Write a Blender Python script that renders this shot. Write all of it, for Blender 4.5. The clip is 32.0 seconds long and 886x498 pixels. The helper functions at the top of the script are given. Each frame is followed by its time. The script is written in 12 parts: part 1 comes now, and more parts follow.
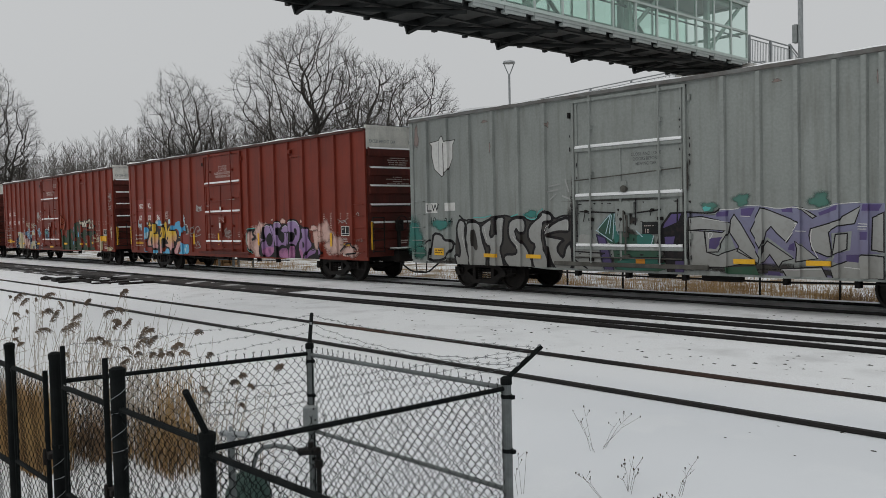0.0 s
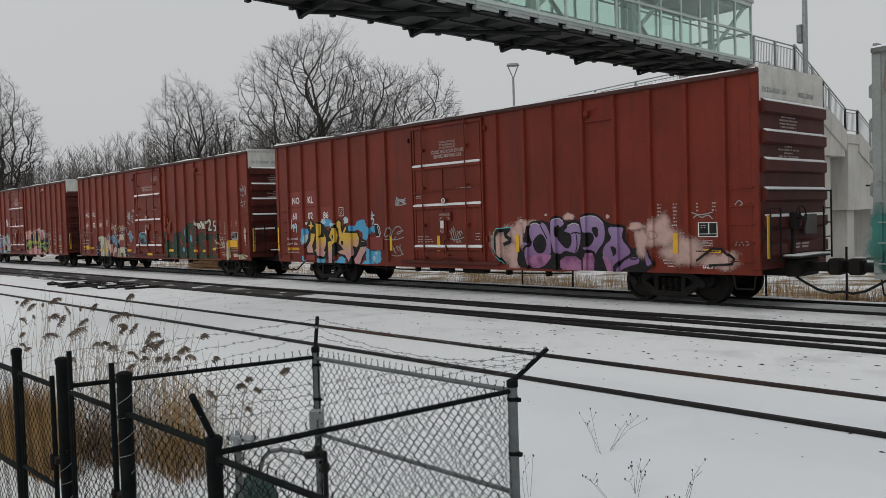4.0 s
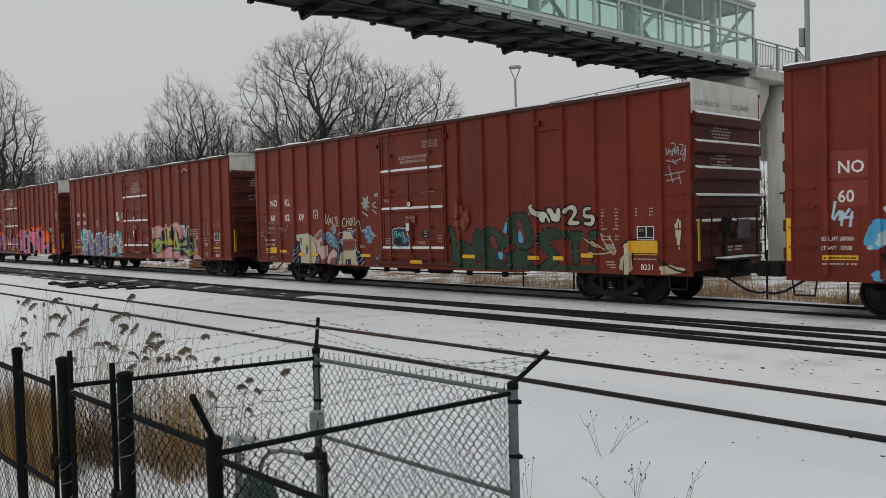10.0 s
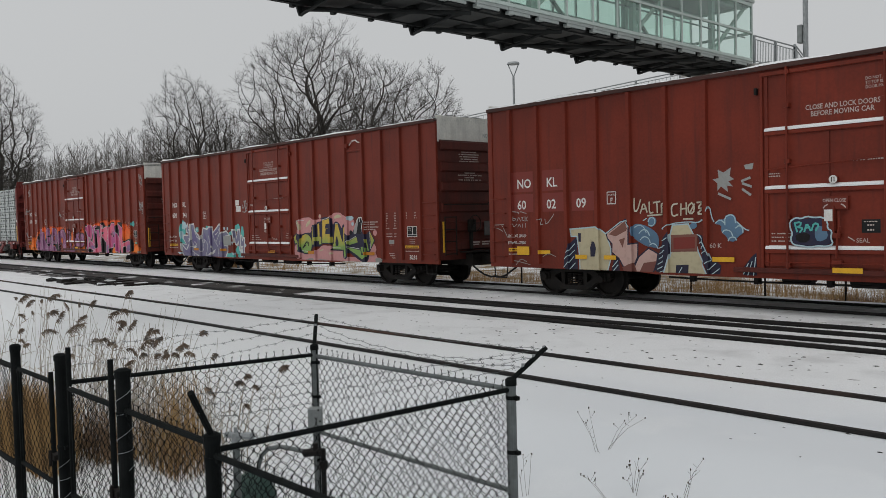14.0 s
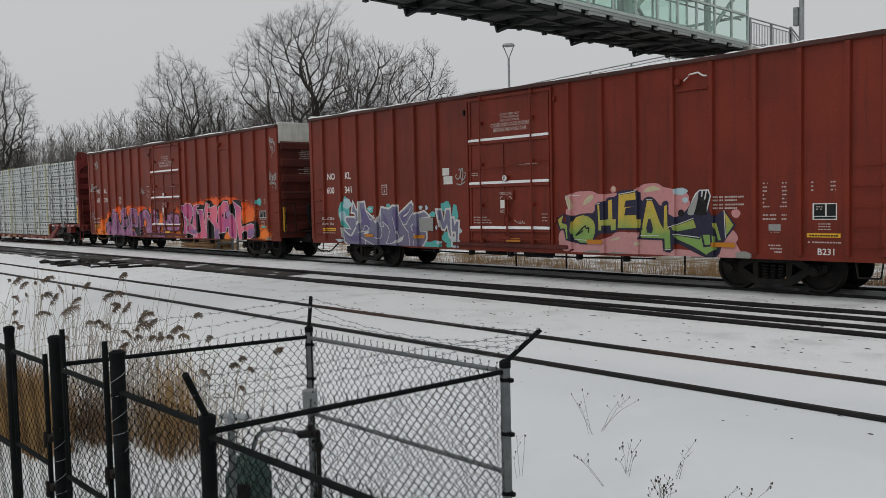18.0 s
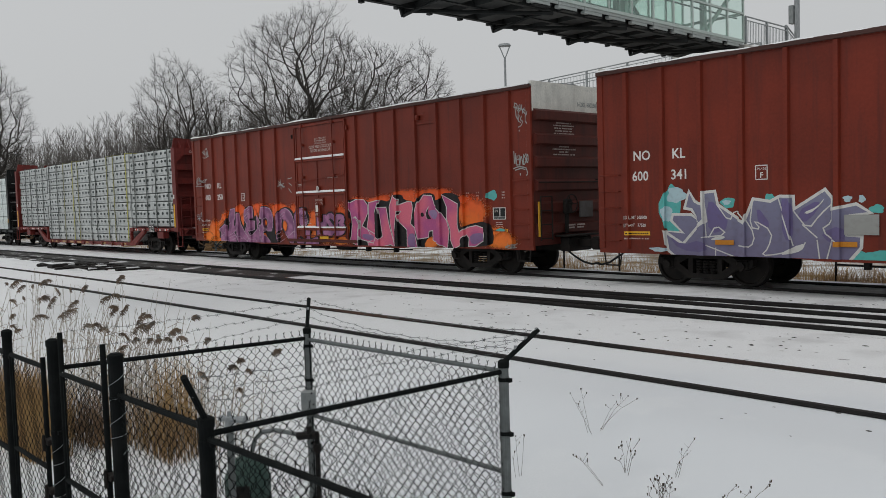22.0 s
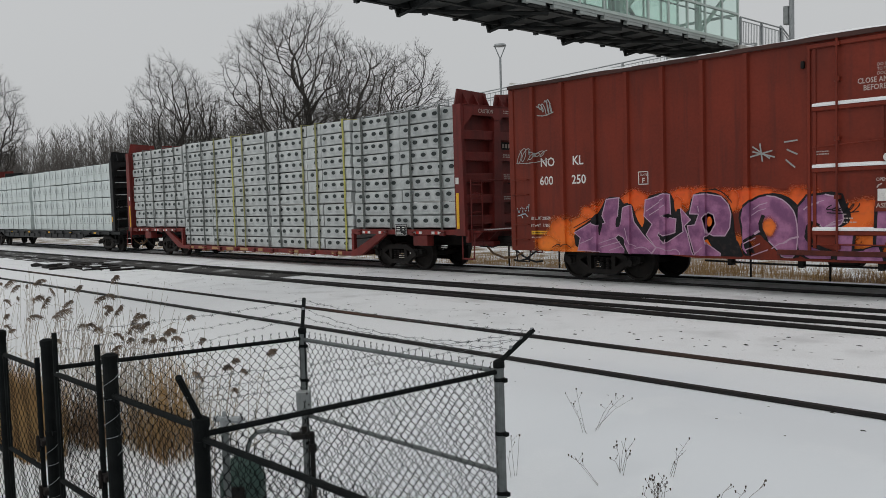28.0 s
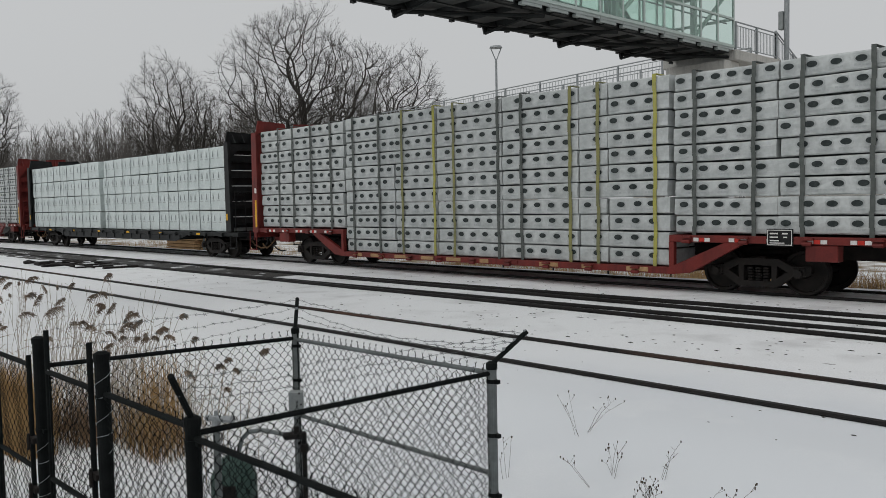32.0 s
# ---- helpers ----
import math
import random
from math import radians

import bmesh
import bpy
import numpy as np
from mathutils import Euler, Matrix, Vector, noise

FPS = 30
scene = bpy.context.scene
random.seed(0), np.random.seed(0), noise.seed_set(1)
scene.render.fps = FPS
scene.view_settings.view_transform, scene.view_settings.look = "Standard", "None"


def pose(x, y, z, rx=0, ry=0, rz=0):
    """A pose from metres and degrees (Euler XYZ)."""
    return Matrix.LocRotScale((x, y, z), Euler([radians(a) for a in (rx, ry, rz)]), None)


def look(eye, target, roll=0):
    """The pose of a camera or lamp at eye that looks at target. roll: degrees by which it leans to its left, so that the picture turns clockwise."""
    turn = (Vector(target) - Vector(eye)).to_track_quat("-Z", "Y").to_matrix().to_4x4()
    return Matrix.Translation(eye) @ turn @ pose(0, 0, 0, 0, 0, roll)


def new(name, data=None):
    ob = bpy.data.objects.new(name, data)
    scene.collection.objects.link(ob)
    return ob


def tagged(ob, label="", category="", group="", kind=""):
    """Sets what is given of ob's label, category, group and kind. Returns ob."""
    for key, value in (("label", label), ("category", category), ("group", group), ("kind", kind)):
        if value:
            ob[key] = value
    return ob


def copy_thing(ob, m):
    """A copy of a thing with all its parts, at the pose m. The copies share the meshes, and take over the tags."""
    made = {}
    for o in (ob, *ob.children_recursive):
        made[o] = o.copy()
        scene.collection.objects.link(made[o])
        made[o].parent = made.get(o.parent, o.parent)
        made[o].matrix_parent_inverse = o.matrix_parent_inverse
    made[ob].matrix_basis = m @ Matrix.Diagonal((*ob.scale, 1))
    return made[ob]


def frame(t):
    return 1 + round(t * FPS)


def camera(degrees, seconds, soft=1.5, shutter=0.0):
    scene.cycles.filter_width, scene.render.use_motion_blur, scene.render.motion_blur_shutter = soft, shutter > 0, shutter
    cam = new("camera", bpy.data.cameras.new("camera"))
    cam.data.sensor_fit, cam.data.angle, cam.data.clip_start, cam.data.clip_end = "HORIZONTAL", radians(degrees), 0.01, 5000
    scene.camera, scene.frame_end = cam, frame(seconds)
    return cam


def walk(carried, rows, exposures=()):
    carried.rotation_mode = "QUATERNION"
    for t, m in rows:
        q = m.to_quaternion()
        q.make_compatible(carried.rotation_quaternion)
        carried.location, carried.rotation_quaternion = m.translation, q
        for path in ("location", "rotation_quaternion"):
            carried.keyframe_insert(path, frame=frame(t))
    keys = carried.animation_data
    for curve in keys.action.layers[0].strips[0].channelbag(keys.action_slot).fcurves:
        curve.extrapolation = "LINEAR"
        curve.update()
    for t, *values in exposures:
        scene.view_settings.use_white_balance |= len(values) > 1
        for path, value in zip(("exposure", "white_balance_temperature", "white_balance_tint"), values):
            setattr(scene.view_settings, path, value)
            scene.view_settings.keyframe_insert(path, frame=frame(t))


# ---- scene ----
CAM_Z = 2.04
cam = camera(56.30, 32.0, soft=0.3)
walk(cam, [
    (0, pose(0, 0, CAM_Z, 87.808, 1.352, 47.064)),
    (0.5, pose(0, 0, CAM_Z, 87.864, 1.431, 47.043)),
    (1, pose(0, 0, CAM_Z, 87.886, 1.472, 47.073)),
    (1.5, pose(0, 0, CAM_Z, 87.894, 1.518, 47.131)),
    (2, pose(0, 0, CAM_Z, 87.902, 1.561, 47.187)),
    (2.5, pose(0, 0, CAM_Z, 87.915, 1.598, 47.236)),
    (3, pose(0, 0, CAM_Z, 87.946, 1.653, 47.282)),
    (3.5, pose(0, 0, CAM_Z, 87.993, 1.707, 47.340)),
    (5.5, pose(0, 0, CAM_Z, 88.000, 1.695, 47.564)),
    (6, pose(0, 0, CAM_Z, 88.019, 1.668, 47.551)),
    (6.5, pose(0, 0, CAM_Z, 88.036, 1.660, 47.572)),
    (7, pose(0, 0, CAM_Z, 88.061, 1.662, 47.583)),
    (7.5, pose(0, 0, CAM_Z, 88.085, 1.645, 47.560)),
    (8, pose(0, 0, CAM_Z, 88.097, 1.601, 47.512)),
    (8.5, pose(0, 0, CAM_Z, 88.109, 1.544, 47.473)),
    (9, pose(0, 0, CAM_Z, 88.125, 1.495, 47.472)),
    (9.5, pose(0, 0, CAM_Z, 88.131, 1.464, 47.486)),
    (10, pose(0, 0, CAM_Z, 88.139, 1.440, 47.497)),
    (10.5, pose(0, 0, CAM_Z, 88.160, 1.421, 47.515)),
    (11, pose(0, 0, CAM_Z, 88.192, 1.424, 47.532)),
    (11.5, pose(0, 0, CAM_Z, 88.224, 1.470, 47.527)),
    (12, pose(0, 0, CAM_Z, 88.236, 1.520, 47.492)),
    (12.5, pose(0, 0, CAM_Z, 88.215, 1.520, 47.461)),
    (13, pose(0, 0, CAM_Z, 88.133, 1.506, 47.443)),
    (13.5, pose(0, 0, CAM_Z, 88.002, 1.493, 47.414)),
    (14, pose(0, 0, CAM_Z, 87.897, 1.436, 47.373)),
    (14.5, pose(0, 0, CAM_Z, 87.825, 1.357, 47.336)),
    (16.5, pose(0, 0, CAM_Z, 86.929, 1.180, 47.072)),
    (17, pose(0, 0, CAM_Z, 86.817, 1.228, 47.052)),
    (17.5, pose(0, 0, CAM_Z, 86.727, 1.263, 47.036)),
    (18, pose(0, 0, CAM_Z, 86.677, 1.316, 47.003)),
    (18.5, pose(0, 0, CAM_Z, 86.642, 1.381, 46.978)),
    (19, pose(0, 0, CAM_Z, 86.620, 1.421, 46.979)),
    (19.5, pose(0, 0, CAM_Z, 86.634, 1.456, 46.973)),
    (20, pose(0, 0, CAM_Z, 86.661, 1.527, 46.946)),
    (20.5, pose(0, 0, CAM_Z, 86.673, 1.604, 46.909)),
    (21, pose(0, 0, CAM_Z, 86.680, 1.649, 46.873)),
    (21.5, pose(0, 0, CAM_Z, 86.692, 1.688, 46.844)),
    (22, pose(0, 0, CAM_Z, 86.699, 1.725, 46.815)),
    (22.5, pose(0, 0, CAM_Z, 86.692, 1.728, 46.784)),
    (23, pose(0, 0, CAM_Z, 86.685, 1.664, 46.765)),
    (23.5, pose(0, 0, CAM_Z, 86.693, 1.576, 46.753)),
    (24, pose(0, 0, CAM_Z, 86.706, 1.542, 46.724)),
    (24.5, pose(0, 0, CAM_Z, 86.708, 1.544, 46.693)),
    (25, pose(0, 0, CAM_Z, 86.704, 1.562, 46.674)),
    (25.5, pose(0, 0, CAM_Z, 86.695, 1.597, 46.653)),
    (27.5, pose(0, 0, CAM_Z, 86.694, 1.693, 46.539)),
    (28, pose(0, 0, CAM_Z, 86.693, 1.694, 46.496)),
    (28.5, pose(0, 0, CAM_Z, 86.698, 1.713, 46.465)),
    (29, pose(0, 0, CAM_Z, 86.701, 1.724, 46.420)),
    (29.5, pose(0, 0, CAM_Z, 86.691, 1.669, 46.342)),
    (30, pose(0, 0, CAM_Z, 86.690, 1.566, 46.253)),
    (30.5, pose(0, 0, CAM_Z, 86.722, 1.454, 46.238)),
    (31, pose(0, 0, CAM_Z, 86.760, 1.335, 46.265)),
    (31.5, pose(0, 0, CAM_Z, 86.773, 1.217, 46.217)),
    (32, pose(0, 0, CAM_Z, 86.763, 1.102, 46.114)),
])

# ---- light: an even winter overcast ----
world = bpy.data.worlds.new("world")
scene.world = world
world.use_nodes = True
_wn, _wl = world.node_tree.nodes, world.node_tree.links
_sky = _wn.new("ShaderNodeTexSky")
_sky.sky_type, _sky.sun_disc = "NISHITA", False
_sky.sun_elevation, _sky.sun_rotation = radians(38), radians(215)
_sky.air_density, _sky.dust_density, _sky.ozone_density = 1.0, 6.0, 1.0
_hue = _wn.new("ShaderNodeHueSaturation")
_hue.inputs["Saturation"].default_value = 0.08
_hue.inputs["Value"].default_value = 0.09
_mix = _wn.new("ShaderNodeMix")
_mix.data_type = "RGBA"
_mix.inputs["Factor"].default_value = 0.8
_mix.inputs["B"].default_value = (0.598, 0.612, 0.622, 1)
_wl.new(_sky.outputs["Color"], _hue.inputs["Color"])
_wl.new(_hue.outputs["Color"], _mix.inputs["A"])
_wl.new(_mix.outputs["Result"], _wn["Background"].inputs["Color"])
_wn["Background"].inputs["Strength"].default_value = 1.0
sun = new("sun", bpy.data.lights.new("sun", "SUN"))
sun.data.energy, sun.data.angle, sun.data.color = 0.5, radians(40), (1.0, 0.97, 0.93)
sun.matrix_world = look((0, 0, 50), (-6, 18, 22))

# ---- materials ----
def material(name, colour, rough=0.7, metal=0.0, second=None, scale=3.0, amount=0.5, grain=40.0, bump=0.1, depth=0.02, streak=None, spec=0.22, alpha=None, ramp=(0.38, 0.66)):
    """Two colours mixed by a coarse and a fine noise, with fine relief; streak: a colour that runs down in stripes."""
    m = bpy.data.materials.new(name)
    m.use_nodes = True
    n, l = m.node_tree.nodes, m.node_tree.links
    b = n["Principled BSDF"]
    b.inputs["Roughness"].default_value, b.inputs["Metallic"].default_value = rough, metal
    b.inputs["Specular IOR Level"].default_value = spec
    tc = n.new("ShaderNodeTexCoord")
    big, fine = n.new("ShaderNodeTexNoise"), n.new("ShaderNodeTexNoise")
    big.inputs["Scale"].default_value, big.inputs["Detail"].default_value = scale, 6
    fine.inputs["Scale"].default_value, fine.inputs["Detail"].default_value = grain, 3
    l.new(tc.outputs["Object"], big.inputs["Vector"])
    l.new(tc.outputs["Object"], fine.inputs["Vector"])
    cr = n.new("ShaderNodeValToRGB")
    cr.color_ramp.elements[0].position, cr.color_ramp.elements[1].position = ramp
    l.new(big.outputs["Fac"], cr.inputs["Fac"])
    mx = n.new("ShaderNodeMix")
    mx.data_type = "RGBA"
    second = second or tuple(c * 0.72 for c in colour)
    mx.inputs["A"].default_value, mx.inputs["B"].default_value = (*colour, 1), (*second, 1)
    mul = n.new("ShaderNodeMath")
    mul.operation = "MULTIPLY"
    mul.inputs[1].default_value = amount
    l.new(cr.outputs["Color"], mul.inputs[0])
    l.new(mul.outputs[0], mx.inputs["Factor"])
    out = mx.outputs["Result"]
    mf = n.new("ShaderNodeMix")
    mf.data_type, mf.blend_type = "RGBA", "MULTIPLY"
    mf.inputs["Factor"].default_value = 0.35
    l.new(out, mf.inputs["A"])
    l.new(fine.outputs["Fac"], mf.inputs["B"])
    gain = n.new("ShaderNodeMix")
    gain.data_type, gain.blend_type = "RGBA", "MULTIPLY"
    gain.inputs["Factor"].default_value = 1.0
    gain.inputs["B"].default_value = (1.21, 1.21, 1.21, 1)
    l.new(mf.outputs["Result"], gain.inputs["A"])
    out = gain.outputs["Result"]
    if streak:
        mp = n.new("ShaderNodeMapping")
        mp.inputs["Scale"].default_value = (5.0, 5.0, 0.35)
        st = n.new("ShaderNodeTexNoise")
        st.inputs["Scale"].default_value, st.inputs["Detail"].default_value = 1.6, 8
        l.new(tc.outputs["Object"], mp.inputs["Vector"])
        l.new(mp.outputs["Vector"], st.inputs["Vector"])
        sr = n.new("ShaderNodeValToRGB")
        sr.color_ramp.elements[0].position, sr.color_ramp.elements[1].position = 0.5, 0.78
        l.new(st.outputs["Fac"], sr.inputs["Fac"])
        sm = n.new("ShaderNodeMath")
        sm.operation = "MULTIPLY"
        sm.inputs[1].default_value = streak[3]
        l.new(sr.outputs["Color"], sm.inputs[0])
        ms = n.new("ShaderNodeMix")
        ms.data_type = "RGBA"
        ms.inputs["B"].default_value = (*streak[:3], 1)
        l.new(sm.outputs[0], ms.inputs["Factor"])
        l.new(out, ms.inputs["A"])
        out = ms.outputs["Result"]
    l.new(out, b.inputs["Base Color"])
    if bump:
        bp = n.new("ShaderNodeBump")
        bp.inputs["Strength"].default_value, bp.inputs["Distance"].default_value = bump, depth
        l.new(fine.outputs["Fac"], bp.inputs["Height"])
        l.new(bp.outputs["Normal"], b.inputs["Normal"])
    return m


M = {}
M["snow"] = material("snow", (0.8, 0.815, 0.825), 0.85, second=(0.76, 0.77, 0.78), scale=0.25, amount=0.5, grain=60, bump=0.05, depth=0.01)
M["dirty_snow"] = material("dirty_snow", (0.62, 0.63, 0.64), 0.75, second=(0.36, 0.36, 0.36), scale=1.2, amount=0.8, grain=25, bump=0.5, depth=0.03)
M["ballast"] = material("ballast", (0.055, 0.052, 0.05), 0.85, second=(0.12, 0.115, 0.11), scale=2.5, amount=0.6, grain=30, bump=1.0, depth=0.04)
M["wet_ballast"] = material("wet_ballast_in_snow", (0.05, 0.048, 0.046), 0.7, second=(0.62, 0.63, 0.64), scale=0.9, amount=1.0, grain=30, bump=0.8, depth=0.03, ramp=(0.57, 0.66))
M["rail"] = material("rail", (0.014, 0.013, 0.013), 0.6, 0.1, second=(0.026, 0.022, 0.02), scale=4, amount=0.5, grain=30)
M["rail_rust"] = material("rail_rust", (0.018, 0.016, 0.016), 0.7, 0.1, second=(0.11, 0.058, 0.04), scale=0.35, amount=0.8, grain=30, ramp=(0.5, 0.72))
M["red"] = material("red_paint", (0.178, 0.0255, 0.0125), 0.5, second=(0.115, 0.018, 0.0095), scale=0.7, amount=0.8, grain=18, bump=0.06, streak=(0.07, 0.017, 0.013, 0.6))
# darker copy of red_paint: the shade on the car ends is in its colour
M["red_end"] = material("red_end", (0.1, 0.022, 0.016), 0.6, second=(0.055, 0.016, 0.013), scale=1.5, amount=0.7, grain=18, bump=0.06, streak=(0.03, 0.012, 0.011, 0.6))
M["grey"] = material("grey_paint", (0.255, 0.275, 0.262), 0.5, second=(0.205, 0.22, 0.208), scale=0.9, amount=0.5, grain=18, bump=0.06, streak=(0.12, 0.115, 0.1, 0.5))
M["pale"] = material("pale_paint", (0.72, 0.71, 0.66), 0.55, second=(0.42, 0.43, 0.41), scale=2, amount=0.5, grain=20, bump=0.05, streak=(0.3, 0.27, 0.24, 0.3))
M["iron"] = material("dark_iron", (0.009, 0.008, 0.0075), 0.7, 0.0, second=(0.024, 0.019, 0.016), scale=5, amount=0.6, grain=35, bump=0.2)
M["black"] = material("black_paint", (0.008, 0.0095, 0.01), 0.5, second=(0.026, 0.027, 0.028), scale=4, amount=0.5, grain=40)
M["flat_red"] = material("flatcar_red", (0.17, 0.026, 0.022), 0.5, second=(0.085, 0.02, 0.018), scale=1.5, amount=0.7, grain=20, streak=(0.04, 0.014, 0.013, 0.5))
M["white"] = material("white_paint", (0.72, 0.72, 0.70), 0.6, second=(0.5, 0.47, 0.45), scale=6, amount=0.5, grain=40)
M["amber"] = material("amber_reflector", (0.5, 0.2, 0.02), 0.45, second=(0.4, 0.15, 0.02), scale=6, amount=0.5, grain=40)
M["board_grey"] = material("routing_board_steel", (0.1, 0.095, 0.095), 0.55, second=(0.06, 0.045, 0.042), scale=5, amount=0.7, grain=30)
# grime on the door gear and sill, plus the low sill's shade as colour
M["sill_grime"] = material("grimy_shaded_steel", (0.06, 0.057, 0.05), 0.7, second=(0.12, 0.118, 0.105), scale=3, amount=0.7, grain=25, bump=0.2)
M["grey_chord"] = material("grey_chord_paint", (0.17, 0.175, 0.17), 0.6, second=(0.09, 0.075, 0.065), scale=1.8, amount=0.7, grain=20)
M["faded_white"] = material("faded_white_paint", (0.5, 0.43, 0.4), 0.6, second=(0.34, 0.26, 0.24), scale=9, amount=0.6, grain=40)
M["yellow"] = material("yellow_reflector", (0.75, 0.42, 0.03), 0.45, second=(0.6, 0.32, 0.03), scale=6, amount=0.5, grain=40)
M["concrete"] = material("concrete", (0.55, 0.54, 0.51), 0.85, second=(0.42, 0.415, 0.39), scale=0.8, amount=0.7, grain=22, bump=0.2, streak=(0.2, 0.2, 0.19, 0.35))
M["galv"] = material("galvanised_steel", (0.33, 0.35, 0.36), 0.5, 0.3, second=(0.22, 0.24, 0.245), scale=6, amount=0.6, grain=40)
M["galv_dark"] = material("weathered_galvanised_steel", (0.15, 0.165, 0.165), 0.55, 0.2, second=(0.09, 0.1, 0.1), scale=7, amount=0.7, grain=40)
M["vinyl"] = material("black_vinyl", (0.006, 0.0075, 0.0075), 0.7, second=(0.014, 0.016, 0.016), scale=8, amount=0.6, grain=50, spec=0.06)
M["frame_green"] = material("pale_green_frame", (0.5, 0.58, 0.55), 0.5, second=(0.42, 0.5, 0.47), scale=2, amount=0.5, grain=30, bump=0.03)
M["wrap"] = material("white_wrap", (0.525, 0.55, 0.545), 0.45, second=(0.385, 0.41, 0.405), scale=3.0, amount=0.7, grain=14, bump=0.25, depth=0.03)
M["wrap_b"] = material("pale_wrap", (0.6, 0.66, 0.65), 0.45, second=(0.5, 0.56, 0.56), scale=2.0, amount=0.6, grain=10, bump=0.2, depth=0.03)
M["bark"] = material("bark", (0.065, 0.059, 0.053), 0.9, second=(0.035, 0.033, 0.03), scale=1.5, amount=0.8, grain=12, bump=0.4)
# paler than bark: distance haze is put into the far wood's colour
M["twig"] = material("hazed_twigs", (0.15, 0.14, 0.13), 0.95, second=(0.1, 0.092, 0.086), scale=0.15, amount=0.8, grain=3, bump=0)
M["straw"] = material("dry_straw", (0.44, 0.29, 0.13), 0.9, second=(0.25, 0.155, 0.075), scale=2.0, amount=0.8, grain=20, bump=0)
M["thatch"] = material("brown_thatch", (0.27, 0.175, 0.1), 0.9, second=(0.13, 0.085, 0.055), scale=3.0, amount=0.8, grain=20, bump=0)
M["reed"] = material("dry_reed", (0.4, 0.35, 0.28), 0.9, second=(0.2, 0.16, 0.12), scale=4.0, amount=0.8, grain=20, bump=0)
M["plume"] = material("reed_plume", (0.23, 0.17, 0.125), 0.95, second=(0.11, 0.1, 0.09), scale=9.0, amount=0.8, grain=60, bump=0.3)
M["chord"] = material("weathered_chord", (0.07, 0.032, 0.027), 0.6, second=(0.035, 0.022, 0.02), scale=1.5, amount=0.7, grain=20)
M["tan"] = material("tan_board", (0.4, 0.25, 0.13), 0.8, second=(0.28, 0.17, 0.09), scale=2.0, amount=0.7, grain=15)


# ---- mesh helpers ----
def mesh_of(name, bm, mat=None, smooth=False):
    me = bpy.data.meshes.new(name)
    bmesh.ops.recalc_face_normals(bm, faces=bm.faces)
    bm.to_mesh(me)
    bm.free()
    if mat:
        for k in (mat if isinstance(mat, (list, tuple)) else [mat]):
            me.materials.append(M[k] if isinstance(k, str) else k)
    if smooth:
        me.polygons.foreach_set("use_smooth", [True] * len(me.polygons))
    return me


def part(name, bm, mat, parent=None, label="", smooth=False, at=None):
    """Links a bmesh (or a mesh) as one object under a thing."""
    me = bm if isinstance(bm, bpy.types.Mesh) else mesh_of(name, bm, mat, smooth)
    ob = new(name, me)
    if parent:
        ob.parent = parent
    if at is not None:
        ob.matrix_basis = at if isinstance(at, Matrix) else Matrix.Translation(at)
    if label:
        ob["label"] = label
    return ob


def thing(name, label, category, at=None, group="", kind=""):
    ob = new(name)
    ob.empty_display_size = 0.2
    if at is not None:
        ob.matrix_basis = at if isinstance(at, Matrix) else Matrix.Translation(at)
    return tagged(ob, label, category, group, kind)


def box(bm, x0, x1, y0, y1, z0, z1, bevel=0.0, m=None, mi=0):
    r = bmesh.ops.create_cube(bm, size=1.0)
    vs = r["verts"]
    t = Matrix.LocRotScale(((x0 + x1) / 2, (y0 + y1) / 2, (z0 + z1) / 2), None, (x1 - x0, y1 - y0, z1 - z0))
    bmesh.ops.transform(bm, matrix=(m @ t) if m else t, verts=vs)
    fs = {f for v in vs for f in v.link_faces}
    for f in fs:
        f.material_index = mi
    if bevel:
        es = {e for v in vs for e in v.link_edges}
        bmesh.ops.bevel(bm, geom=list(es), offset=bevel, segments=1, affect="EDGES")
    return bm


def cyl(bm, a, b, r, n=10, r2=None, mi=0, caps=True):
    a, b = Vector(a), Vector(b)
    d = b - a
    q = d.to_track_quat("Z", "Y").to_matrix().to_4x4()
    res = bmesh.ops.create_cone(bm, cap_ends=caps, segments=n, radius1=r, radius2=r if r2 is None else r2, depth=d.length, matrix=Matrix.Translation((a + b) / 2) @ q)
    if mi:
        for f in {f for v in res["verts"] for f in v.link_faces}:
            f.material_index = mi
    return bm


def prism(bm, pts, y0, y1, axis="y", mi=0):
    """A polygon in x-z (axis y), y-z (axis x) or x-y (axis z), extruded between two values of the axis."""
    def at(p, v):
        return (p[0], v, p[1]) if axis == "y" else ((v, p[0], p[1]) if axis == "x" else (p[0], p[1], v))
    lo, hi = [bm.verts.new(at(p, y0)) for p in pts], [bm.verts.new(at(p, y1)) for p in pts]
    n = len(pts)
    fs = [bm.faces.new(lo), bm.faces.new(hi[::-1])]
    for i in range(n):
        fs.append(bm.faces.new((lo[i], hi[i], hi[(i + 1) % n], lo[(i + 1) % n])))
    for f in fs:
        f.material_index = mi
    return bm


def tube(bm, pts, r, n=6, mi=0):
    for a, b in zip(pts[:-1], pts[1:]):
        cyl(bm, a, b, r, n, mi=mi)
    return bm


def B():
    return bmesh.new()

# ---- ground: one sheet, raised for the railway, lower at the fence and beyond the tracks ----
def step(a, b, v):
    t = min(1.0, max(0.0, (v - a) / (b - a)))
    return t * t * (3 - 2 * t)


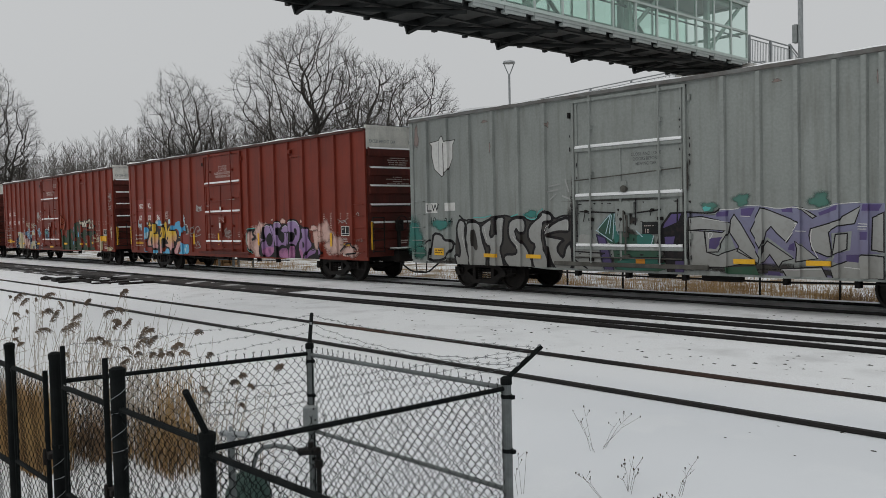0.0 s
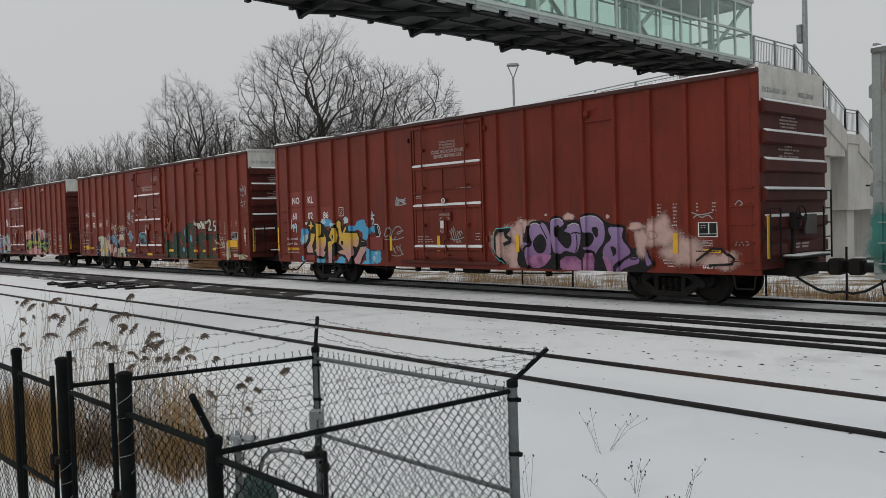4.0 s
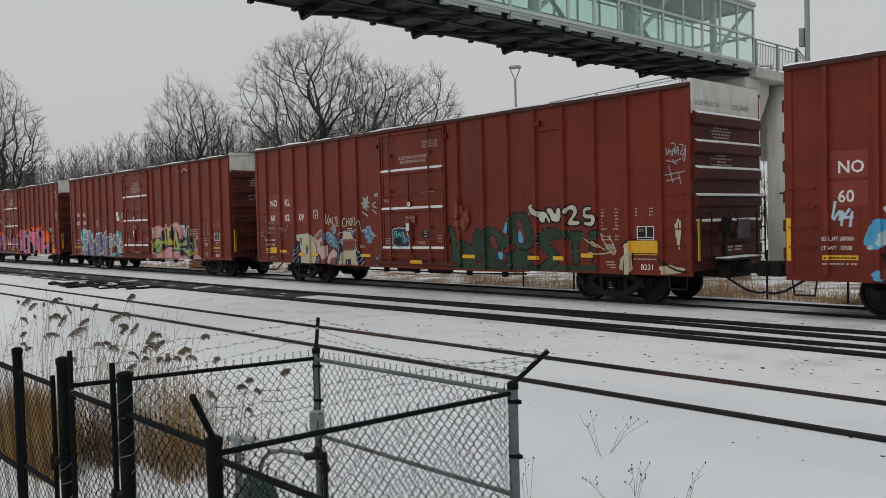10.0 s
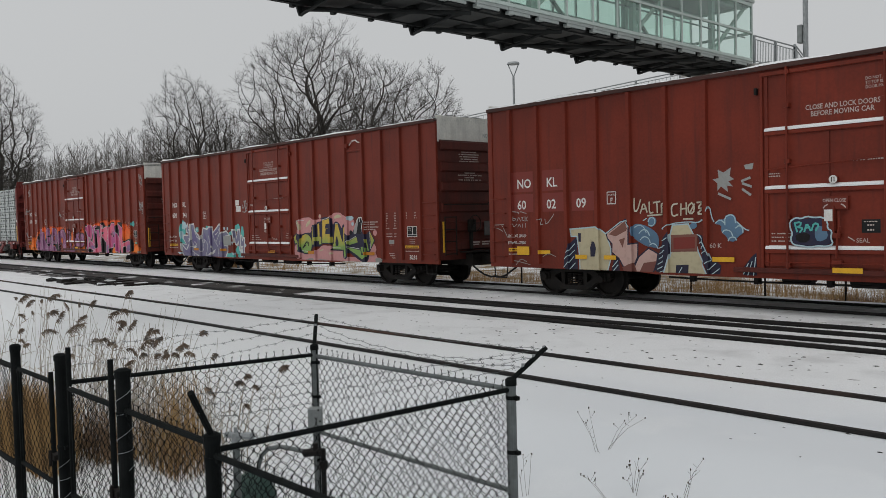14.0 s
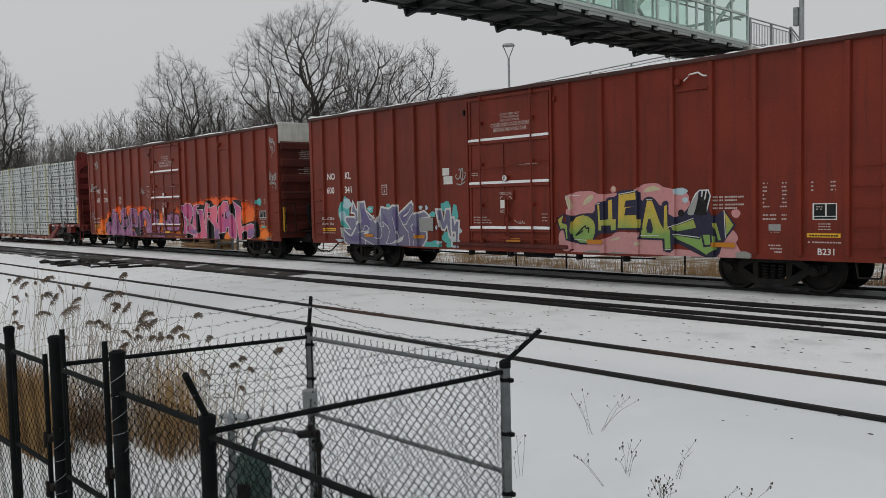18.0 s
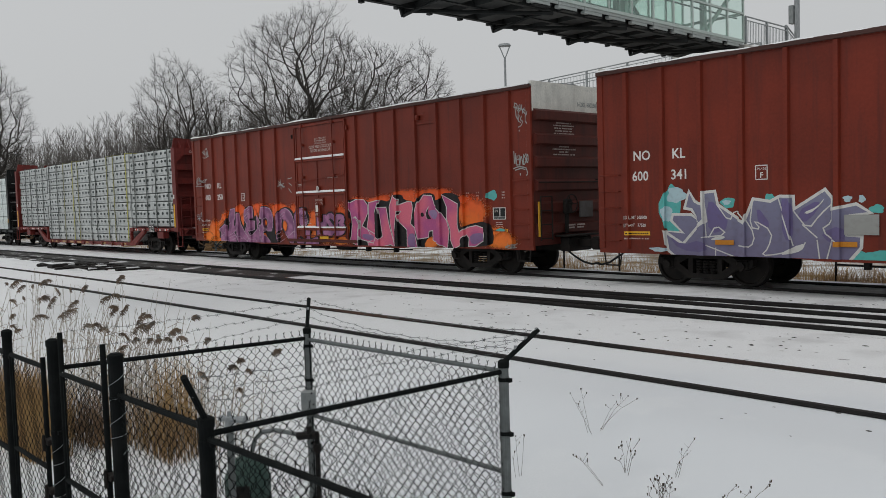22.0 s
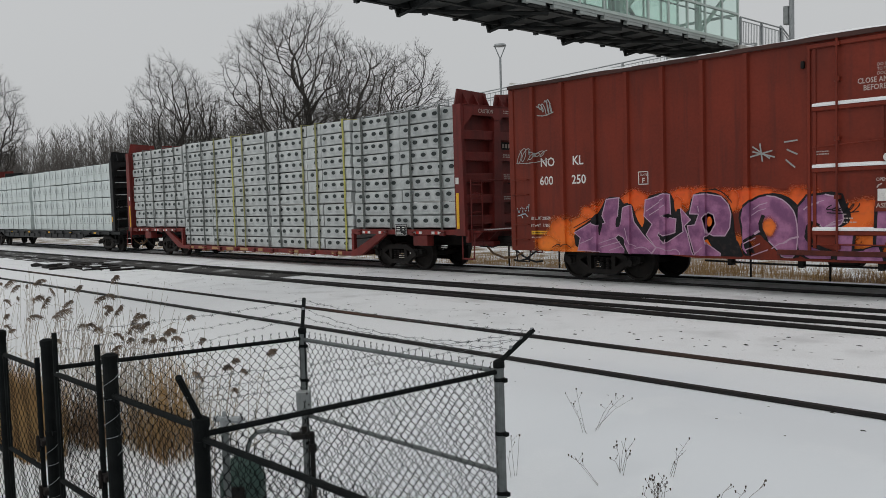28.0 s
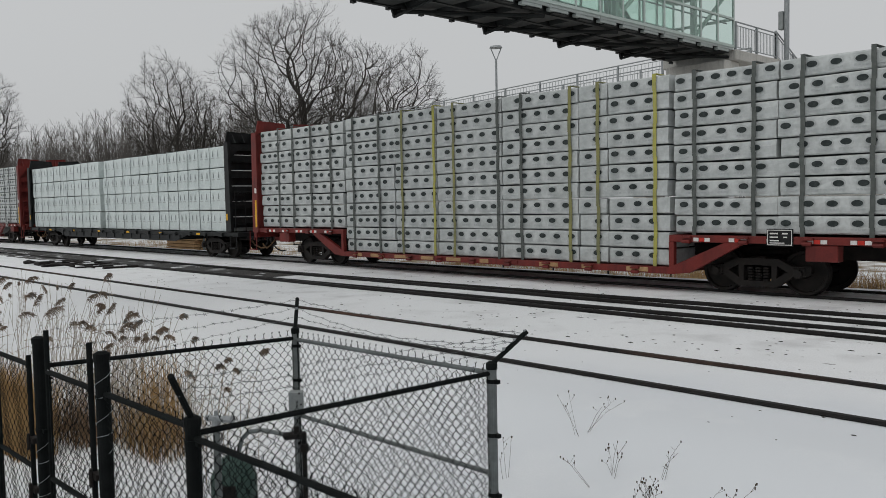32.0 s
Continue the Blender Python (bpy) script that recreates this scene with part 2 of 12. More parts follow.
def ground_z(x, y):
    z = -0.06 + 0.012 * (1 - step(9.6, 12.0, y))
    z -= 0.75 * (1 - step(3.9, 6.9, y))
    z += 1.15 * (1 - step(0.6, 1.4, y)) * (1 if x > -30 else 0)
    z -= 0.45 * step(19.3, 21.2, y)
    z += 0.5 * step(30, 70, y)
    z -= 0.015 * step(12.2, 12.45, y) * (1 - step(15.0, 15.3, y))
    n = noise.noise(Vector((x * 0.35, y * 0.35, 0))) * 0.03 + noise.noise(Vector((x * 1.3, y * 1.3, 4))) * 0.012
    near_rail = min(abs(y - r) for r in (7.93, 9.43, 12.62, 14.12, 17.03, 18.53))
    z += n * (0.16 if y < 9.2 else 0.8) * (0.3 if near_rail < 0.45 else 1.0)
    return z


def axis_steps(stops):
    out = []
    for a, b, d in stops:
        n = max(1, round((b - a) / d))
        out += [a + (b - a) * i / n for i in range(n)]
    return out + [stops[-1][1]]


gx = axis_steps([(-900, -120, 30), (-120, -40, 2.0), (-40, 6, 0.22), (6, 40, 2.0), (40, 700, 40)])
gy = axis_steps([(-300, -10, 20), (-10, 1, 0.6), (1, 20, 0.19), (20, 30, 0.6), (30, 80, 4), (80, 900, 40)])
verts = [(x, y, ground_z(x, y)) for y in gy for x in gx]
nx = len(gx)
faces = [(j * nx + i, j * nx + i + 1, (j + 1) * nx + i + 1, (j + 1) * nx + i) for j in range(len(gy) - 1) for i in range(nx - 1)]
me = bpy.data.meshes.new("ground")
me.from_pydata(verts, [], faces)
me.polygons.foreach_set("use_smooth", [True] * len(me.polygons))


def ground_material():
    """Snow that thins to brown grass beyond the railway, with dirt specks beside the rails."""
    m = M["snow"].copy()
    m.name = "snowy_ground"
    n, l = m.node_tree.nodes, m.node_tree.links
    b = n["Principled BSDF"]
    src = b.inputs["Base Color"].links[0].from_socket
    tc = n.new("ShaderNodeTexCoord")
    sep = n.new("ShaderNodeSeparateXYZ")
    l.new(tc.outputs["Object"], sep.inputs["Vector"])

    def band(a, bb, axis="Y"):
        r = n.new("ShaderNodeMapRange")
        r.inputs["From Min"].default_value, r.inputs["From Max"].default_value = a, bb
        l.new(sep.outputs[axis], r.inputs["Value"])
        return r.outputs["Result"]

    def math_node(op, a, c):
        k = n.new("ShaderNodeMath")
        k.operation = op
        for i, v in enumerate((a, c)):
            if isinstance(v, (int, float)):
                k.inputs[i].default_value = v
            else:
                l.new(v, k.inputs[i])
        return k.outputs[0]

    def blotch(scale, lo, hi, detail=5):
        t = n.new("ShaderNodeTexNoise")
        t.inputs["Scale"].default_value, t.inputs["Detail"].default_value = scale, detail
        l.new(tc.outputs["Object"], t.inputs["Vector"])
        r = n.new("ShaderNodeMapRange")
        r.inputs["From Min"].default_value, r.inputs["From Max"].default_value = lo, hi
        l.new(t.outputs["Fac"], r.inputs["Value"])
        return r.outputs["Result"]

    def lay(colour, fac, under):
        x = n.new("ShaderNodeMix")
        x.data_type = "RGBA"
        x.inputs["B"].default_value = (*colour, 1)
        l.new(fac, x.inputs["Factor"])
        l.new(under, x.inputs["A"])
        return x.outputs["Result"]
    grass = math_node("MULTIPLY", band(19.8, 21.5), blotch(0.9, 0.42, 0.62))
    out = lay((0.2, 0.145, 0.08), grass, src)
    # shade of the near slope put into the snow's colour, blotched, below the rails
    slope_shade = math_node("ADD", math_node("MULTIPLY", band(10.2, 7.6), 0.75), math_node("MULTIPLY", band(9.6, 7.6), blotch(0.8, 0.35, 0.7)))
    slope_shade = math_node("MULTIPLY", math_node("MINIMUM", slope_shade, 1.0), band(-9.5, -5.0, "X"))
    out = lay((0.69, 0.715, 0.742), slope_shade, out)
    # faint grey scuffing over the track bed, sparse dark crumbs
    bed = math_node("MULTIPLY", band(9.6, 11.5), blotch(1.1, 0.5, 0.72))
    out = lay((0.42, 0.42, 0.42), math_node("MULTIPLY", bed, 0.5), out)
    crumbs = math_node("MULTIPLY", band(9.4, 10.2), blotch(5.5, 0.71, 0.75, 2))
    out = lay((0.09, 0.085, 0.08), math_node("MULTIPLY", crumbs, 0.8), out)
    l.new(out, b.inputs["Base Color"])
    return m


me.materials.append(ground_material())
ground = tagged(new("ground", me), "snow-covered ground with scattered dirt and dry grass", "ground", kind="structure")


# ---- tracks ----
def rail_mesh(pts, mat):
    """A rail of true profile swept along plan points."""
    prof = [(-0.036, -0.002), (-0.03, 0.0), (0.03, 0.0), (0.036, -0.002), (0.036, -0.035), (0.012, -0.05), (0.01, -0.13), (0.07, -0.15), (0.07, -0.175), (-0.07, -0.175), (-0.07, -0.15), (-0.01, -0.13), (-0.012, -0.05), (-0.036, -0.035)]
    v, f = [], []
    k = len(prof)
    for x, y in pts:
        v += [(x, y + a, b) for a, b in prof]
    for i in range(len(pts) - 1):
        for j in range(k):
            a, b = i * k + j, i * k + (j + 1) % k
            f.append((a, b, b + k, a + k))
    m = bpy.data.meshes.new("rail")
    m.from_pydata(v, [], f)
    m.materials.append(M[mat])
    return m


def track(label, ys, mat, x0=-260, x1=90):
    t = thing("railway_track", label, "railway track", group="tracks", kind="structure")
    for fy in ys:
        pts = [(x, fy(x) if callable(fy) else fy) for x in axis_steps([(x0, -60, 10), (-60, 0, 1.5), (0, x1, 10)])]
        part("rail", rail_mesh(pts, mat), None, t)
    return t


def veer(y, off):
    return lambda x: y + off * step(-27, 2, x)


track("dark steel railway track carrying the freight train", (17.03, 18.53), "rail")
track("dark steel railway track half buried in snow", (12.6, 14.1), "rail")
track("diverging railway track beside the middle track", (veer(12.64, 0.7), veer(14.14, 0.9)), "rail")
near_track = track("dark railway track nearly buried in snow", (7.93,), "rail")
part("rail", rail_mesh([(x, 9.43) for x in axis_steps([(-260, -60, 10), (-60, 0, 1.5), (0, 90, 10)])], "rail_rust"), None, near_track, "patchily rusted rail")


def strip(name, x0, x1, y0, y1, z, mat, label, category, rough=0.05, step_x=0.5, step_y=0.15, edge=0.25):
    """A thin uneven bed laid on the ground, with ragged edges."""
    bm = B()
    cols = axis_steps([(x0, x1, step_x)])
    rows = axis_steps([(y0, y1, step_y)])
    grid = []
    for j, y in enumerate(rows):
        row = []
        for x in cols:
            yy = y
            if j in (0, len(rows) - 1):
                yy += noise.noise(Vector((x * 0.8, y * 3, 7))) * edge
            rim = min(j, len(rows) - 1 - j)
            zz = z + noise.noise(Vector((x * 1.5, y * 2.5, 2))) * rough + (0 if rim else -0.09)
            row.append(bm.verts.new((x, yy, zz)))
        grid.append(row)
    for j in range(len(rows) - 1):
        for i in range(len(cols) - 1):
            bm.faces.new((grid[j][i], grid[j][i + 1], grid[j + 1][i + 1], grid[j + 1][i]))
    ob = new(name, mesh_of(name, bm, mat, True))
    return tagged(ob, label, category, kind="structure")


strip("track_bed", -90, 30, 17.12, 18.44, -0.05, "dirty_snow", "grey trampled snow and ballast between the rails", "track bed", rough=0.02, edge=0.0)
strip("switch_bed", -60, -30, 11.7, 14.2, -0.055, "wet_ballast", "dark wet ballast with snow patches at a switch", "ballast", rough=0.05, edge=0.7)
strip("switch_bed", -30, -21, 12.75, 14.2, -0.062, "wet_ballast", "dark wet ballast thinning out between the rails", "ballast", rough=0.03, edge=0.35)
for y0, off in ((12.63, 0.7), (14.13, 0.9)):
    bm = B()
    prev = None
    for x in axis_steps([(-24, -15, 0.5)]):
        far = y0 + off * step(-27, 2, x)
        row = [bm.verts.new((x, y0 + 0.05, -0.07)), bm.verts.new((x, far - 0.03 + 0.04 * noise.noise(Vector((x, y0, 0))), -0.07))]
        if prev:
            bm.faces.new((prev[0], prev[1], row[1], row[0]))
        prev = row
    tagged(new("flangeway", mesh_of("flangeway", bm, "ballast")), "dark wet ballast between a rail and its switch blade", "ballast", kind="structure")
# switch machine and its rods beside the middle track
machine = thing("switch_machine", "dark switch machine with snow-capped rods beside the track", "switch machine")
bm = B()
box(bm, -33.4, -32.8, 10.5, 11.1, -0.1, 0.1, 0.04)
body = part("body", bm, "iron", machine)
bm = B()
box(bm, -33.37, -32.83, 10.52, 10.9, 0.1, 0.14, 0.02)
part("body_snow", bm, "snow", machine)
rnd_s = random.Random(18)
for x, ya, yb in ((-34.4, 10.5, 12.5), (-33.6, 10.9, 12.9), (-32.2, 10.4, 12.6), (-31.3, 11.2, 12.6), (-30.2, 10.9, 12.6), (-29.0, 11.4, 12.6)):
    turn = Matrix.Translation((x, (ya + yb) / 2, 0)) @ Matrix.Rotation(rnd_s.uniform(-0.16, 0.16), 4, "Z")
    half = (yb - ya) / 2
    bm = B()
    box(bm, -0.13, 0.13, -half, half, -0.12, rnd_s.uniform(-0.02, 0.03), 0.02, m=turn)
    tie = part("tie", bm, "iron", machine)
    for k in range(1):
        y = rnd_s.uniform(-half, half - 0.5)
        bm = B()
        box(bm, -0.05 + rnd_s.uniform(-0.05, 0.0), 0.1, y, y + rnd_s.uniform(0.2, 0.6), -0.02, 0.035 + rnd_s.uniform(0, 0.015), 0.012, m=turn)
        part("tie_snow", bm, "snow", tie)
for x, y, ln in ((-31.3, 10.7, 0.8), (-34.0, 10.5, 0.5), (-30.0, 11.0, 0.6), (-32.8, 11.6, 0.9)):
    bm = B()
    tube(bm, [(x - ln, y, 0.02), (x - ln * 0.2, y + 0.06, 0.09), (x + ln * 0.4, y + 0.05, 0.07), (x + ln, y + 0.25, 0.0)], 0.045, 8)
    part("rod", bm, "iron", machine)

# ---- the freight train ----
CAR_Y, PITCH, BOX = 17.75, 20.695, 18.55


def train_at(t):
    """Where the grey boxcar's rear end is at t seconds."""
    return -18.743 + 3.245 * t - 0.005 * t * t


WHEEL_R = 0.457
_wheel = B()
for side in (-1, 1):
    y = side * 0.72
    prof = [(0.08, 0.085), (0.12, 0.1), (0.13, 0.06), (0.38, 0.05), (0.40, 0.10), (0.452, 0.10), (0.46, 0.0), (0.485, -0.03), (0.485, -0.05), (0.40, -0.05), (0.38, 0.02), (0.13, 0.0), (0.1, -0.05)]
    n = 28
    rings = [[_wheel.verts.new((r * math.cos(2 * math.pi * i / n), y + side * w, r * math.sin(2 * math.pi * i / n))) for i in range(n)] for r, w in prof]
    for a, b in zip(rings[:-1], rings[1:]):
        for i in range(n):
            _wheel.faces.new((a[i], a[(i + 1) % n], b[(i + 1) % n], b[i]))
cyl(_wheel, (0, -0.93, 0), (0, 0.93, 0), 0.085, 12)
for k in range(3):
    a = 2 * math.pi * k / 3
    for s_ in (-1, 1):
        cyl(_wheel, (0.05 * math.cos(a), s_ * 0.92, 0.05 * math.sin(a)), (0.05 * math.cos(a), s_ * 0.96, 0.05 * math.sin(a)), 0.016, 6)
WHEEL = mesh_of("wheelset", _wheel, "iron")

_fr = B()
# cast side frame: bow, columns, bottom chord, journal boxes
prism(_fr, [(-1.12, 0.60), (-0.74, 0.60), (-0.45, 0.74), (0.45, 0.74), (0.74, 0.60), (1.12, 0.60), (1.12, 0.47), (0.98, 0.39), (0.78, 0.40), (0.42, 0.60), (-0.42, 0.60), (-0.78, 0.40), (-0.98, 0.39), (-1.12, 0.47)], -0.085, 0.085)
prism(_fr, [(-0.80, 0.42), (-0.66, 0.50), (-0.30, 0.27), (0.30, 0.27), (0.66, 0.50), (0.80, 0.42), (0.40, 0.15), (-0.40, 0.15)], -0.08, 0.08)
for sx in (-1, 1):
    prism(_fr, [(sx * 0.30, 0.24), (sx * 0.40, 0.24), (sx * 0.42, 0.64), (sx * 0.30, 0.64)], -0.07, 0.07)
    box(_fr, sx * 0.889 - 0.13, sx * 0.889 + 0.13, -0.13, 0.06, 0.40, 0.58, 0.02)
    cyl(_fr, (sx * 0.889, -0.2, 0.457), (sx * 0.889, 0, 0.457), 0.09, 10)
SIDE_FRAME = mesh_of("side_frame", _fr, "iron")
_sp = B()
for sx in (-0.17, 0.0, 0.17):
    for k in range(5):
        cyl(_sp, (sx, 0, 0.28 + k * 0.06), (sx, 0, 0.315 + k * 0.06), 0.07, 8)
SPRINGS = mesh_of("spring_pack", _sp, "iron")
_bo = B()
box(_bo, -0.18, 0.18, -1.05, 1.05, 0.60, 0.78, 0.03)
box(_bo, -0.35, 0.35, -0.3, 0.3, 0.76, 0.90, 0.03)
BOLSTER = mesh_of("bolster", _bo, "iron")
WHEELSETS = []


def bogie(car, x):
    b = part("bogie", BOLSTER, None, car, "dark cast-iron bogie", at=(x, 0, 0))
    for sy in (-1, 1):
        part("side_frame", SIDE_FRAME, None, b, at=Matrix.Translation((0, sy * 1.0, 0)) @ (Matrix.Rotation(math.pi, 4, "Z") if sy > 0 else Matrix()))
        tagged(part("spring_pack", SPRINGS, None, b, at=(0, sy * 1.0, 0)), kind="stuff")
    for sx in (-0.889, 0.889):
        w = part("wheelset", WHEEL, None, b, at=(sx, 0, WHEEL_R))
        WHEELSETS.append(w)


def coupler(car, x, d):
    bm = B()
    box(bm, min(x, x + d * 0.75), max(x, x + d * 0.75), -0.09, 0.09, 0.72, 0.92, 0.02)
    box(bm, min(x + d * 0.72, x + d * 1.02), max(x + d * 0.72, x + d * 1.02), -0.17, 0.14, 0.66, 1.0, 0.05)
    box(bm, min(x + d * 0.9, x + d * 1.06), max(x + d * 0.9, x + d * 1.06), 0.02, 0.2, 0.68, 0.98, 0.04)
    part("coupler", bm, "iron", car)
    bm = B()
    pts = [(x + d * 0.15, -0.35, 0.62), (x + d * 0.35, -0.36, 0.5), (x + d * 0.6, -0.33, 0.36), (x + d * 0.85, -0.3, 0.30), (x + d * 1.07, -0.28, 0.33)]
    tube(bm, pts, 0.028, 7)
    cyl(bm, (x + d * 0.15, -0.35, 0.62), (x + d * 0.15, -0.35, 0.8), 0.03, 7)
    part("brake_hose", bm, "black", car)


POSTS = [0.8, 1.73, 2.66, 3.59, 4.52, 5.48, 6.45, 11.22, 12.2, 13.14, 14.09, 15.02, 15.98, 16.9, 17.8]
POST_W, POST_D, SHEET = 0.14, 0.075, 1.56
SILL, EAVE = 0.72, 4.90
DOOR = (7.7, 10.72)


def side_depth(x, door, posts):
    """How far from the car's middle its side stands at x."""
    eps = 0.0005
    if door[0] - 0.06 - eps <= x <= door[1] + 0.06 + eps:
        return SHEET + 0.03
    for p in posts:
        if p - POST_W / 2 - eps <= x <= p + POST_W / 2 + eps:
            return SHEET + POST_D
    if x < 0.16 + eps or x > BOX - 0.16 - eps:
        return SHEET + 0.03
    return SHEET


def side_cuts(door, posts):
    cuts = [0.16, 0.164, BOX - 0.164, BOX - 0.16, door[0] - 0.064, door[0] - 0.06, door[1] + 0.06, door[1] + 0.064]
    for p in posts:
        cuts += [p - POST_W / 2 - 0.004, p - POST_W / 2, p + POST_W / 2, p + POST_W / 2 + 0.004]
    return sorted(cuts)


def boxcar(paint, end_paint, top_panel, label, door=DOOR, posts=POSTS):
    car = thing("boxcar", label, "boxcar", group="freight train")
    # side sheets, roof, floor, sills
    for sy in (-1, 1):
        bm = B()
        box(bm, 0.02, BOX - 0.02, min(sy * SHEET, sy * (SHEET - 0.05)), max(sy * SHEET, sy * (SHEET - 0.05)), SILL + 0.1, EAVE)
        part("side_sheet", bm, paint, car)
        bm = B()
        box(bm, 0.0, BOX, min(sy * (SHEET + 0.045), sy * (SHEET - 0.06)), max(sy * (SHEET + 0.045), sy * (SHEET - 0.06)), EAVE - 0.06, EAVE + 0.03, 0.015)
        part("roof_rail", bm, paint, car)
        bm = B()
        prism(bm, [(0.0, SILL - 0.01), (0.0, SILL + 0.1), (BOX, SILL + 0.1), (BOX, SILL - 0.01), (BOX - 4.6, SILL - 0.01), (BOX - 5.2, SILL - 0.06), (5.2, SILL - 0.06), (4.6, SILL - 0.01)], sy * (SHEET - 0.06), sy * SHEET)
        part("side_sill", bm, paint, car)
    post = B()
    prism(post, [(-POST_W / 2, 0), (-POST_W / 2 + 0.025, POST_D), (POST_W / 2 - 0.025, POST_D), (POST_W / 2, 0)], SILL + 0.1, EAVE - 0.06, "z")
    post = mesh_of("side_post", post, paint)
    for sy in (-1, 1):
        for x in posts:
            part("side_post", post, None, car, at=Matrix.Translation((x, sy * SHEET, 0)) @ (Matrix.Rotation(math.pi, 4, "Z") if sy < 0 else Matrix()))
        for x0 in (0.0, BOX - 0.16):
            bm = B()
            box(bm, x0, x0 + 0.16, min(sy * (SHEET - 0.05), sy * (SHEET + 0.03)), max(sy * (SHEET - 0.05), sy * (SHEET + 0.03)), SILL + 0.1, EAVE - 0.06, 0.012)
            part("corner_post", bm, paint, car)
    bm = B()
    prism(bm, [(-SHEET - 0.05, EAVE + 0.03), (0, EAVE + 0.16), (SHEET + 0.05, EAVE + 0.03), (SHEET + 0.05, EAVE - 0.01), (-SHEET - 0.05, EAVE - 0.01)], 0.0, BOX, "x")
    for i in range(18):
        x = 0.5 + i * (BOX - 1.0) / 17
        prism(bm, [(-SHEET - 0.05, EAVE + 0.03), (0, EAVE + 0.20), (SHEET + 0.05, EAVE + 0.03)], x - 0.04, x + 0.04, "x")
    part("roof", bm, "galv", car, "galvanised roof")
    for sy in (-1, 1):
        bm = B()
        box(bm, 0.0, BOX, min(sy * (SHEET - 0.02), sy * (SHEET + 0.075)), max(sy * (SHEET - 0.02), sy * (SHEET + 0.075)), EAVE - 0.05, EAVE + 0.045, 0.012)
        part("top_chord", bm, "chord" if paint == "red" else "grey_chord", car, "weathered top chord")
    # snow lying on the roof, in uneven drifts along the eaves
    bm = B()
    for sy in (-1, 1):
        prev = None
        for i in range(75):
            x = 0.03 + i * (BOX - 0.06) / 74
            h = max(-0.012, 0.018 + 0.085 * noise.noise(Vector((x * 0.55, sy * 3, 11))) + 0.04 * noise.noise(Vector((x * 2.6, sy, 3))))
            ring = [bm.verts.new((x, sy * (SHEET + 0.072), EAVE + 0.03 + min(0.02, h * 0.4))), bm.verts.new((x, sy * (SHEET + 0.05), EAVE + 0.046 + h)), bm.verts.new((x, sy * (SHEET - 0.8), EAVE + 0.1 + h)), bm.verts.new((x, sy * 0.1, EAVE + 0.165 + h))]
            if prev:
                for k in range(3):
                    bm.faces.new((prev[k], prev[k + 1], ring[k + 1], ring[k]))
            prev = ring
    part("roof_snow", bm, "snow", car, "thin snow lying on the roof", smooth=True)
    # underframe
    bm = B()
    box(bm, 0.1, BOX - 0.1, -1.5, 1.5, SILL + 0.13, SILL + 0.3)
    box(bm, -0.05, BOX + 0.05, -0.28, 0.28, 0.62, 0.95)
    for x in axis_steps([(4.8, BOX - 4.8, 1.12)]):
        box(bm, x - 0.05, x + 0.05, -1.45, 1.45, SILL - 0.02, SILL + 0.15)
    part("underframe", bm, "iron", car)
    bm = B()
    tube(bm, [(5.3, -1.2, 0.58), (6.8, -1.2, 0.55), (11.2, -1.2, 0.55), (13.4, -1.2, 0.6)], 0.022, 6)
    for x in (5.9, 7.4, 8.9, 11.2, 12.6):
        box(bm, x - 0.05, x + 0.05, -1.26, -1.1, 0.5, 0.72)
    box(bm, 7.9, 8.5, -1.2, -0.8, 0.54, 0.72, 0.05)
    cyl(bm, (9.2, -0.9, 0.6), (10.1, -0.9, 0.6), 0.12, 12)
    part("brake_rigging", bm, "iron", car)
    # ends: corrugated, pale top panel, ladders, crossover step, hand brake
    for d, x in ((-1, 0.0), (1, BOX)):
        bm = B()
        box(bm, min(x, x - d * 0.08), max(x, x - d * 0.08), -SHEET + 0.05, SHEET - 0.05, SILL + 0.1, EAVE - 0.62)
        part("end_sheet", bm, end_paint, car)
        bm = B()
        box(bm, min(x, x - d * 0.08), max(x, x - d * 0.08), -SHEET + 0.04, SHEET - 0.04, EAVE - 0.62, EAVE + 0.14)
        part("end_top_panel", bm, top_panel, car, "pale painted panel at the top of the end")
        for z in (4.24, 3.62, 3.04, 2.43, 1.86, 1.3):
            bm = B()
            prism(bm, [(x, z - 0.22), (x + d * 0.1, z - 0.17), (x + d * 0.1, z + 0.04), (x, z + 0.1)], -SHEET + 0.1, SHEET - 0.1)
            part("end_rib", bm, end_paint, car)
            if z > 1.5 and paint == "red":
                bm = B()
                prism(bm, [(x + d * 0.03, z + 0.082), (x + d * 0.101, z + 0.042), (x + d * 0.103, z + 0.056), (x + d * 0.03, z + 0.105)], -SHEET + 0.14, SHEET - 0.14)
                part("rib_snow", bm, "snow", car, "snow lying on a rib")
        bm = B()
        ya = -SHEET + 0.12 if d > 0 else SHEET - 0.12
        for y in (ya, ya + (0.45 if d > 0 else -0.45)):
            cyl(bm, (x + d * 0.16, y, 0.95), (x + d * 0.16, y, 2.1), 0.018, 6)
        for k in range(4):
            cyl(bm, (x + d * 0.16, ya, 1.0 + k * 0.36), (x + d * 0.16, ya + (0.45 if d > 0 else -0.45), 1.0 + k * 0.36), 0.016, 6)
        cyl(bm, (x + d * 0.16, -SHEET + 0.1, 2.45), (x + d * 0.16, SHEET - 0.1, 2.45), 0.018, 6)
        cyl(bm, (x + d * 0.2, SHEET - 0.15, 0.95), (x + d * 0.2, SHEET - 0.15, 2.47), 0.02, 6)
        cyl(bm, (x + d * 0.2, SHEET - 0.55, 0.95), (x + d * 0.2, SHEET - 0.55, 2.1), 0.02, 6)
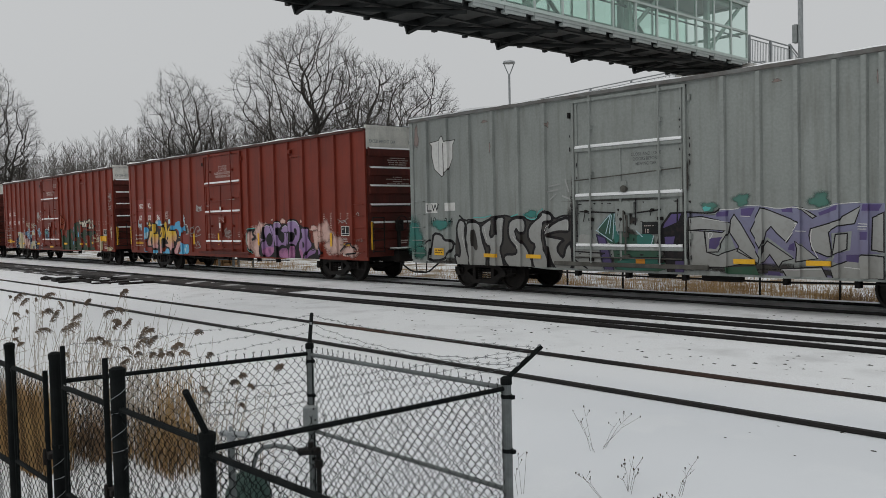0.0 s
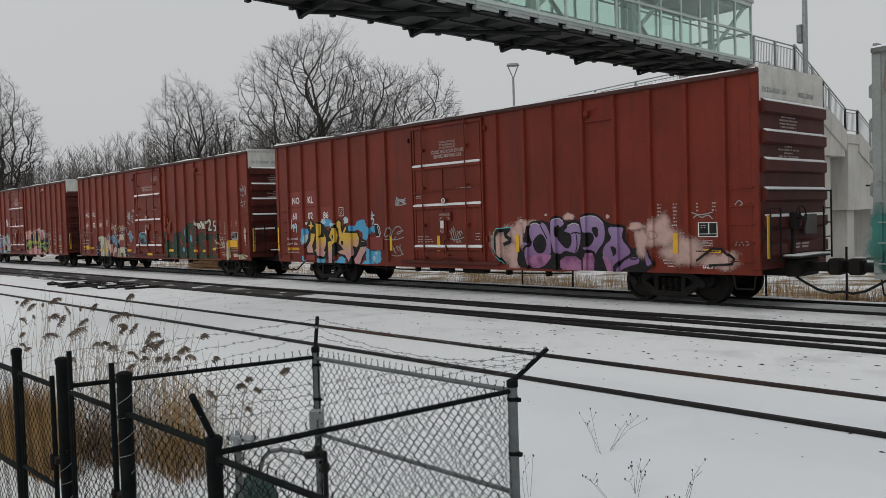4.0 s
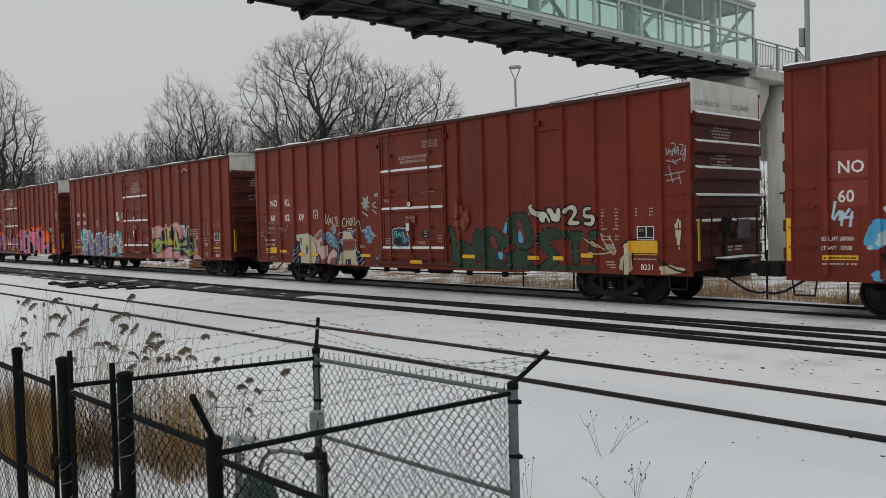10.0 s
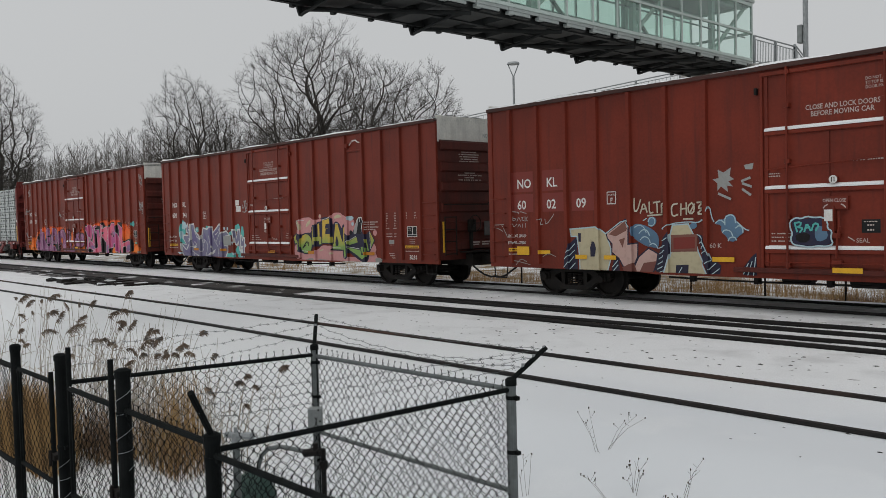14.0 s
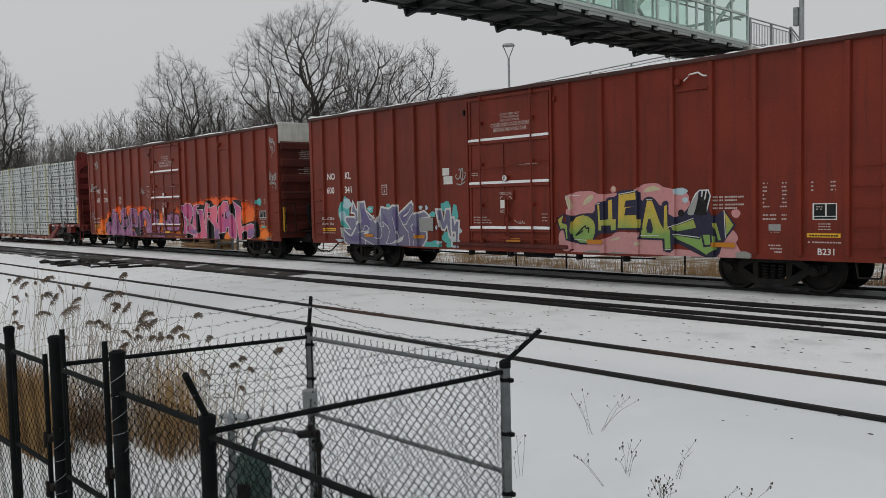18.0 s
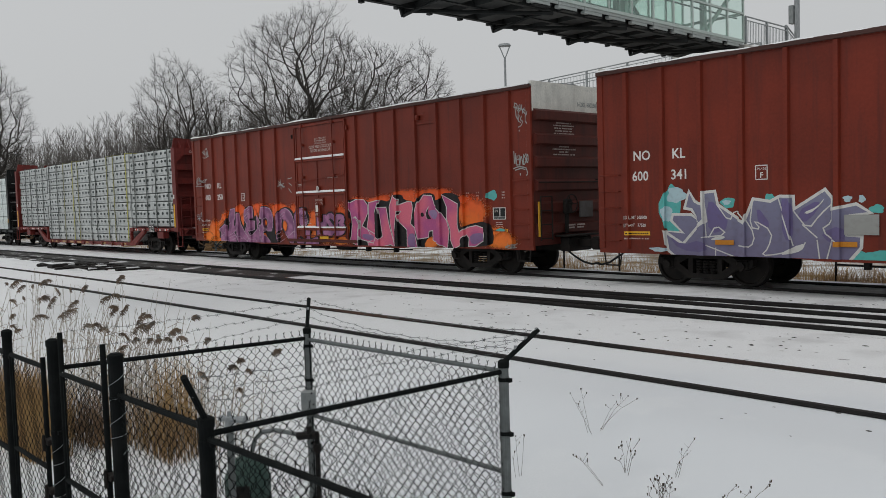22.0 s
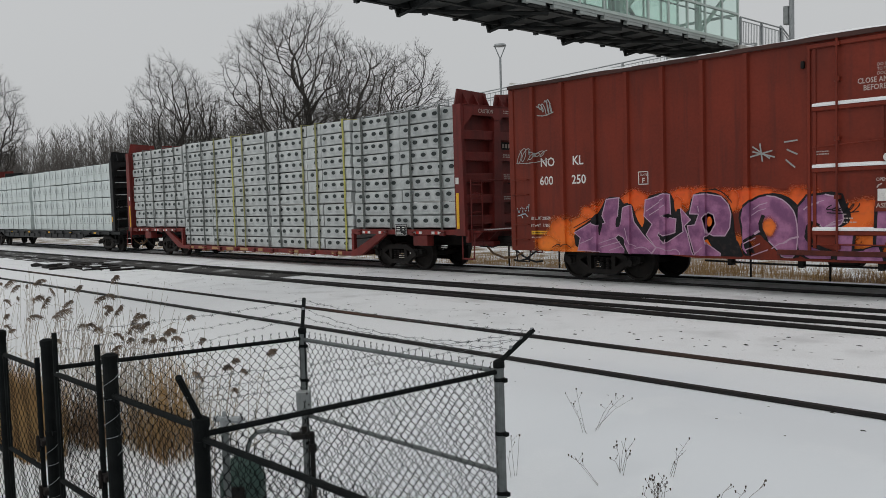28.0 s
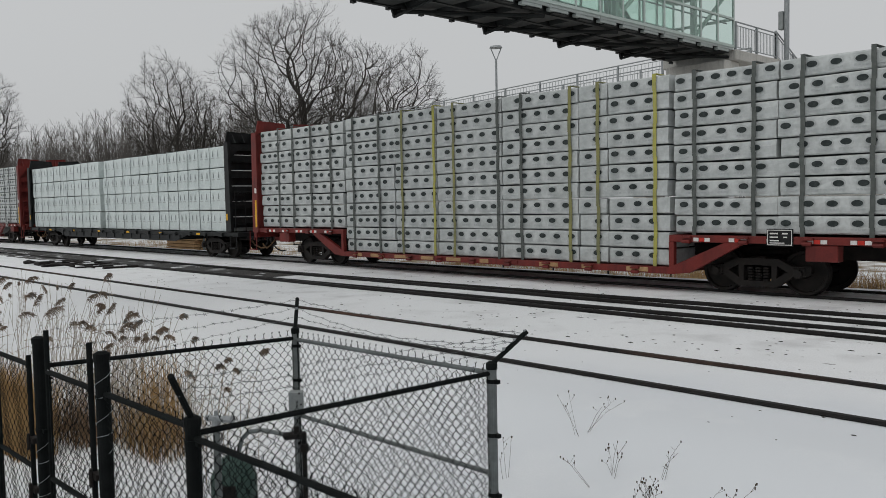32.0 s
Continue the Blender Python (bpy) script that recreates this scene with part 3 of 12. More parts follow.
        for z in (1.1, 1.42, 1.74, 2.06):
            cyl(bm, (x + d * 0.2, SHEET - 0.15, z), (x + d * 0.2, SHEET - 0.55, z), 0.016, 6)
        part("end_ladder", bm, "iron", car)
        bm = B()
        box(bm, min(x + d * 0.02, x + d * 0.45), max(x + d * 0.02, x + d * 0.45), -0.75, 0.75, 1.02, 1.06, 0.01)
        box(bm, min(x, x + d * 0.3), max(x, x + d * 0.3), -0.5, 0.5, 0.62, 1.0, 0.03)
        part("crossover_step", bm, "iron", car)
        bm = B()
        box(bm, min(x + d * 0.05, x + d * 0.42), max(x + d * 0.05, x + d * 0.42), -0.7, 0.7, 1.06, 1.10, 0.015)
        part("step_snow", bm, "snow", car)
        if d > 0:
            bm = B()
            box(bm, x + 0.1, x + 0.22, -0.5, -0.2, 1.62, 2.0, 0.03)
            box(bm, x + 0.1, x + 0.16, -0.42, -0.3, 1.1, 1.65, 0.01)
            cyl(bm, (x + 0.2, -0.35, 1.88), (x + 0.32, -0.35, 1.88), 0.035, 8)
            for i in range(20):
                a, b = 2 * math.pi * i / 20, 2 * math.pi * (i + 1) / 20
                cyl(bm, (x + 0.3, -0.35 + 0.24 * math.cos(a), 1.88 + 0.24 * math.sin(a)), (x + 0.3, -0.35 + 0.24 * math.cos(b), 1.88 + 0.24 * math.sin(b)), 0.014, 5)
            for k in range(3):
                a = 2 * math.pi * k / 3
                cyl(bm, (x + 0.3, -0.35, 1.88), (x + 0.3, -0.35 + 0.24 * math.cos(a), 1.88 + 0.24 * math.sin(a)), 0.012, 5)
            part("hand_brake", bm, "iron", car)
            bm = B()
            box(bm, x + 0.11, x + 0.15, 0.2, 0.78, 1.5, 1.94, 0.012)
            part("routing_board", bm, "board_grey", car, "grey metal routing board")
            bm = B()
            for k in range(2):
                box(bm, x + 0.102, x + 0.106, -0.3 + 0.42 * k, 0.04 + 0.42 * k, 1.29, 1.33)
                box(bm, x + 0.102, x + 0.106, -0.3 + 0.42 * k, 0.0 + 0.42 * k, 1.22, 1.26)
            part("small_print", bm, "faded_white", car)
        coupler(car, x + d * 0.02, d)
    # grab irons and sill steps at the corners of the side
    for x0 in (0.1, BOX - 0.62):
        for k in range(5):
            z = 1.0 + k * 0.38
            bm = B()
            tube(bm, [(x0, -SHEET, z), (x0, -SHEET - 0.07, z), (x0 + 0.5, -SHEET - 0.07, z), (x0 + 0.5, -SHEET, z)], 0.014, 6)
            part("grab_iron", bm, paint, car)
        bm = B()
        tube(bm, [(x0, -SHEET + 0.03, SILL + 0.05), (x0 + 0.05, -SHEET + 0.03, 0.42), (x0 + 0.45, -SHEET + 0.03, 0.42), (x0 + 0.5, -SHEET + 0.03, SILL + 0.05)], 0.018, 6)
        part("sill_step", bm, "iron", car)
    # plug doors on both sides
    for sy in (-1, 1):
        d0, d1 = door
        bm = B()
        box(bm, d0 + 0.06, d1 - 0.06, -SHEET - 0.03, -SHEET + 0.02, SILL + 0.2, 4.72)
        dr = part("door", bm, paint, car, "plug door with white-edged rails", at=Matrix() if sy < 0 else Matrix.Translation((d0 + d1, 0, 0)) @ Matrix.Rotation(math.pi, 4, "Z"))
        bm = B()
        for x in (d0 + 0.0, d1 - 0.06):
            box(bm, x, x + 0.06, -SHEET - 0.075, -SHEET + 0.01, SILL + 0.12, 4.8, 0.01)
        box(bm, d0, d1, -SHEET - 0.08, -SHEET + 0.01, 4.72, 4.8, 0.012)
        for x in (d0 + 0.1, d1 - 0.16, (d0 + d1) / 2 - 0.2):
            box(bm, x, x + 0.06, -SHEET - 0.055, -SHEET - 0.02, SILL + 0.2, 3.55 if abs(x - (d0 + d1) / 2) < 0.5 else 4.72)
        part("door_frame", bm, paint, dr)
        bm = B()
        box(bm, d0 - 0.6, d1 + 0.5, -SHEET - 0.09, -SHEET, SILL + 0.06, SILL + 0.16, 0.012)
        # colour carries both grime and the shade along the lower sill
        part("door_sill", bm, "red_end" if paint == "red" else "sill_grime", dr, "grimy track below the door, with shade painted in")
        for z in (3.58, 2.42, 1.22):
            bm = B()
            box(bm, d0 + 0.09, d1 - 0.09, -SHEET - 0.085, -SHEET - 0.02, z - 0.045, z + 0.04, 0.012)
            part("door_rail", bm, paint, dr)
            bm = B()
            prism(bm, [(-SHEET - 0.09, z + 0.042), (-SHEET - 0.03, z + 0.042), (-SHEET - 0.03, z + 0.115), (-SHEET - 0.06, z + 0.105), (-SHEET - 0.09, z + 0.075)], d0 + 0.1, d1 - 0.1, "x")
            part("rail_snow", bm, "snow", dr, "snow lying on the door rail")
        for x in (d0 + 0.57, d1 - 0.64):
            bm = B()
            cyl(bm, (x, -SHEET - 0.12, SILL + 0.15), (x, -SHEET - 0.12, 4.85), 0.022, 7)
            part("locking_bar", bm, paint, dr)
            for z in (0.95, 1.9, 3.0, 4.1, 4.75):
                bm = B()
                box(bm, x - 0.05, x + 0.05, -SHEET - 0.13, -SHEET - 0.02, z - 0.04, z + 0.04)
                part("bar_keeper", bm, paint if paint == "red" or z > 2.5 else "iron", dr)
        bm = B()
        xm = (d0 + d1) / 2 - 0.05
        cyl(bm, (xm, -SHEET - 0.12, 2.6), (xm, -SHEET - 0.03, 2.6), 0.08, 12)
        cyl(bm, (xm, -SHEET - 0.11, 1.55), (xm, -SHEET - 0.11, 2.1), 0.018, 6)
        tube(bm, [(xm + 0.1, -SHEET - 0.125, 2.0), (xm + 0.11, -SHEET - 0.13, 1.7), (xm + 0.07, -SHEET - 0.125, 1.5), (xm + 0.05, -SHEET - 0.12, 1.1)], 0.022, 6)
        box(bm, xm - 0.02, xm + 0.12, -SHEET - 0.13, -SHEET - 0.03, 1.48, 1.58, 0.012)
        box(bm, xm - 0.05, xm + 0.15, -SHEET - 0.12, -SHEET - 0.03, 0.98, 1.06, 0.012)
        tube(bm, [(d0 + 0.1, -SHEET - 0.1, 2.85), (d1 - 0.1, -SHEET - 0.1, 3.0)], 0.014, 6)
        tube(bm, [(d0 + 0.1, -SHEET - 0.1, 1.0), (d1 - 0.1, -SHEET - 0.1, 1.0)], 0.014, 6)
        part("door_gear", bm, paint if paint == "red" else "sill_grime", dr)
        bm = B()
        prism(bm, [(xm - 0.22, 1.62), (xm + 0.03, 1.62), (xm + 0.03, 2.03), (xm + 0.26, 2.03), (xm + 0.26, 2.28), (xm - 0.22, 2.28)], -SHEET - 0.1, -SHEET - 0.02)
        part("lever_plate", bm, paint, dr, "plate behind the door lever")
        if paint == "red":
            bm = B()
            cyl(bm, (xm, -SHEET - 0.128, 2.6), (xm, -SHEET - 0.118, 2.6), 0.078, 16)
            part("pivot_disc", bm, "white", dr, "white-painted pivot disc")
            bm = B()
            for a, b in ((-0.03, -0.015), (0.015, 0.03)):
                box(bm, xm + a, xm + b, -SHEET - 0.132, -SHEET - 0.127, 2.555, 2.645)
            part("pivot_slot", bm, "iron", dr)
        for x, z in ((d0 - 0.12, 4.45), (d1 + 0.05, 4.5), (d1 + 0.05, 1.5)):
            bm = B()
            box(bm, x, x + 0.06, -SHEET - 0.08, -SHEET + 0.0, z - 0.07, z + 0.07, 0.012)
            part("roller_bracket", bm, "iron" if x < d0 else paint, dr)
    # fitting at the top of the side
    bm = B()
    box(bm, 14.2, 14.95, -SHEET - 0.045, -SHEET + 0.01, 4.28, 4.34, 0.01)
    box(bm, 14.2, 14.32, -SHEET - 0.12, -SHEET, 4.42, 4.56, 0.02)
    cyl(bm, (14.3, -SHEET - 0.1, 4.55), (14.6, -SHEET - 0.1, 4.6), 0.012, 6)
    part("side_fitting", bm, paint, car)
    for x in (2.45, BOX - 2.45 if paint == "red" else 14.1):
        bogie(car, x)
    return car

CARS = []      # (thing, where its origin stands from the grey boxcar's rear end)
grey_posts = [0.75, 1.6, 2.5, 3.4, 4.3, 5.2, 10.05, 10.83, 11.6, 12.33, 12.86, 13.17, 14.0, 14.8, 15.85, 16.9, 17.8]
car_a = boxcar("grey", "grey", "grey", "weathered grey boxcar with graffiti along its lower side", (6.1, 9.2), grey_posts)
CARS.append((car_a, -0.03))
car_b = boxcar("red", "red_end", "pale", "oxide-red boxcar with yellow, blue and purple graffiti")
CARS.append((car_b, -PITCH - 0.07))
car_c = copy_thing(car_b, Matrix())
tagged(car_c, "oxide-red boxcar with dark green and cream graffiti")
CARS.append((car_c, -2 * PITCH - 0.02))
car_d = copy_thing(car_b, Matrix())
tagged(car_d, "oxide-red boxcar with lime-green, pink and turquoise graffiti")
CARS.append((car_d, -3 * PITCH + 0.03))
car_e = copy_thing(car_b, Matrix())
tagged(car_e, "oxide-red boxcar with purple and pink graffiti on orange")
CARS.append((car_e, -4 * PITCH + 0.11))
for o in [o for o in list(car_d.children) + list(car_e.children) if o.name.startswith(("rib_snow", "step_snow"))]:
    bpy.data.objects.remove(o)
for c in (car_c, car_d, car_e):
    WHEELSETS += [o for o in c.children_recursive if o.name.startswith("wheelset")]


# ---- bulkhead flatcars and their lumber ----
TEXTS = {}


def text_bm(body, height, bold=0.0):
    """The outline of built-in lettering as a flat bmesh in x-z, its lower left corner at the origin."""
    key = (body, bold)
    if key not in TEXTS:
        cu = bpy.data.curves.new("lettering", "FONT")
        cu.body, cu.size, cu.resolution_u, cu.offset, cu.fill_mode = body, 1.0, 2, bold, "FRONT"
        ob = bpy.data.objects.new("lettering", cu)
        TEXTS[key] = bpy.data.meshes.new_from_object(ob)
        bpy.data.objects.remove(ob)
        bpy.data.curves.remove(cu)
    bm = B()
    bm.from_mesh(TEXTS[key])
    k = height / 0.69
    for v in bm.verts:
        v.co = Vector((v.co.x * k, 0, v.co.y * k))
    return bm


def bulkhead(car, x, d, mat, top, snowy=False):
    """An end wall: two side columns, cross ribs, a head beam with raised corner plates. d points out of the car."""
    def span(a, b):
        return min(x + d * a, x + d * b), max(x + d * a, x + d * b)
    bm = B()
    box(bm, *span(0, 0.07), -1.42, 1.42, 1.2, top - 0.1)
    bh = part("bulkhead", bm, mat, car, "ribbed steel bulkhead")
    for sy in (-1, 1):
        bm = B()
        prism(bm, [(x, 1.06), (x + d * 0.38, 1.06), (x + d * 0.3, top), (x, top)], sy * 1.5, sy * 1.38)
        part("column", bm, mat, bh)
    bm = B()
    prism(bm, [(-1.38, top), (1.38, top), (1.38, top - 0.62), (1.05, top - 0.3), (0.2, top - 0.3), (0.13, top - 0.4), (-0.13, top - 0.4), (-0.2, top - 0.3), (-1.05, top - 0.3), (-1.38, top - 0.62)], x + d * 0.24, x + d * 0.32, "x")
    box(bm, *span(0.07, 0.32), -1.4, 1.4, top - 0.06, top, 0.01)
    part("head_beam", bm, mat, bh)
    bm = B()
    prism(bm, [(-0.12, top - 0.35), (0.12, top - 0.35), (0.22, 1.2), (-0.22, 1.2)], x + d * 0.07, x + d * 0.3, "x")
    part("middle_column", bm, mat, bh)
    for sy in (-1, 1):
        bm = B()
        prism(bm, [(sy * 0.12, top), (sy * 1.46, top), (sy * 1.36, top + 0.44), (sy * 0.22, top + 0.38)], x + d * 0.02, x + d * 0.07, "x")
        for y in (0.3, 0.72, 1.14):
            prism(bm, [(x + d * 0.07, top), (x + d * 0.3, top), (x + d * 0.09, top + 0.34)], sy * y, sy * (y + 0.04))
        part("corner_plate", bm, mat, bh)
    for z in (1.35, 1.95, 2.55, 3.15, 3.75):
        bm = B()
        box(bm, *span(0.06, 0.24), -1.36, 1.36, z, z + 0.26, 0.012)
        rib = part("cross_rib", bm, mat, bh)
        if snowy:
            bm = B()
            box(bm, *span(0.09, 0.23), -1.3, 1.3, z + 0.26, z + 0.29, 0.01)
            part("rib_snow", bm, "snow", rib)
    for sy in (-1, 1):
        for y in (0.92, 1.36):
            bm = B()
            cyl(bm, (x + d * 0.5, sy * y, 0.75), (x + d * 0.5, sy * y, 2.6), 0.018, 6)
            part("ladder_stile", bm, mat, bh)
        for k in range(5):
            bm = B()
            cyl(bm, (x + d * 0.5, sy * 0.92, 0.95 + 0.38 * k), (x + d * 0.5, sy * 1.36, 0.95 + 0.38 * k), 0.016, 6)
            part("rung", bm, mat, bh)
    bm = B()
    cyl(bm, (x + d * 0.5, -1.36, 2.6), (x + d * 0.5, 1.36, 2.6), 0.018, 6)
    part("grab_rail", bm, mat, bh)
    # stencilled words and plates on the leading wall
    if d > 0 and not snowy:
        bm = text_bm("CAUTION", 0.11, 0.01)
        for v in bm.verts:
            v.co = Vector((x + 0.323, -0.8 + v.co.x * 0.85, top - 0.22 + v.co.z))
        part("lettering", bm, "faded_white", bh)
        rnd = random.Random(4)
        bm = B()
        for y0, wd, z, n in ((0.25, 0.6, top - 0.14, 2), (0.28, 0.5, 3.32, 2), (0.28, 0.6, 2.74, 3), (0.28, 0.5, 2.1, 2)):
            for k in range(n):
                y = y0
                while y < y0 + wd:
                    e = y + rnd.uniform(0.03, 0.06)
                    xx = x + (0.323 if z > 4 else 0.243)
                    bm.faces.new([bm.verts.new(p) for p in ((xx, y, z - 0.06 * k), (xx, e, z - 0.06 * k), (xx, e, z - 0.06 * k + 0.03), (xx, y, z - 0.06 * k + 0.03))])
                    y = e + 0.018
        part("small_print", bm, "faded_white", bh)
        bm = B()
        box(bm, x + 0.072, x + 0.08, 0.22, 1.0, 3.5, 3.72)
        part("number_panel", bm, "iron", bh, "black number panel")
        bm = B()
        for k in range(5):
            box(bm, x + 0.081, x + 0.084, 0.3 + 0.13 * k, 0.38 + 0.13 * k, 3.55, 3.67)
        part("number_bar", bm, "faded_white", bh)
        bm = B()
        cyl(bm, (x + 0.07, 0.98, 2.95), (x + 0.085, 0.98, 2.95), 0.1, 14)
        part("disc", bm, "faded_white", bh)
    return bh


def flatcar(mat, length, label, well=None, deck=1.22, low=0.5, top=4.72, bogies=(3.8, 3.8), walls=(0.75, 0.75)):
    """Origin at the rear end of the deck; the well, from x to x, lies lower than the ends."""
    car = thing("flatcar", label, "flatcar", group="freight train")
    w = 1.45
    w0, w1 = well or (length * 0.5, length * 0.5)
    spans = ((0.35, w0, deck), (w0 - 0.1, w1 + 0.1, low), (w1, length - 0.35, deck)) if well else ((0.1, length - 0.1, deck),)
    for a, b, z in spans:
        bm = B()
        box(bm, a, b, -w, w, z - 0.15, z, 0.01)
        part("deck", bm, mat, car)
    if well:
        for a, b in ((-0.3, w0 + 0.2), (w1 - 0.2, length + 0.3)):
            bm = B()
            box(bm, a, b, -0.22, 0.22, 0.7, 0.98)
            part("centre_sill", bm, "iron", car)
        for sy in (-1, 1):
            y0, y1 = sy * w, sy * (w - 0.12)
            for k, (wx, s) in enumerate(((w0, -1), (w1, 1))):
                bm = B()
                prism(bm, [(wx + s * 1.75, deck - 0.15), (wx + s * 1.3, deck - 0.15), (wx + s * 0.05, low + 0.02), (wx + s * 0.05, low - 0.15), (wx + s * 0.5, low - 0.1)], y0, y1)
                part("knee_brace", bm, mat, car)
                bm = B()
                box(bm, min(wx, wx + s * 0.12), max(wx, wx + s * 0.12), min(y0, y1), max(y0, y1), low - 0.14, deck - 0.151)
                part("drop_plate", bm, mat, car)
        # box plates hung below the raised ends
        for x, a in ((length - 2.35, 0.62), (2.35, 0.62)):
            bm = B()
            box(bm, x - a / 2, x + a / 2, -w + 0.02, -w + 0.3, 0.74, deck - 0.16, 0.015)
            part("hanging_plate", bm, mat, car)
        # wooden bearers showing along the low deck
        rnd = random.Random(9)
        x = w0 + 0.5
        while x < w1 - 0.8:
            bm = B()
            box(bm, x, x + rnd.uniform(0.25, 0.7), -w - 0.02, -w + 0.2, low - 0.12, low - 0.02, 0.008)
            part("bearer", bm, "tan" if rnd.random() < 0.6 else mat, car)
            x += rnd.uniform(0.8, 1.5)
    else:
        bm = B()
        box(bm, -0.3, length + 0.3, -0.22, 0.22, 0.68, deck - 0.152)
        part("centre_sill", bm, mat, car)
        for sy in (-1, 1):
            bm = B()
            prism(bm, [(4.4, 0.86), (length - 4.4, 0.86), (length - 5.4, 0.6), (5.4, 0.6)], sy * 1.42, sy * 1.36)
            part("side_sill", bm, mat, car)
        for x in axis_steps([(5.0, length - 5.0, 0.95)]):
            bm = B()
            box(bm, x - 0.06, x + 0.06, -w, w, deck - 0.36, deck - 0.151)
            part("cross_bearer", bm, mat, car)
    for x in axis_steps([(1.3, length - 1.3, 1.28)]):
        z = low if well and w0 < x < w1 else deck
        bm = B()
        cyl(bm, (x - 0.09, -w - 0.05, z - 0.13), (x + 0.09, -w - 0.05, z - 0.13), 0.045, 8)
        box(bm, x - 0.11, x + 0.11, -w - 0.09, -w, z - 0.06, z - 0.02)
        part("winch", bm, mat, car)
    for a, b in (((1.2, w0 - 0.4), (w1 + 0.4, length - 1.2)) if well else ((1.5, length - 1.5),)):
        n = 5 if well else 6
        for i in range(n):
            x = a + (b - a) * (i + 0.5) / n
            for k in range(3 if well else 1):
                bm = B()
                box(bm, x - 0.2 + 0.13 * k, x - 0.08 + 0.13 * k if well else x + 0.1, -w - 0.012, -w, deck - 0.13, deck - 0.05)
                part("reflector", bm, ("white" if k % 2 == 0 else "p_orange_red") if well else "yellow", car)
    bogie(car, bogies[0])
    bogie(car, length - bogies[1])
    b0 = bulkhead(car, walls[0], -1, mat, top, not well)
    b1 = bulkhead(car, length - walls[1], 1, mat, top, not well)
    for bh, x, d in ((b0, walls[0], -1), (b1, length - walls[1], 1)):
        bm = B()
        box(bm, min(x + d * 0.06, x + d * 0.16), max(x + d * 0.06, x + d * 0.16), -1.512, -1.5, 1.25 if well else 1.5, 2.25 if well else 1.75)
        part("reflector", bm, "yellow", bh, "yellow reflective strip")
        if well:
            bm = B()
            box(bm, min(x + d * 0.05, x + d * 0.17), max(x + d * 0.05, x + d * 0.17), -1.512, -1.5, 2.5, 2.68)
            part("reflector", bm, "white", bh)
    for x, d in ((walls[0], -1), (length - walls[1], 1)):
        def out(a, b):
            return min(x + d * a, x + d * b), max(x + d * a, x + d * b)
        bm = B()
        box(bm, *out(0.3, 0.42), -1.42, 1.42, 0.86, deck - 0.02, 0.02)
        box(bm, *out(0.42, 0.76), -1.3, 1.3, deck - 0.08, deck - 0.03, 0.01)
        for y in (-1.2, -0.6, 0.6, 1.2):
            prism(bm, [(x + d * 0.42, 0.9), (x + d * 0.74, deck - 0.08), (x + d * 0.42, deck - 0.08)], y - 0.03, y + 0.03)
        box(bm, *out(-0.4, 0.5), -0.5, 0.5, 0.7, 0.86, 0.02)
        part("end_sill", bm, mat, car)
        bm = B()
        box(bm, *out(0.44, 0.72), -0.9, 0.9, deck - 0.03, deck - 0.012, 0.006)
        part("platform_snow", bm, "snow", car)
        for sy in (-1, 1):
            bm = B()
            tube(bm, [(x + d * 0.2, sy * 1.44, deck - 0.1), (x + d * 0.22, sy * 1.46, 0.42), (x + d * 0.66, sy * 1.46, 0.42), (x + d * 0.68, sy * 1.44, deck - 0.1)], 0.02, 6)
            box(bm, *out(0.22, 0.66), sy * 1.46 - 0.05, sy * 1.46 + 0.05, 0.4, 0.43)
            part("step", bm, mat, car)
            bm = B()
            tube(bm, [(x + d * 0.5, sy * 0.92, 2.2), (x + d * 0.52, sy * 1.2, 2.25), (x + d * 0.5, sy * 1.36, 2.2)], 0.018, 6)
            part("grab_iron", bm, mat, car)
        bm = B()
        tube(bm, [(x + d * 0.82, -1.4, 0.78), (x + d * 0.86, -0.9, 0.72), (x + d * 0.95, -0.4, 0.82), (x + d * 1.1, -0.15, 0.86)], 0.018, 6)
        part("uncoupling_lever", bm, "iron", car)
        bm = B()
        tube(bm, [(x + d * 0.3, -0.6, 0.75), (x + d * 0.6, -0.62, 0.52), (x + d * 0.95, -0.55, 0.4), (x + d * 1.25, -0.45, 0.42), (x + d * 1.5, -0.4, 0.55)], 0.03, 7)
        part("air_hose", bm, "rust_hose", car, "rusty brown air hose")
    coupler(car, -0.3, -1)
    coupler(car, length + 0.3, 1)
    return car


def pack_mesh(lx, h, mat, seed=1, deep=1.3):
    """One wrapped lumber pack, soft-edged and creased."""
    rnd = random.Random(seed)
    bm = B()
    n = max(2, int(lx / 0.3))
    ring_z = [(0.0, 0.02), (0.025, 0.0), (h * 0.33, -0.006), (h * 0.66, -0.004), (h - 0.03, 0.004), (h, 0.022)]
    ph = rnd.uniform(0, 6)
    prev = None
    for i in range(n + 1):
        x = lx * i / n
        sag = 0.008 * math.sin(1.7 * x + ph)
        row = [bm.verts.new((x, -deep + o + rnd.uniform(-0.009, 0.009), z + (sag if z > 0.03 else 0.004 * math.sin(2.1 * x)))) for z, o in ring_z]
        row += [bm.verts.new((x, 0, h + sag)), bm.verts.new((x, 0, 0.0))]
        if prev:
            k = len(row)
            for a in range(k):
                bm.faces.new((prev[a], prev[(a + 1) % k], row[(a + 1) % k], row[a]))
        else:
            bm.faces.new(row)
        prev = row
    bm.faces.new(prev[::-1])
    return mesh_of("lumber_pack", bm, mat)


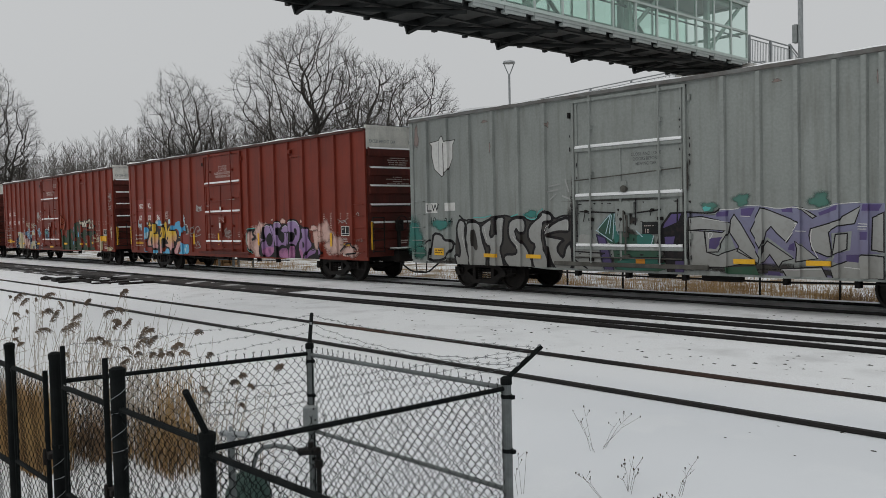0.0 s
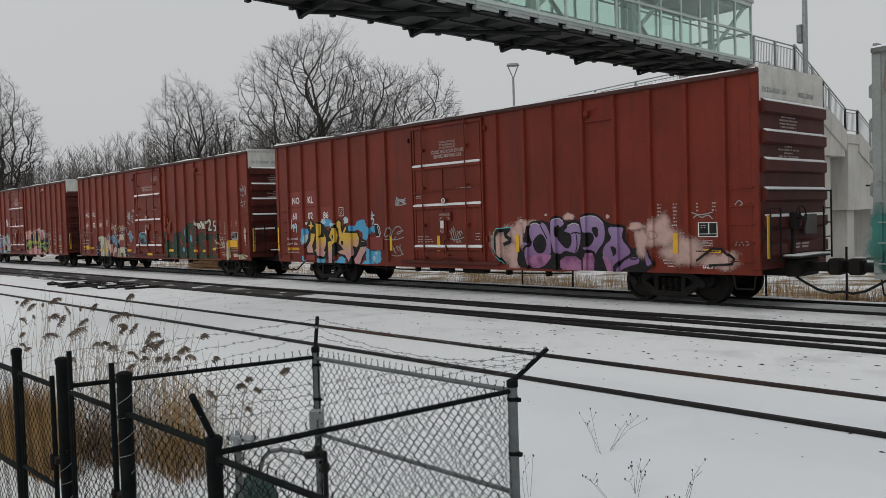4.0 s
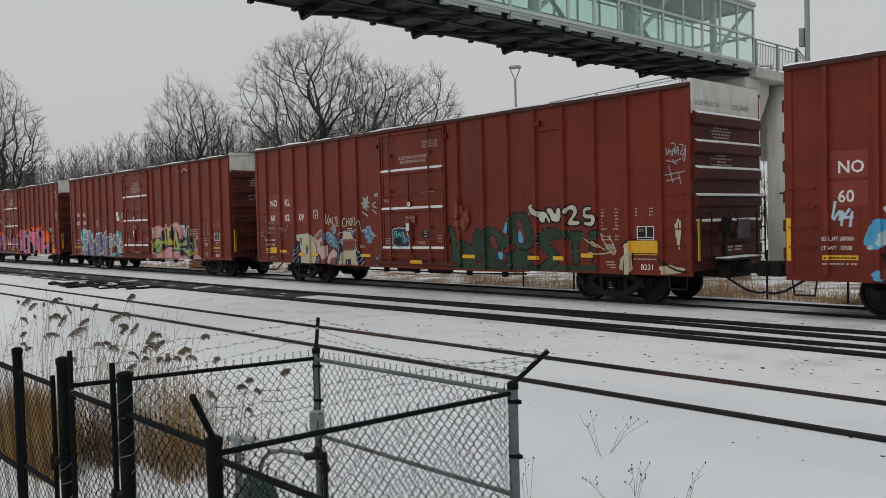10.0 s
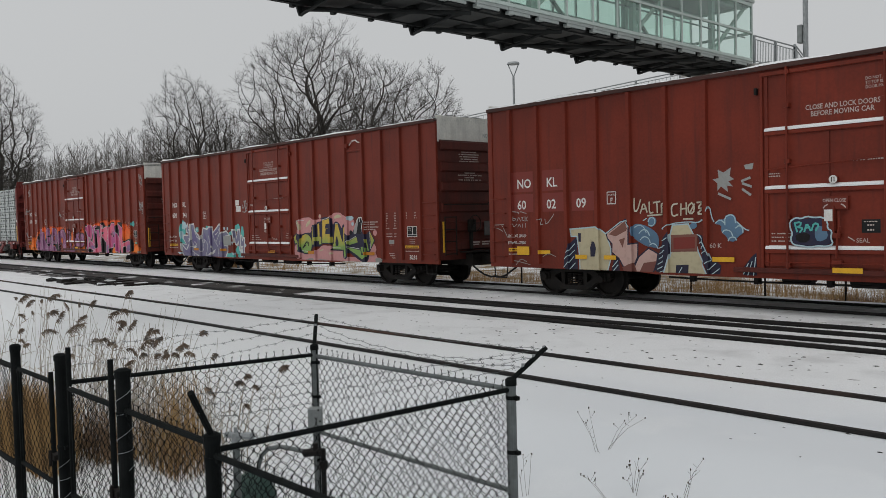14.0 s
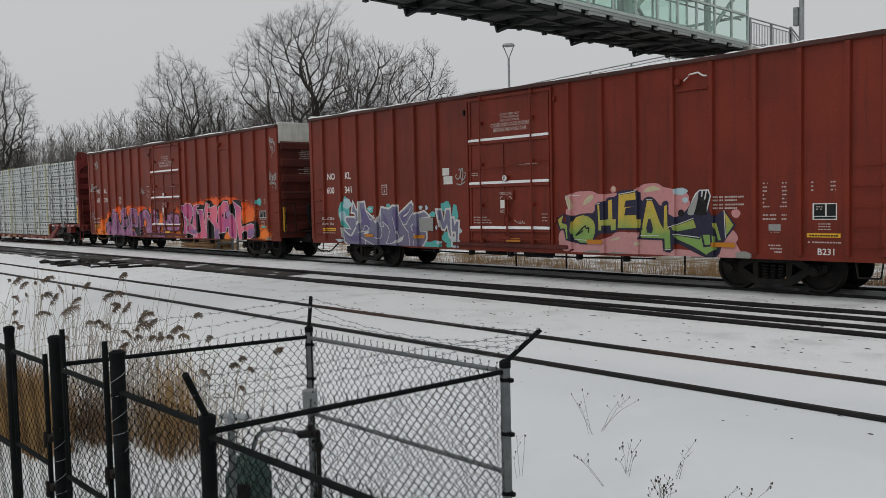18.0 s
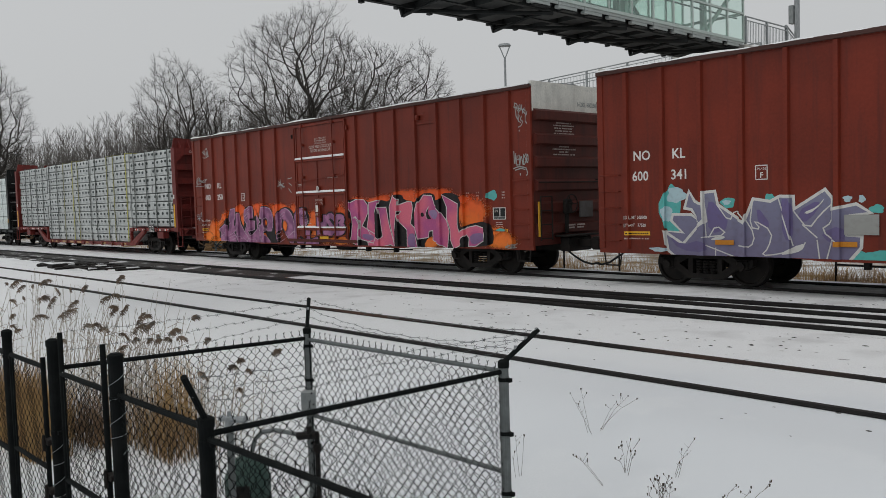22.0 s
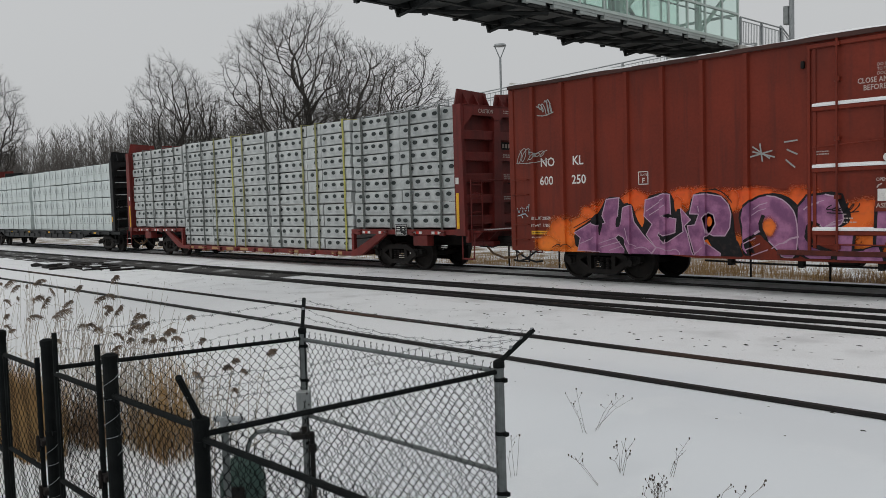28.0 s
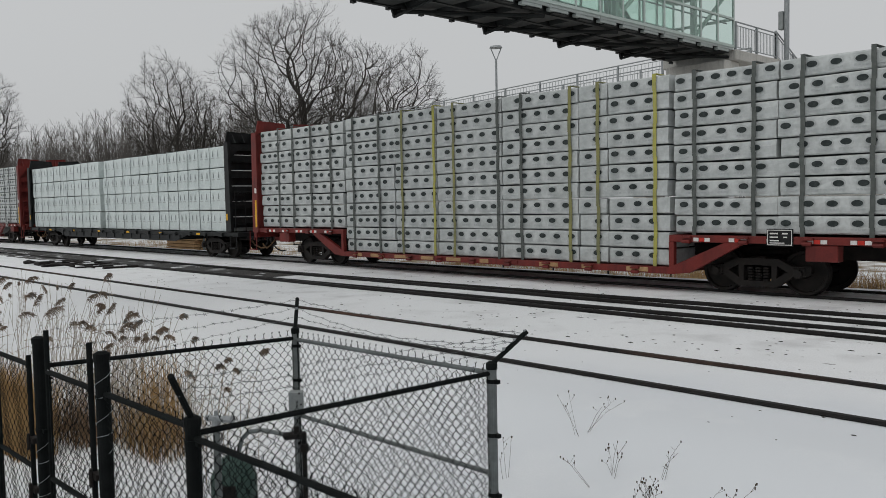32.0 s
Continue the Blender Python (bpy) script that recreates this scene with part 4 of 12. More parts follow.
def oval(bm, cx, cz, rx, rz, y, n=14, hole=0.0):
    vs = [bm.verts.new((cx + rx * math.cos(2 * math.pi * i / n), y, cz + rz * math.sin(2 * math.pi * i / n))) for i in range(n)]
    if not hole:
        bm.faces.new(vs)
        return
    ws = [bm.verts.new((cx + rx * hole * math.cos(2 * math.pi * i / n), y, cz + rz * hole * math.sin(2 * math.pi * i / n))) for i in range(n)]
    for i in range(n):
        bm.faces.new((vs[i], vs[(i + 1) % n], ws[(i + 1) % n], ws[i]))


def quad(bm, x0, x1, z0, z1, y):
    bm.faces.new([bm.verts.new(p) for p in ((x0, y, z0), (x1, y, z0), (x1, y, z1), (x0, y, z1))])


M["rust_hose"] = material("rusty_hose", (0.16, 0.095, 0.05), 0.8, second=(0.06, 0.045, 0.035), scale=4, amount=0.7, grain=40)
M["ink"] = material("dark_ink", (0.022, 0.03, 0.03), 0.5, second=(0.07, 0.08, 0.08), scale=14, amount=0.5, grain=60, bump=0)
M["ink_mid"] = material("grey_ink", (0.2, 0.23, 0.23), 0.5, second=(0.3, 0.33, 0.33), scale=14, amount=0.6, grain=60, bump=0)
M["ink_grey"] = material("worn_stencil_ink", (0.08, 0.085, 0.085), 0.6, second=(0.15, 0.16, 0.155), scale=14, amount=0.7, grain=60, bump=0)
M["ink_pale"] = material("pale_ink", (0.4, 0.43, 0.43), 0.5, second=(0.48, 0.51, 0.51), scale=14, amount=0.6, grain=60, bump=0)
M["strap"] = material("grey_webbing", (0.085, 0.095, 0.09), 0.8, second=(0.14, 0.15, 0.14), scale=8, amount=0.6, grain=80)
M["strap_olive"] = material("faded_yellow_webbing", (0.26, 0.25, 0.1), 0.8, second=(0.14, 0.15, 0.11), scale=2, amount=0.8, grain=80)
M["strap_yellow"] = material("yellow_webbing", (0.42, 0.4, 0.1), 0.8, second=(0.3, 0.29, 0.12), scale=3, amount=0.7, grain=80)
M["cord"] = material("thin_strapping", (0.2, 0.23, 0.23), 0.6, second=(0.1, 0.12, 0.12), scale=4, amount=0.6, grain=60, bump=0)
M["p_orange_red"] = material("red_reflector", (0.5, 0.035, 0.025), 0.45, second=(0.4, 0.03, 0.02), scale=6, amount=0.5, grain=40)


def oval_marks(lx, h, seed, deep=1.3, pitch=0.455):
    """Dark ovals in a pale ring over a faint line of print, all along a pack."""
    rnd = random.Random(seed)
    y = -deep - 0.018
    dark, ring = B(), B()
    x = rnd.uniform(0.05, pitch)
    while x < lx - 0.02:
        room = min(x, lx - x)
        if room > 0.11:
            oval(dark, x, h * 0.57 + rnd.uniform(-0.012, 0.012), 0.108, 0.062, y)
            oval(ring, x, h * 0.57, 0.14, 0.085, y + 0.001, hole=0.92)
            for k in range(4):
                quad(ring, x - 0.13 + k * 0.068, x - 0.075 + k * 0.068, h * 0.2, h * 0.2 + 0.04, y)
        x += pitch * rnd.choice((1, 1, 1, 1, 1, 0.8))
    return mesh_of("printed_mark", dark, "ink"), mesh_of("printed_caption", ring, "ink_pale")


def tree_marks(lx, h, seed, deep=1.3, bay=0.955):
    """Two slim upright marks and two bars of print to every bay."""
    rnd = random.Random(seed)
    y = -deep - 0.018
    dark, cap = B(), B()
    x = rnd.uniform(0.0, 0.1)
    while x < lx - 0.3:
        for u in (0.2, 0.62):
            cx = x + u * bay + rnd.uniform(-0.03, 0.03)
            if cx > lx - 0.1:
                continue
            dark.faces.new([dark.verts.new((cx + a, y, h * 0.62 + b)) for a, b in ((-0.035, -0.1), (0.04, -0.1), (0.045, 0.0), (0.01, 0.15), (-0.01, 0.15), (-0.03, 0.02))])
            quad(cap, cx - 0.13, cx + 0.13, h * 0.41, h * 0.41 + 0.035, y)
        x += bay
    return mesh_of("printed_mark", dark, "ink_mid"), mesh_of("printed_caption", cap, "ink_pale")


def lumber(label, blocks, tier, kind, mat):
    """blocks: (x from, x to, bottom, tiers), each a column of packs."""
    st = thing("lumber_stack", label, "lumber", group="freight train")
    seed = 1
    for x0, x1, z0, tiers in blocks:
        lx = x1 - x0 - 0.025
        shapes = []
        for v in range(4):
            seed += 1
            shapes.append((pack_mesh(lx, tier - 0.03, mat, seed), (oval_marks if kind == "oval" else tree_marks)(lx, tier, seed)))
        rnd = random.Random(seed)
        lift = rnd.uniform(-0.012, 0.02)
        for k in range(tiers):
            p, (q, c) = shapes[rnd.randrange(4)]
            dx, dy = rnd.uniform(-0.03, 0.03), rnd.uniform(-0.035, 0.012)
            at = Matrix.Translation((x0 + dx, dy, z0 + k * tier + lift * k / tiers)) @ Matrix.Rotation(rnd.uniform(-0.003, 0.003), 4, "Y")
            pk = part("lumber_pack", p, None, st, at=at)
            tagged(part("printed_mark", q, None, pk), kind="stuff")
            tagged(part("printed_caption", c, None, pk), kind="stuff")
            part("lumber_pack", p, None, st, at=Matrix.Translation((x1 + dx, 0.02 - dy, z0 + k * tier)) @ Matrix.Rotation(math.pi, 4, "Z"))
    return st


def strap(st, x, z0, top, mat, w=0.045, y=1.352):
    bm = B()
    n = 12
    for i in range(n):
        za, zb = z0 + (top - z0) * i / n, z0 + (top - z0) * (i + 1) / n
        wob = 0.012 * math.sin(i * 1.7 + x)
        box(bm, x - w + wob, x + w + wob, -y - 0.01, -y, za, zb + 0.004)
    box(bm, x - w, x + w, -y, y, top - 0.004, top + 0.012)
    part("strap", bm, mat, st)


# dotted packs over the dropped deck, with raised ends
F_LEN, F_AT = 23.4, -4 * PITCH - 24.7
flat_f = flatcar("flat_red", F_LEN, "red bulkhead flatcar with a dropped middle deck", well=(5.85, 17.75))
CARS.append((flat_f, F_AT))
TIER, F_TOP = 0.387, 1.27 + 9 * 0.387
F_BLOCKS = [(0.8, 2.9, 1.27, 9), (2.92, 3.9, 1.27, 9), (3.92, 5.8, 1.27, 9),
            (5.92, 8.35, 0.53, 11), (8.37, 10.2, 0.53, 11), (10.22, 12.7, 0.53, 11), (12.72, 15.2, 0.53, 11), (15.22, 16.05, 0.53, 11), (16.07, 17.7, 0.53, 11),
            (17.82, 20.15, 1.27, 9), (20.17, 22.62, 1.27, 9)]
stack_f = lumber("white-wrapped lumber packs with dark oval marks, strapped to a flatcar", F_BLOCKS, TIER, "oval", "wrap")
for x, m in ((2.0, "strap"), (2.9, "strap"), (4.0, "strap"), (5.12, "strap"), (18.32, "strap"), (19.65, "strap"), (20.64, "strap"), (21.94, "strap")):
    strap(stack_f, x, 1.1, F_TOP + 0.02, m)
for x, m in ((6.33, "strap"), (7.62, "strap"), (8.71, "strap_olive"), (10.11, "strap_yellow"), (10.91, "strap_olive"), (12.59, "strap"), (13.4, "strap"), (14.97, "strap_olive"), (15.8, "strap_olive"), (17.35, "strap_yellow")):
    strap(stack_f, x, 0.4, 0.53 + 11 * TIER + 0.02, m)
CARS.append((stack_f, F_AT))
bm = B()
box(bm, 19.98, 20.52, -1.475, -1.45, 1.03, 1.38, 0.008)
stencil = part("stencil_panel", bm, "black", flat_f, "black stencil panel with a pale border")
for a, b, c, d in ((20.0, 20.5, 1.05, 1.065), (20.0, 20.5, 1.345, 1.36), (20.0, 20.015, 1.05, 1.36), (20.485, 20.5, 1.05, 1.36), (20.05, 20.22, 1.27, 1.3), (20.05, 20.22, 1.2, 1.225), (20.3, 20.42, 1.27, 1.3), (20.05, 20.24, 1.13, 1.155), (20.05, 20.35, 1.085, 1.105), (20.32, 20.4, 1.2, 1.225)):
    bm = B()
    quad(bm, a, b, c, d, -1.478)
    part("stencil_line", bm, "white", stencil)
G_LEN, G_AT = 23.7, -4 * PITCH - 49.1
flat_g = flatcar("black", G_LEN, "black bulkhead flatcar loaded with pale lumber", deck=1.02, top=4.5, bogies=(2.6, 2.55), walls=(0.15, 0.9))
CARS.append((flat_g, G_AT))
G_BLOCKS = [(0.23, 5.1, 1.06, 4), (5.12, 10.05, 1.06, 4), (10.6, 16.6, 1.06, 4), (16.62, 22.73, 1.06, 4)]
stack_g = lumber("pale-wrapped lumber packs in four tall tiers on a black flatcar", G_BLOCKS, 0.84, "tree", "wrap_b")
for x in axis_steps([(0.7, 9.7, 0.95), (11.05, 22.3, 0.94)])[:-1]:
    if x < 9.9 or x > 11.0:
        strap(stack_g, x, 1.0, 1.06 + 4 * 0.84, "cord", 0.014, 1.345)
CARS.append((stack_g, G_AT))
H_AT = G_AT - 24.75
flat_h = copy_thing(flat_f, Matrix())
CARS.append((flat_h, H_AT))
stack_h = copy_thing(stack_f, Matrix())
CARS.append((stack_h, H_AT))
WHEELSETS += [o for o in flat_h.children_recursive if o.name.startswith("wheelset")]

# ---- fenced utility enclosure beside the tracks ----
FENCE_Z = -0.84


def wires(segments, r, mat, name, sides=3):
    """Thin straight wires as one mesh."""
    v, f = [], []
    for a, b in segments:
        a, b = Vector(a), Vector(b)
        d = (b - a).normalized()
        u = d.orthogonal().normalized()
        w = d.cross(u)
        k = len(v)
        for p in (a, b):
            for i in range(sides):
                t = 2 * math.pi * i / sides
                v.append(tuple(p + (u * math.cos(t) + w * math.sin(t)) * r))
        for i in range(sides):
            j = (i + 1) % sides
            f.append((k + i, k + j, k + sides + j, k + sides + i))
    m = bpy.data.meshes.new(name)
    m.from_pydata(v, [], f)
    m.materials.append(M[mat])
    return m


def chain_link(a, b, z0, z1, mat, parent, pitch=0.071, barbs=True):
    """Upright zigzag wires hooked into one another between two plan points, with twisted ends standing over the top."""
    a, b = Vector((*a, 0)), Vector((*b, 0))
    L = (b - a).length
    d = (b - a) / L
    side = Vector((-d.y, d.x, 0))
    n = max(2, round(2 * L / pitch))
    p = L / n
    q_ = p * 1.12
    m = int((z1 - z0) / q_)
    rnd = random.Random(int(L * 1000))
    sag = [rnd.uniform(-0.006, 0.006) for _ in range(n + 1)]
    segs = []
    for i in range(n):
        pts = []
        for k in range(m + 1):
            right = (k + i) % 2
            s_ = (i + right) * p + (0.003 if right else -0.003) + sag[i + right] * math.sin(k * 0.3)
            z = z1 - (m - k) * q_
            off = side * (0.003 if right else -0.003) + side * (0.006 * math.sin(i * 0.7 + k * 0.21))
            for e in (-0.005, 0.005):
                pts.append(a + d * s_ + off + Vector((0, 0, z + e)))
        segs += list(zip(pts[:-1], pts[1:]))
    if barbs:
        for i in range(m % 2, n + 1, 2):
            q = a + d * (i * p) + Vector((0, 0, z1))
            lean = rnd.uniform(-0.006, 0.006)
            segs += [(q, q + Vector((0, 0, 0.02)) + d * lean), (q + Vector((0, 0, 0.018)), q + d * (0.008 + lean) + Vector((0, 0, 0.034))), (q + Vector((0, 0, 0.018)), q - d * (0.008 - lean) + Vector((0, 0, 0.032)))]
    ob = part("chain_link_mesh", wires(segs, 0.0022, mat, "chain_link_mesh"), None, parent, "woven chain-link mesh")
    for e in (a + d * 0.025, b - d * 0.025):
        bm = B()
        box(bm, e.x - 0.007, e.x + 0.007, e.y - 0.004, e.y + 0.004, z0 + 0.02, z1 + 0.02)
        part("tension_bar", bm, "vinyl", ob)
    return ob


def fence_post(parent, x, y, top, r, mat="vinyl", cap=True, bands=()):
    bm = B()
    cyl(bm, (x, y, FENCE_Z - 0.05), (x, y, top - 0.03), r, 14)
    p = part("post", bm, mat, parent, smooth=False)
    if cap:
        bm = B()
        cyl(bm, (x, y, top - 0.05), (x, y, top - 0.012), r + 0.005, 14)
        cyl(bm, (x, y, top - 0.012), (x, y, top), r + 0.005, 14, r * 0.6)
        part("post_cap", bm, "vinyl", p)
    for z in bands:
        bm = B()
        cyl(bm, (x, y, z - 0.012), (x, y, z + 0.012), r + 0.004, 14)
        box(bm, x + r * 0.4, x + r + 0.03, y - 0.012, y + 0.012, z - 0.012, z + 0.012)
        part("tension_band", bm, "vinyl", p)
    return p


def rail_bar(parent, a, b, r=0.021, mat="vinyl"):
    bm = B()
    cyl(bm, a, b, r, 10)
    part("rail", bm, mat, parent)


fence = thing("chain_link_fence", "black chain-link enclosure with barbed-wire arms around a utility point", "fence")
X0, X1, Y0, Y1, RT, MR = -5.66, -3.49, 1.86, 3.75, 0.97, 0.33
PX = (-6.94, -5.90, -4.815, -3.72)      # posts along the near side
fence_post(fence, X0, Y1, 1.05, 0.0295, "galv_dark", bands=(0.9, 0.62, 0.1, -0.35))
fence_post(fence, X1, Y1, 1.045, 0.031, "galv_dark", bands=(0.92, 0.58, 0.2, -0.3))
fence_post(fence, PX[3], Y0, 1.03, 0.038, "vinyl", bands=(0.9, 0.5))
fence_post(fence, PX[2], Y0, 1.215, 0.042, "vinyl", bands=(0.95,))
fence_post(fence, PX[1], Y0, 1.19, 0.038, "vinyl", bands=(0.55, 0.1))
fence_post(fence, PX[0], Y0, 1.155, 0.036, "vinyl", bands=(0.95,))
fence_post(fence, -9.2, Y0, 1.15, 0.04, "vinyl")
fence_post(fence, -1.9, Y0, 1.03, 0.042, "vinyl")
rail_bar(fence, (X0, Y1, RT - 0.02), (X1, Y1, RT), 0.016, "galv_dark")
rail_bar(fence, (X0, Y1, MR), (X1, Y1, MR), 0.016, "galv_dark")
rail_bar(fence, (PX[1] + 0.12, Y0, RT + 0.035), (X0, Y1, RT - 0.01), 0.0155)
rail_bar(fence, (PX[3], Y0, RT - 0.032), (X1, Y1, RT), 0.0155)
rail_bar(fence, (PX[2], Y0, RT), (PX[3], Y0, RT), 0.017)
rail_bar(fence, (PX[3], Y0, RT - 0.05), (-1.9, Y0, RT - 0.04), 0.0155)
rail_bar(fence, (-9.2, Y0, RT), (PX[0], Y0, RT), 0.021)
rail_bar(fence, (-9.2, Y0, 0.2), (PX[0], Y0, 0.2), 0.021)
chain_link((X0, Y1), (X1, Y1), FENCE_Z, RT + 0.02, "vinyl", fence)
chain_link((PX[1] + 0.12, Y0), (X0, Y1), FENCE_Z, RT + 0.03, "vinyl", fence)
chain_link((PX[3], Y0), (X1, Y1), FENCE_Z, RT + 0.01, "vinyl", fence)
chain_link((PX[2], Y0), (PX[3], Y0), FENCE_Z, RT + 0.02, "vinyl", fence)
chain_link((PX[3], Y0), (-1.9, Y0), FENCE_Z, RT - 0.03, "vinyl", fence)
chain_link((-9.2, Y0), (PX[0], Y0), FENCE_Z, RT + 0.02, "vinyl", fence, barbs=False)
# outriggers and barbed wire
TIPS = {"a": (Vector((X0, Y1, 1.05)), Vector((X0 - 0.225, Y1 + 0.18, 1.25))), "b": (Vector((X1, Y1, 1.045)), Vector((X1 + 0.14, Y1 + 0.18, 1.225))), "c": (Vector((-3.72, Y0, 1.03)), Vector((-3.60, Y0 - 0.16, 1.265)))}
for k, (p, q) in TIPS.items():
    bm = B()
    cyl(bm, p - Vector((0, 0, 0.02)), q, 0.016, 8)
    part("outrigger_arm", bm, "vinyl", fence)
    bm = B()
    for u in (0.35, 0.65, 0.94) if k == "b" else (0.6,):
        c = p.lerp(q, u)
        cyl(bm, c + Vector((0, 0, -0.02)), c + Vector((0, 0, 0.02)), 0.012, 6)
    part("wire_clip", bm, "galv", fence)


def barbed(a, b, sag):
    segs = []
    n = 26
    pts = [a.lerp(b, i / n) - Vector((0, 0, sag * 4 * (i / n) * (1 - i / n))) + Vector((0, 0, 0.006 * math.sin(i * 2.1))) for i in range(n + 1)]
    segs += list(zip(pts[:-1], pts[1:]))
    for i in range(1, n):
        p = pts[i]
        segs += [(p + Vector((0.012, 0, 0.012)), p - Vector((0.012, 0, 0.012))), (p + Vector((0, 0.014, -0.01)), p - Vector((0, 0.014, -0.01)))]
    part("barbed_wire", wires(segs, 0.0015, "galv_dark", "barbed_wire"), None, fence)


for i, u in enumerate((0.35, 0.65, 0.94)):
    a, b, c = (TIPS[k][0].lerp(TIPS[k][1], u) for k in "abc")
    barbed(a, b, (0.05, 0.1, 0.04)[i])
    barbed(a, Vector((PX[1] + 0.1, Y0 + 0.02, 0.98 + 0.13 * i)), 0.02)
    barbed(c, b, 0.015)


def gate_leaf(x0, x1, top0, top1, label):
    g = thing("gate", label, "gate", group="gate leaves")
    for x, t in ((x0, top0), (x1, top1)):
        bm = B()
        cyl(bm, (x, Y0, FENCE_Z + 0.08), (x, Y0, t), 0.0175, 10)
        part("stile", bm, "vinyl", g)
    rail_bar(g, (x0, Y0, RT), (x1, Y0, RT), 0.017, "vinyl")
    rail_bar(g, (x0, Y0, 0.25), (x1, Y0, 0.25), 0.017, "vinyl")
    rail_bar(g, (x0, Y0, FENCE_Z + 0.12), (x1, Y0, FENCE_Z + 0.12), 0.017, "vinyl")
    chain_link((x0, Y0), (x1, Y0), FENCE_Z + 0.12, RT, "vinyl", g, barbs=False)
    for za in (RT,):
        bm = B()
        prev = None
        for i in range(17):
            x = x0 + 0.02 + (x1 - x0 - 0.04) * i / 16
            h = 0.002 + 0.007 * noise.noise(Vector((x * 6.0, za, 3)))
            row = [bm.verts.new((x, Y0 - 0.011, za + 0.011)), bm.verts.new((x, Y0 - 0.006, za + 0.012 + h)), bm.verts.new((x, Y0 + 0.006, za + 0.012 + h)), bm.verts.new((x, Y0 + 0.011, za + 0.011))]
            if prev:
                for k in range(3):
                    bm.faces.new((prev[k], prev[k + 1], row[k + 1], row[k]))
            prev = row
        part("rail_snow", bm, "snow", g, "snow lying on the gate rail", smooth=True)
    for z in (0.45, 0.1):
        bm = B()
        box(bm, x0 - 0.1 if x0 > -5.7 else x1 - 0.02, x0 + 0.03 if x0 > -5.7 else x1 + 0.1, Y0 - 0.03, Y0 + 0.03, z - 0.02, z + 0.02, 0.005)
        cyl(bm, ((x0 - 0.05) if x0 > -5.7 else (x1 + 0.05), Y0 - 0.04, z - 0.06), ((x0 - 0.05) if x0 > -5.7 else (x1 + 0.05), Y0 - 0.04, z + 0.05), 0.012, 8)
        part("latch" if z > 0.3 else "hinge", bm, "iron", g)
    return g


gate_leaf(-5.74, -5.0, 1.245, 1.245, "narrow black chain-link gate leaf beside the enclosure")
gate_leaf(-6.86, -6.115, RT, 1.035, "black chain-link gate leaf with a snowy top rail")
M["green_box"] = material("green_cabinet", (0.03, 0.06, 0.05), 0.5, second=(0.05, 0.08, 0.07), scale=3, amount=0.6)
M["meter"] = material("grey_cast_metal", (0.27, 0.29, 0.29), 0.5, 0.2, second=(0.18, 0.2, 0.2), scale=6, amount=0.5)
# junction box strapped to the far post
jb = thing("junction_box", "small grey junction box on a fence post", "junction box")
JB = Matrix.Translation((X0, Y1, 0.46)) @ Matrix.Rotation(radians(50), 4, "Z")
bm = B()
box(bm, -0.058, 0.058, -0.105, -0.035, -0.085, 0.085, 0.012, m=JB)
part("case", bm, "meter", jb)
bm = B()
box(bm, -0.053, 0.053, -0.115, -0.103, -0.08, 0.08, 0.005, m=JB)
part("cover", bm, "meter", jb)
for sx, sz in ((0.042, -0.02), (0.03, 0.07)):
    bm = B()
    cyl(bm, JB @ Vector((sx, -0.12, sz)), JB @ Vector((sx, -0.113, sz)), 0.008, 8)
    part("screw", bm, "iron", jb)
bm = B()
cyl(bm, JB @ Vector((-0.01, -0.07, -0.085)), JB @ Vector((-0.01, -0.07, -1.2)), 0.012, 8)
part("conduit", bm, "galv_dark", jb)
# valve on a riser, with a flexible pipe to the post
gv = thing("gas_valve", "metal valve on a riser pipe with a flexible hose", "valve")
vx, vy = -4.12, 2.2
bm = B()
cyl(bm, (vx, vy, FENCE_Z), (vx, vy, 0.82), 0.02, 12)
part("riser", bm, "galv_dark", gv)
bm = B()
cyl(bm, (vx, vy, 0.82), (vx, vy, 0.89), 0.024, 12)
cyl(bm, (vx - 0.07, vy - 0.02, 0.872), (vx + 0.08, vy + 0.022, 0.882), 0.017, 12)
cyl(bm, (vx + 0.07, vy + 0.02, 0.881), (vx + 0.12, vy + 0.034, 0.885), 0.021, 8)
cyl(bm, (vx, vy, 0.89), (vx, vy, 0.92), 0.011, 8)
part("valve_body", bm, "galv", gv)
bm = B()
hose = [(-5.3, 3.0, FENCE_Z), (-5.32, 3.0, 0.1), (-5.3, 3.0, 0.27), (-5.25, 3.0, 0.37), (-5.15, 3.0, 0.44), (-4.98, 3.0, 0.485), (-4.82, 3.0, 0.5), (-4.66, 3.0, 0.51)]
tube(bm, hose, 0.016, 8)
part("flexible_pipe", bm, "galv_dark", gv)
bm = B()
cyl(bm, (-4.68, 3.0, 0.5), (-4.52, 3.04, 0.53), 0.027, 10)
cyl(bm, (-4.58, 3.02, 0.53), (-4.58, 3.02, 0.58), 0.02, 8)
cyl(bm, (-4.52, 3.04, FENCE_Z), (-4.52, 3.04, 0.55), 0.016, 10)
cyl(bm, (-4.52, 3.04, 0.42), (-4.52, 3.04, 0.47), 0.028, 10)
part("fitting", bm, "iron", gv)
ped = thing("utility_pedestal", "dark green plastic utility pedestal inside the enclosure", "pedestal")
bm = B()
px_, py_ = -4.7, 2.62
cyl(bm, (px_, py_, FENCE_Z), (px_, py_, 0.32), 0.145, 20)
cyl(bm, (px_, py_, 0.32), (px_, py_, 0.42), 0.145, 20, 0.1)
cyl(bm, (px_, py_, 0.42), (px_, py_, 0.46), 0.1, 20, 0.03)
part("dome", bm, "green_box", ped)
bm = B()
cyl(bm, (px_, py_, -0.12), (px_, py_, -0.05), 0.155, 20)
part("collar", bm, "green_box", ped)
